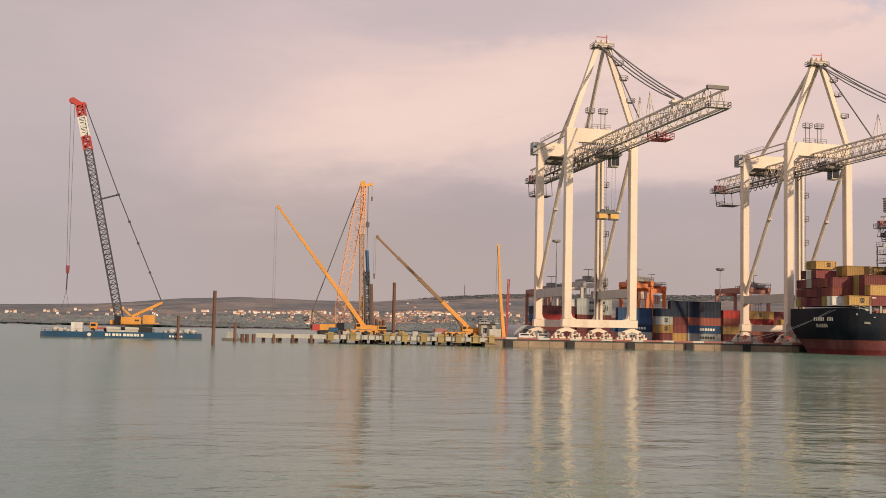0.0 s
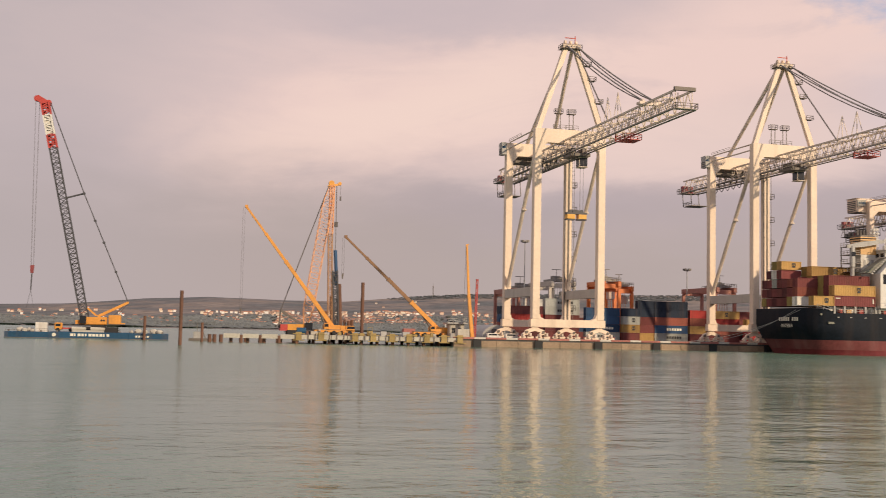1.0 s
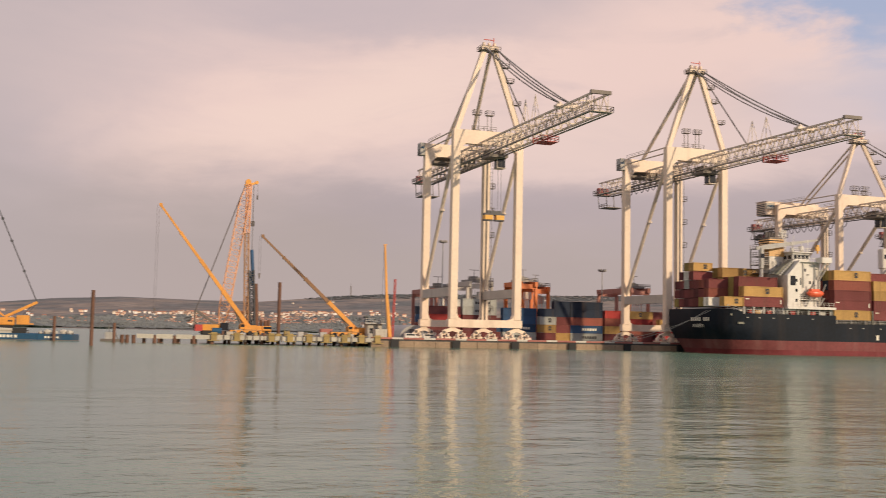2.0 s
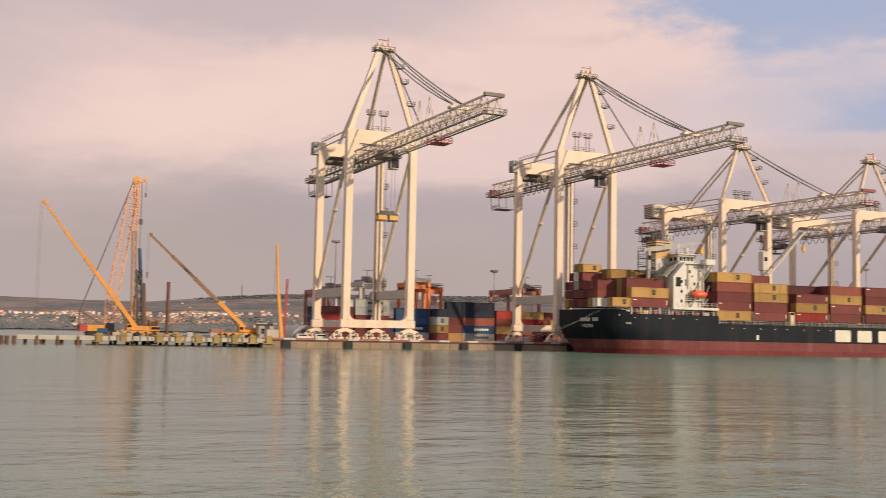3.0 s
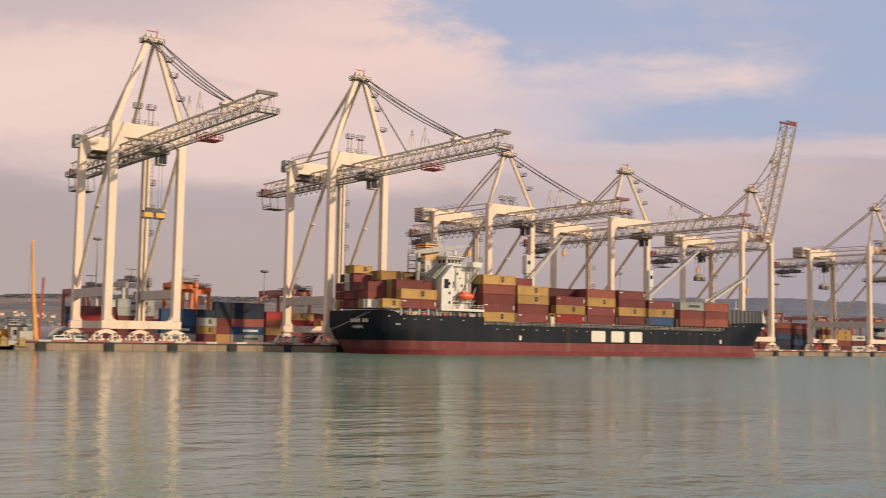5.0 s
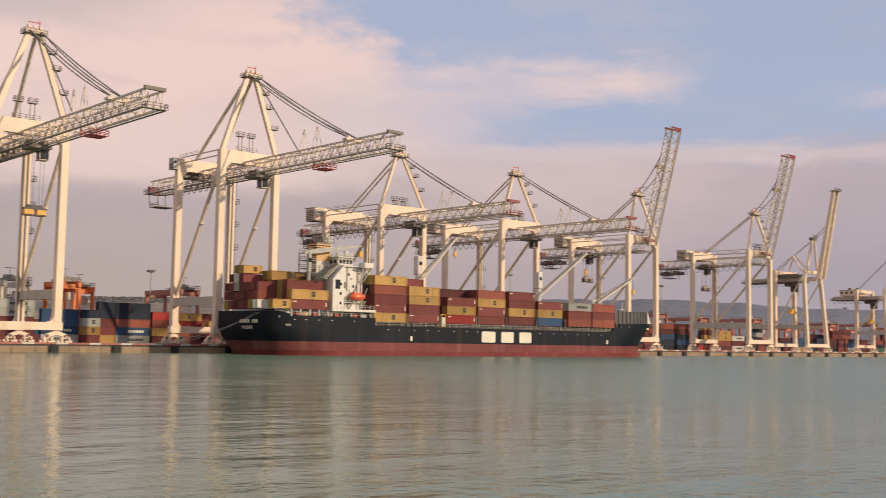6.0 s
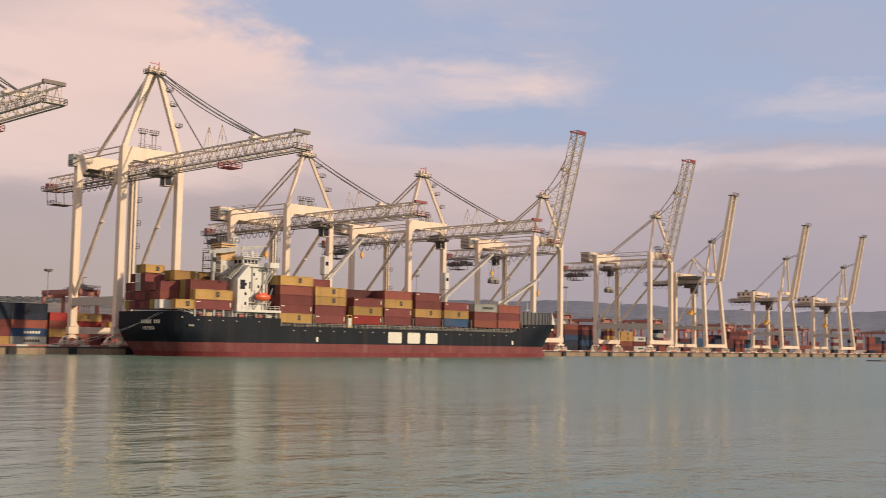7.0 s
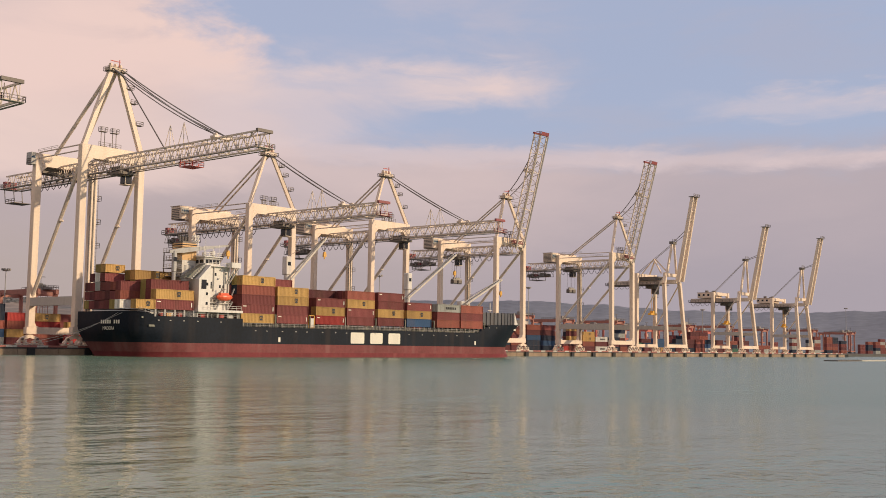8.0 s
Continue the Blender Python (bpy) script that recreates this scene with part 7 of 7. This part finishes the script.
def barge_crane():
    D, Y = 1.76, 26.0
    o = Vector((-116, Y, D))
    W_ = lambda x, z, dy=0.0: Vector((x, Y + dy, z)) - o
    c = moored(thing("crawler_crane", o, "yellow crawler crane with a long dark red-tipped lattice boom", "crane"))
    for s in (-2.6, 2.6):
        bm = NB()
        box(bm, -4.4, 5.8, s - 0.6, s + 0.6, 0, 1.4)
        bmesh.ops.bevel(bm, geom=[e for e in bm.edges if abs(e.verts[0].co.y - e.verts[1].co.y) > 0.5], offset=0.6, segments=2, affect="EDGES")
        part("crawler_track", bm, TYRE, c, "black crawler track")
    bm = NB()
    box(bm, -1.8, 1.8, -2.0, 2.0, 0.8, 2.0)
    part("carbody", bm, TYRE, c)
    bm = NB()
    box(bm, -4.7, 2.3, -1.7, 1.7, 2.02, 4.1)
    bmesh.ops.bevel(bm, geom=bm.edges[:], offset=0.2, segments=1, affect="EDGES")
    body = part("machine_house", bm, CRANE_AMBER, c)
    for k in range(2):
        bm = NB()
        disc(bm, (0.9 + k * 0.6, -1.72, 3.2), 0.28, 0.03, "y", 10)
        part("painted_mark", bm, INK, body)
    bm = NB()
    box(bm, 2.7, 5.9, -2.2, 2.2, 2.2, 4.7)
    bmesh.ops.bevel(bm, geom=bm.edges[:], offset=0.15, segments=1, affect="EDGES")
    part("counterweight", bm, CRANE_AMBER, c)
    bm = NB()
    box(bm, 5.85, 7.0, -1.8, 1.8, 2.3, 2.6)
    part("rear_step", bm, CRANE_AMBER, c)
    bm = NB()
    box(bm, -5.8, -4.6, -1.6, 0.2, 2.1, 3.2)
    part("front_platform", bm, CRANE_AMBER, c)
    bm = NB()
    box(bm, -4.7, -3.0, -2.4, -1.75, 2.3, 4.3)
    part("operator_cab", bm, GLASS_DARK, c)
    # mast
    bm = NB()
    for s in (-0.9, 0.9):
        beam(bm, W_(-116.2, 6.0, s), W_(-108.4, 10.0, s * 0.7), 0.6, 0.7)
    for k in (0.25, 0.5, 0.75, 1.0):
        p = W_(-116.2, 6.0).lerp(W_(-108.4, 10.0), k)
        beam(bm, p - Vector((0, 0.9, 0)), p + Vector((0, 0.9, 0)), 0.35)
    beam(bm, W_(-116.4, 6.1), W_(-119.0, 8.3), 0.45)
    part("mast", bm, CRANE_AMBER, c, "yellow back mast")
    foot, tip = W_(-119.5, 5.2), W_(-132.6, 64.4)
    stops = ((0.0, 0.78, DARK_LATTICE, 34), (0.78, 0.84, RED, 3), (0.84, 0.93, WHITE, 4), (0.93, 0.985, RED, 3))
    for a, b, mat, n in stops:
        bm = NB()
        lattice(bm, foot.lerp(tip, a), foot.lerp(tip, b), 2.15, 2.0, n, 0.3 if mat is DARK_LATTICE else 0.42, 0.15 if mat is DARK_LATTICE else 0.3)
        part("boom_section", bm, mat, c)
    bm = NB()
    p, q = foot.lerp(tip, 0.845), foot.lerp(tip, 0.925)
    beam(bm, p, q, 1.4, 1.8)
    part("boom_banner", bm, WHITE, c, "white panel on the boom")
    bm = NB()
    beam(bm, tip + Vector((1.6, 0, -1.4)), tip + Vector((-2.0, 0, 0.6)), 1.4, 1.5)
    disc(bm, tip + Vector((-1.9, 0, 0.3)), 0.8, 1.1, "y", 12)
    disc(bm, tip + Vector((1.2, 0, -0.6)), 0.7, 1.1, "y", 12)
    part("boom_head", bm, RED, c, "red boom head with sheaves")
    knee = W_(-121.2, 39.4)
    bm = NB()
    for s in (-0.6, 0.6):
        d = Vector((0, s, 0))
        poly_beam(bm, [tip + Vector((1.6, s, -0.6)), knee + d, W_(-108.4, 10.0, s)], 0.24, 4)
    part("pendant", bm, DARK_LATTICE, c, "dark pendant ropes")
    bm = NB()
    beam(bm, knee + Vector((0.3, 0, 0.1)), W_(-125.6, 38.0), 0.42)
    part("spacer_strut", bm, DARK_LATTICE, c)
    for k in (0.0, 0.25, 0.45, 0.72):
        part("rope_link", disc(NB(), knee.lerp(W_(-108.4, 10.0), k), 0.36, 1.5, "y", 8), DARK_LATTICE, c)
    bm = NB()
    for s in (-0.7, 0.7):
        beam(bm, W_(-108.5, 9.8, s), W_(-111.0, 6.4, s), 0.12)
        beam(bm, W_(-108.9, 9.8, s), W_(-112.0, 6.4, s), 0.12)
    part("luffing_ropes", bm, CABLE, c)
    bm = NB()
    hk = W_(-133.6, 18.9)
    poly_beam(bm, [tip + Vector((-2.2, 0, 0.3)), hk + Vector((-0.3, 0, 0))], 0.09, 4)
    poly_beam(bm, [tip + Vector((-1.2, 0, 0.0)), hk + Vector((0.3, 0, 0))], 0.09, 4)
    part("hoist_rope", bm, CABLE, c)
    bm = NB()
    beam(bm, hk + Vector((0, 0, 0.5)), hk + Vector((0, 0, -1.6)), 1.0, 0.6, taper=0.8)
    part("hook_block", bm, RED_TRUSS, c, "red hook block")
    bm = NB()
    beam(bm, hk + Vector((0, 0, -1.6)), hk + Vector((-0.1, 0, -6.2)), 0.3)
    for e in (-0.9, 0.9):
        beam(bm, hk + Vector((-0.1, 0, -6.2)), hk + Vector((e - 0.1, 0, -11.0)), 0.07)
    part("sling", bm, DARK_LATTICE, c, "dark lifting sling")


barge_crane()


def barge_goods():
    bm = NB()
    box(bm, -1.45, 1.45, -1.2, 1.2, 0, 2.5)
    for k in range(5):
        box(bm, -1.2 + k * 0.52, -1.0 + k * 0.52, -1.25, -1.2, 0.15, 2.35)
    moored(mesh_thing("site_cabin", bm, WHITE, "small off-white site cabin on the barge", "cabin", at=(-130.2, 23.5, 1.63)))
    t = moored(thing("dump_truck", (-127.0, 24, 1.76), "small yellow truck parked on the barge", "truck"))
    bm = NB()
    box(bm, 0, 2.0, -1.1, 1.1, 0.5, 2.4)
    bmesh.ops.bevel(bm, geom=bm.edges[:], offset=0.25, segments=1, affect="EDGES")
    part("cab", bm, CRANE_AMBER, t)
    bm = NB()
    box(bm, 0.4, 1.6, -1.13, 1.13, 1.4, 2.1)
    part("window", bm, GLASS_DARK, t)
    bm = NB()
    box(bm, 2.05, 6.0, -1.1, 1.1, 0.7, 1.1)
    part("bed", bm, RED, t)
    for x in (0.9, 4.2, 5.3):
        for s in (-0.95, 0.95):
            part("wheel", disc(NB(), (x, s, 0.5), 0.5, 0.4, "y", 12), TYRE, t)
    rng = random.Random(3)
    first = None
    for k, (x, y, s) in enumerate(((-135.6, 24, 1.0), (-134.4, 23, 0.8), (-133.2, 25, 0.9), (-132.5, 23, 0.6), (-121.8, 22, 0.7), (-107.0, 24, 0.7), (-105.4, 25, 1.0), (-103.6, 24, 0.8), (-101.4, 24, 1.1), (-99.8, 23, 0.9))):
        bm = NB()
        bmesh.ops.create_icosphere(bm, subdivisions=2, radius=s)
        for v in bm.verts:
            v.co *= 1 + 0.22 * noise.noise(v.co * 1.6 + Vector((k * 3.1, 0, 0)))
            v.co.z = max(-0.45 * s, v.co.z * 0.8)
        moored(mesh_thing("bulk_bag", bm, PALE_CONCRETE, "whitish bulk bag lying on the barge deck", "bag", group="bulk bags", at=(x, y, 1.66 + 0.45 * s)))
    bm = NB()
    for x in (0, 4.8):
        beam(bm, (x, 0, 0.9), (x + 3.6, 0, 0.9), 1.1, sides=10, taper=0.7)
    box(bm, 0.2, 8.2, -0.7, 0.7, 0, 0.5)
    moored(mesh_thing("deck_winch", bm, PALE_CONCRETE, "pale winch gear on the barge deck", "winch", at=(-122.4, 21.4, 1.76)))
    # small workboat beside the piles
    w = moored(thing("workboat", (-92.0, 22, 0), "small dark workboat moored by a rusty pile", "boat"))
    bm = NB()
    box(bm, 0, 7, -1.2, 1.2, -0.3, 0.7)
    part("hull", bm, STEEL, w)
    bm = NB()
    box(bm, 1.2, 3.2, -0.8, 0.8, 0.7, 2.5)
    part("wheelhouse", bm, SHIP_GREY, w)
    bm = NB()
    beam(bm, (2.2, 0, 2.5), (2.2, 0, 5.0), 0.12)
    beam(bm, (4.5, 0, 0.7), (3.2, 0, 3.6), 0.25)
    part("mast", bm, STEEL, w)


barge_goods()


# ---- pier clutter ----
def pier_clutter():
    h = thing("site_hut", (-22.8, 6, QUAY), "pale grey site hut with an overhanging flat roof", "hut")
    bm = NB()
    box(bm, 0.3, 4.4, 0, 4, 0, 4.0)
    part("wall", bm, PALE_CONCRETE, h)
    bm = NB()
    box(bm, -0.6, 5.2, -1.0, 5, 4.0, 4.35)
    part("roof", bm, SHIP_GREY, h)
    bm = NB()
    railing(bm, [(-0.4, -0.8, 4.35), (5.0, -0.8, 4.35), (5.0, 4.8, 4.35)], 1.1, 1.3, 0.08)
    part("roof_railing", bm, SHIP_GREY, h)
    for x in (0.9, 2.6):
        bm = NB()
        box(bm, x, x + 1.0, -0.04, 0, 1.4, 2.8)
        part("window", bm, GLASS_DARK, h)
    hall = thing("storage_hall", (-6.5, 44, QUAY), "grey round-roofed storage hall", "building")
    bm = NB()
    pts = [(3.5 + 5.2 * math.cos(a), 4.2 * math.sin(a)) for a in np.linspace(math.pi, 0, 13)]
    r0 = [bm.verts.new((6 + x, 0, z)) for x, z in pts]
    r1 = [bm.verts.new((6 + x, 20, z)) for x, z in pts]
    for k in range(12):
        bm.faces.new((r0[k], r0[k + 1], r1[k + 1], r1[k]))
    bm.faces.new(r0[::-1])
    bm.faces.new(r1)
    part("roof", bm, SHIP_GREY, hall)
    bm = NB()
    box(bm, 7.5, 11.5, -0.06, -0.01, 0, 2.9)
    part("door", bm, STEEL, hall)

    def van(x, y, paint, label):
        v = thing("van", (x, y, QUAY), label, "van", "parked vans")
        v.scale = (0.8, 0.8, 0.8)
        bm = NB()
        vs = [(0, 0.35), (4.9, 0.35), (4.9, 1.0), (4.2, 1.15), (3.5, 2.0), (0.1, 2.05), (0, 1.8)]
        a = [bm.verts.new((px, -0.9, pz)) for px, pz in vs]
        b = [bm.verts.new((px, 0.9, pz)) for px, pz in vs]
        for k in range(len(vs)):
            n = (k + 1) % len(vs)
            bm.faces.new((a[n], a[k], b[k], b[n]))
        bm.faces.new(a)
        bm.faces.new(b[::-1])
        part("body", bm, paint, v)
        bm = NB()
        box(bm, 0.5, 3.5, -0.92, 0.92, 1.3, 1.8)
        part("window", bm, GLASS_DARK, v)
        for wx in (0.9, 4.0):
            for s in (-0.8, 0.8):
                part("wheel", disc(NB(), (wx, s, 0.33), 0.33, 0.25, "y", 12), TYRE, v)

    van(-12.8, 3, WHITE, "white van parked on the quay")
    van(-7.2, 4, WHITE, "white van parked on the quay")
    van(-28.0, 15, RED, "red van parked on the pier")
    rng = random.Random(8)
    mats = (PALE_CONCRETE, SHIP_GREY, TIMBER, SHIP_GREY, RUST, STEEL, TIMBER)
    for k in range(17):
        x = rng.uniform(-70, -23)
        w, hgt = rng.uniform(0.6, 1.9), rng.uniform(0.5, 1.4)
        bm = NB()
        box(bm, 0, w, 0, rng.uniform(0.8, 1.8), 0, hgt)
        bmesh.ops.bevel(bm, geom=bm.edges[:], offset=0.06, segments=1, affect="EDGES")
        if k % 3 == 0:
            beam(bm, (0.1, 0.2, hgt), (0.1, 0.2, hgt + 0.9), 0.08)
            beam(bm, (w - 0.1, 0.2, hgt), (w - 0.1, 0.2, hgt + 0.9), 0.08)
            beam(bm, (0.1, 0.2, hgt + 0.9), (w - 0.1, 0.2, hgt + 0.9), 0.08)
        mesh_thing("building_material", bm, mats[k % len(mats)], "stacked building material on the unfinished pier", "building material", group="pier materials", at=(x if x > -64.5 else x + 6, rng.uniform(-1.5, 4.0), PIER + 0.01))
    rig = thing("compressor", (-34.0, 14, PIER + 0.01), "dark red wheeled compressor on the pier", "machine")
    bm = NB()
    box(bm, 0, 3.4, -1.0, 1.0, 0.6, 2.2)
    bmesh.ops.bevel(bm, geom=bm.edges[:], offset=0.15, segments=1, affect="EDGES")
    part("body", bm, KERB_RED, rig)
    part("exhaust", beam(NB(), (2.6, 0, 2.2), (2.6, 0, 3.0), 0.16, sides=8), STEEL, rig)
    part("drawbar", beam(NB(), (3.4, 0, 0.8), (4.6, 0, 0.6), 0.14), STEEL, rig)
    for wx in (0.9, 2.5):
        for wy in (-0.9, 0.9):
            part("wheel", disc(NB(), (wx, wy, 0.5), 0.5, 0.35, "y", 12), TYRE, rig)
    tank = thing("fuel_tank", (-64.8, 3, PIER + 0.01), "small blue steel tank on skids", "tank")
    bm = NB()
    beam(bm, (0, 0, 1.0), (2.4, 0, 1.0), 1.7, sides=12)
    part("drum", bm, BLUE, tank)
    for x in (0.3, 2.0):
        part("skid", box(NB(), x - 0.12, x + 0.12, -0.8, 0.8, 0, 0.4), STEEL, tank)


pier_clutter()


# ---- town on the far shore ----
def town():
    rng = random.Random(21)
    walls = [surface("render_" + n, c, 0.8, vary=0.12, jitter=0.12) for n, c in (("cream", (0.74, 0.66, 0.54)), ("white", (0.80, 0.77, 0.72)), ("peach", (0.70, 0.52, 0.40)))]
    roofs = [surface("roof_" + n, c, 0.85, vary=0.2, jitter=0.15) for n, c in (("terracotta", (0.42, 0.19, 0.12)), ("brown", (0.30, 0.18, 0.13)))]
    protos = []

    def proto(w, d, h, wall, roof):
        e = thing("house", (0, 0, -50), "small far house with a tiled roof on the hillside", "house", "town houses")
        bm = NB()
        box(bm, -w / 2, w / 2, -d / 2, d / 2, -5, h)
        part("wall", bm, wall, e)
        bm = NB()
        a = [bm.verts.new(p) for p in ((-w / 2 - 0.6, -d / 2 - 0.6, h), (w / 2 + 0.6, -d / 2 - 0.6, h), (w / 2 + 0.6, d / 2 + 0.6, h), (-w / 2 - 0.6, d / 2 + 0.6, h), (-w / 2 - 0.6, 0, h + d * 0.28), (w / 2 + 0.6, 0, h + d * 0.28))]
        for f in ((0, 1, 5, 4), (2, 3, 4, 5), (0, 4, 3), (1, 2, 5), (3, 2, 1, 0)):
            bm.faces.new([a[i] for i in f])
        part("roof", bm, roof, e)
        bm = NB()
        for r in range(max(1, int(h / 3))):
            for k in range(int(w / 3)):
                box(bm, -w / 2 + 1 + k * 3, -w / 2 + 2.2 + k * 3, -d / 2 - 0.05, -d / 2, 0.9 + r * 3, 2.3 + r * 3)
        part("glazing", bm, GLASS_DARK, e)
        tagged(e.children[-1], kind="stuff")
        return e

    for k in range(6):
        w = (7, 9, 6.5, 12, 8, 17)[k]
        protos.append(proto(w, (6, 7, 6, 7, 6.5, 8)[k], (4.6, 5.5, 4.2, 6, 6.5, 5)[k], walls[k % 3], roofs[k % 2]))
    used = set()
    spots = []
    for n, a0, a1, d0, d1 in ((130, 3.0, 13.5, 260, 560), (10, 5.0, 12.0, 60, 300), (36, -11, -5.6, 60, 520), (10, -7.5, -4.5, 420, 700), (12, -3.5, 1.5, 40, 160), (30, 13.5, 20, 150, 650), (8, 19, 30, 500, 1100), (10, 8, 30, 1050, 1500)):
        for _ in range(n):
            a = rng.uniform(a0, a1)
            r = shore(a) + rng.uniform(d0, d1)
            spots.append((a, r))
    village = [(rng.uniform(46.5, 54) if i % 3 else rng.uniform(49.5, 51.5), rng.uniform(3700, 3960)) for i in range(16)]
    for i, (a, r) in enumerate(spots + village):
        k = rng.randrange(6)
        m = Matrix.Translation(polar(a, r, (mountain_z(a, r) - 2.5 if a > 46 else hill_z(a, r) + 1.0))) @ Matrix.Rotation(radians(-a + rng.uniform(-40, 40)), 4, "Z") @ Matrix.Scale(rng.uniform(0.6, 0.85), 4)
        if k not in used:
            used.add(k)
            protos[k].matrix_basis = m
        else:
            copy_thing(protos[k], m)
    for k in range(6):
        if k not in used:
            protos[k].location = polar(8, 2100, hill_z(8, 2100))
    # the rest of the settlement, too small and close together to tell apart
    bm = NB()
    for i in range(1000):
        a = rng.gauss(8.2, 2.7) if i % 4 else rng.uniform(-11, 19)
        r = shore(a) + (250 + 420 * rng.random() ** 1.6 if i % 4 else rng.uniform(120, 800))
        if noise.noise(Vector((a * 1.1, r * 0.003, 2))) < -0.1:
            continue
        x, y, z = polar(a, r, hill_z(a, r) + 0.6)
        w, d, h = rng.uniform(2.0, 4.2), rng.uniform(2.0, 3.0), rng.uniform(2.6, 4.6)
        n = len(bm.faces)
        box(bm, x - w, x + w, y - d, y + d, z - 4, z + h)
        p = [bm.verts.new((x + u, y + v, z + h + q)) for u, v, q in ((-w - 0.4, -d - 0.4, 0), (w + 0.4, -d - 0.4, 0), (w + 0.4, d + 0.4, 0), (-w - 0.4, d + 0.4, 0), (-w - 0.4, 0, d * 0.6), (w + 0.4, 0, d * 0.6))]
        bm.faces.ensure_lookup_table()
        for f in bm.faces[n:]:
            f.material_index = i % 3
        for f in ((0, 1, 5, 4), (2, 3, 4, 5), (0, 4, 3), (1, 2, 5), (3, 2, 1, 0)):
            bm.faces.new([p[q] for q in f]).material_index = 3 + i % 2
    me = bpy.data.meshes.new("settlement")
    bm.to_mesh(me)
    bm.free()
    for m in walls + roofs:
        me.materials.append(m)
    tagged(new("settlement", me), "dense far houses with terracotta roofs on the hillside", "houses", kind="stuff")


town()


def radio_mast():
    at = polar(13.7, 3560, hill_z(13.7, 3560))
    m = thing("radio_mast", at, "thin grey radio mast on the far ridge", "mast")
    bm = NB()
    lattice(bm, (0, 0, -5), (0, 0, 34), 2.0, 2.0, 10, 0.7, 0.4)
    part("lattice_section", bm, STEEL, m)
    bm = NB()
    beam(bm, (0, 0, 34), (0, 0, 44), 0.6)
    part("aerial", bm, STEEL, m)


radio_mast()
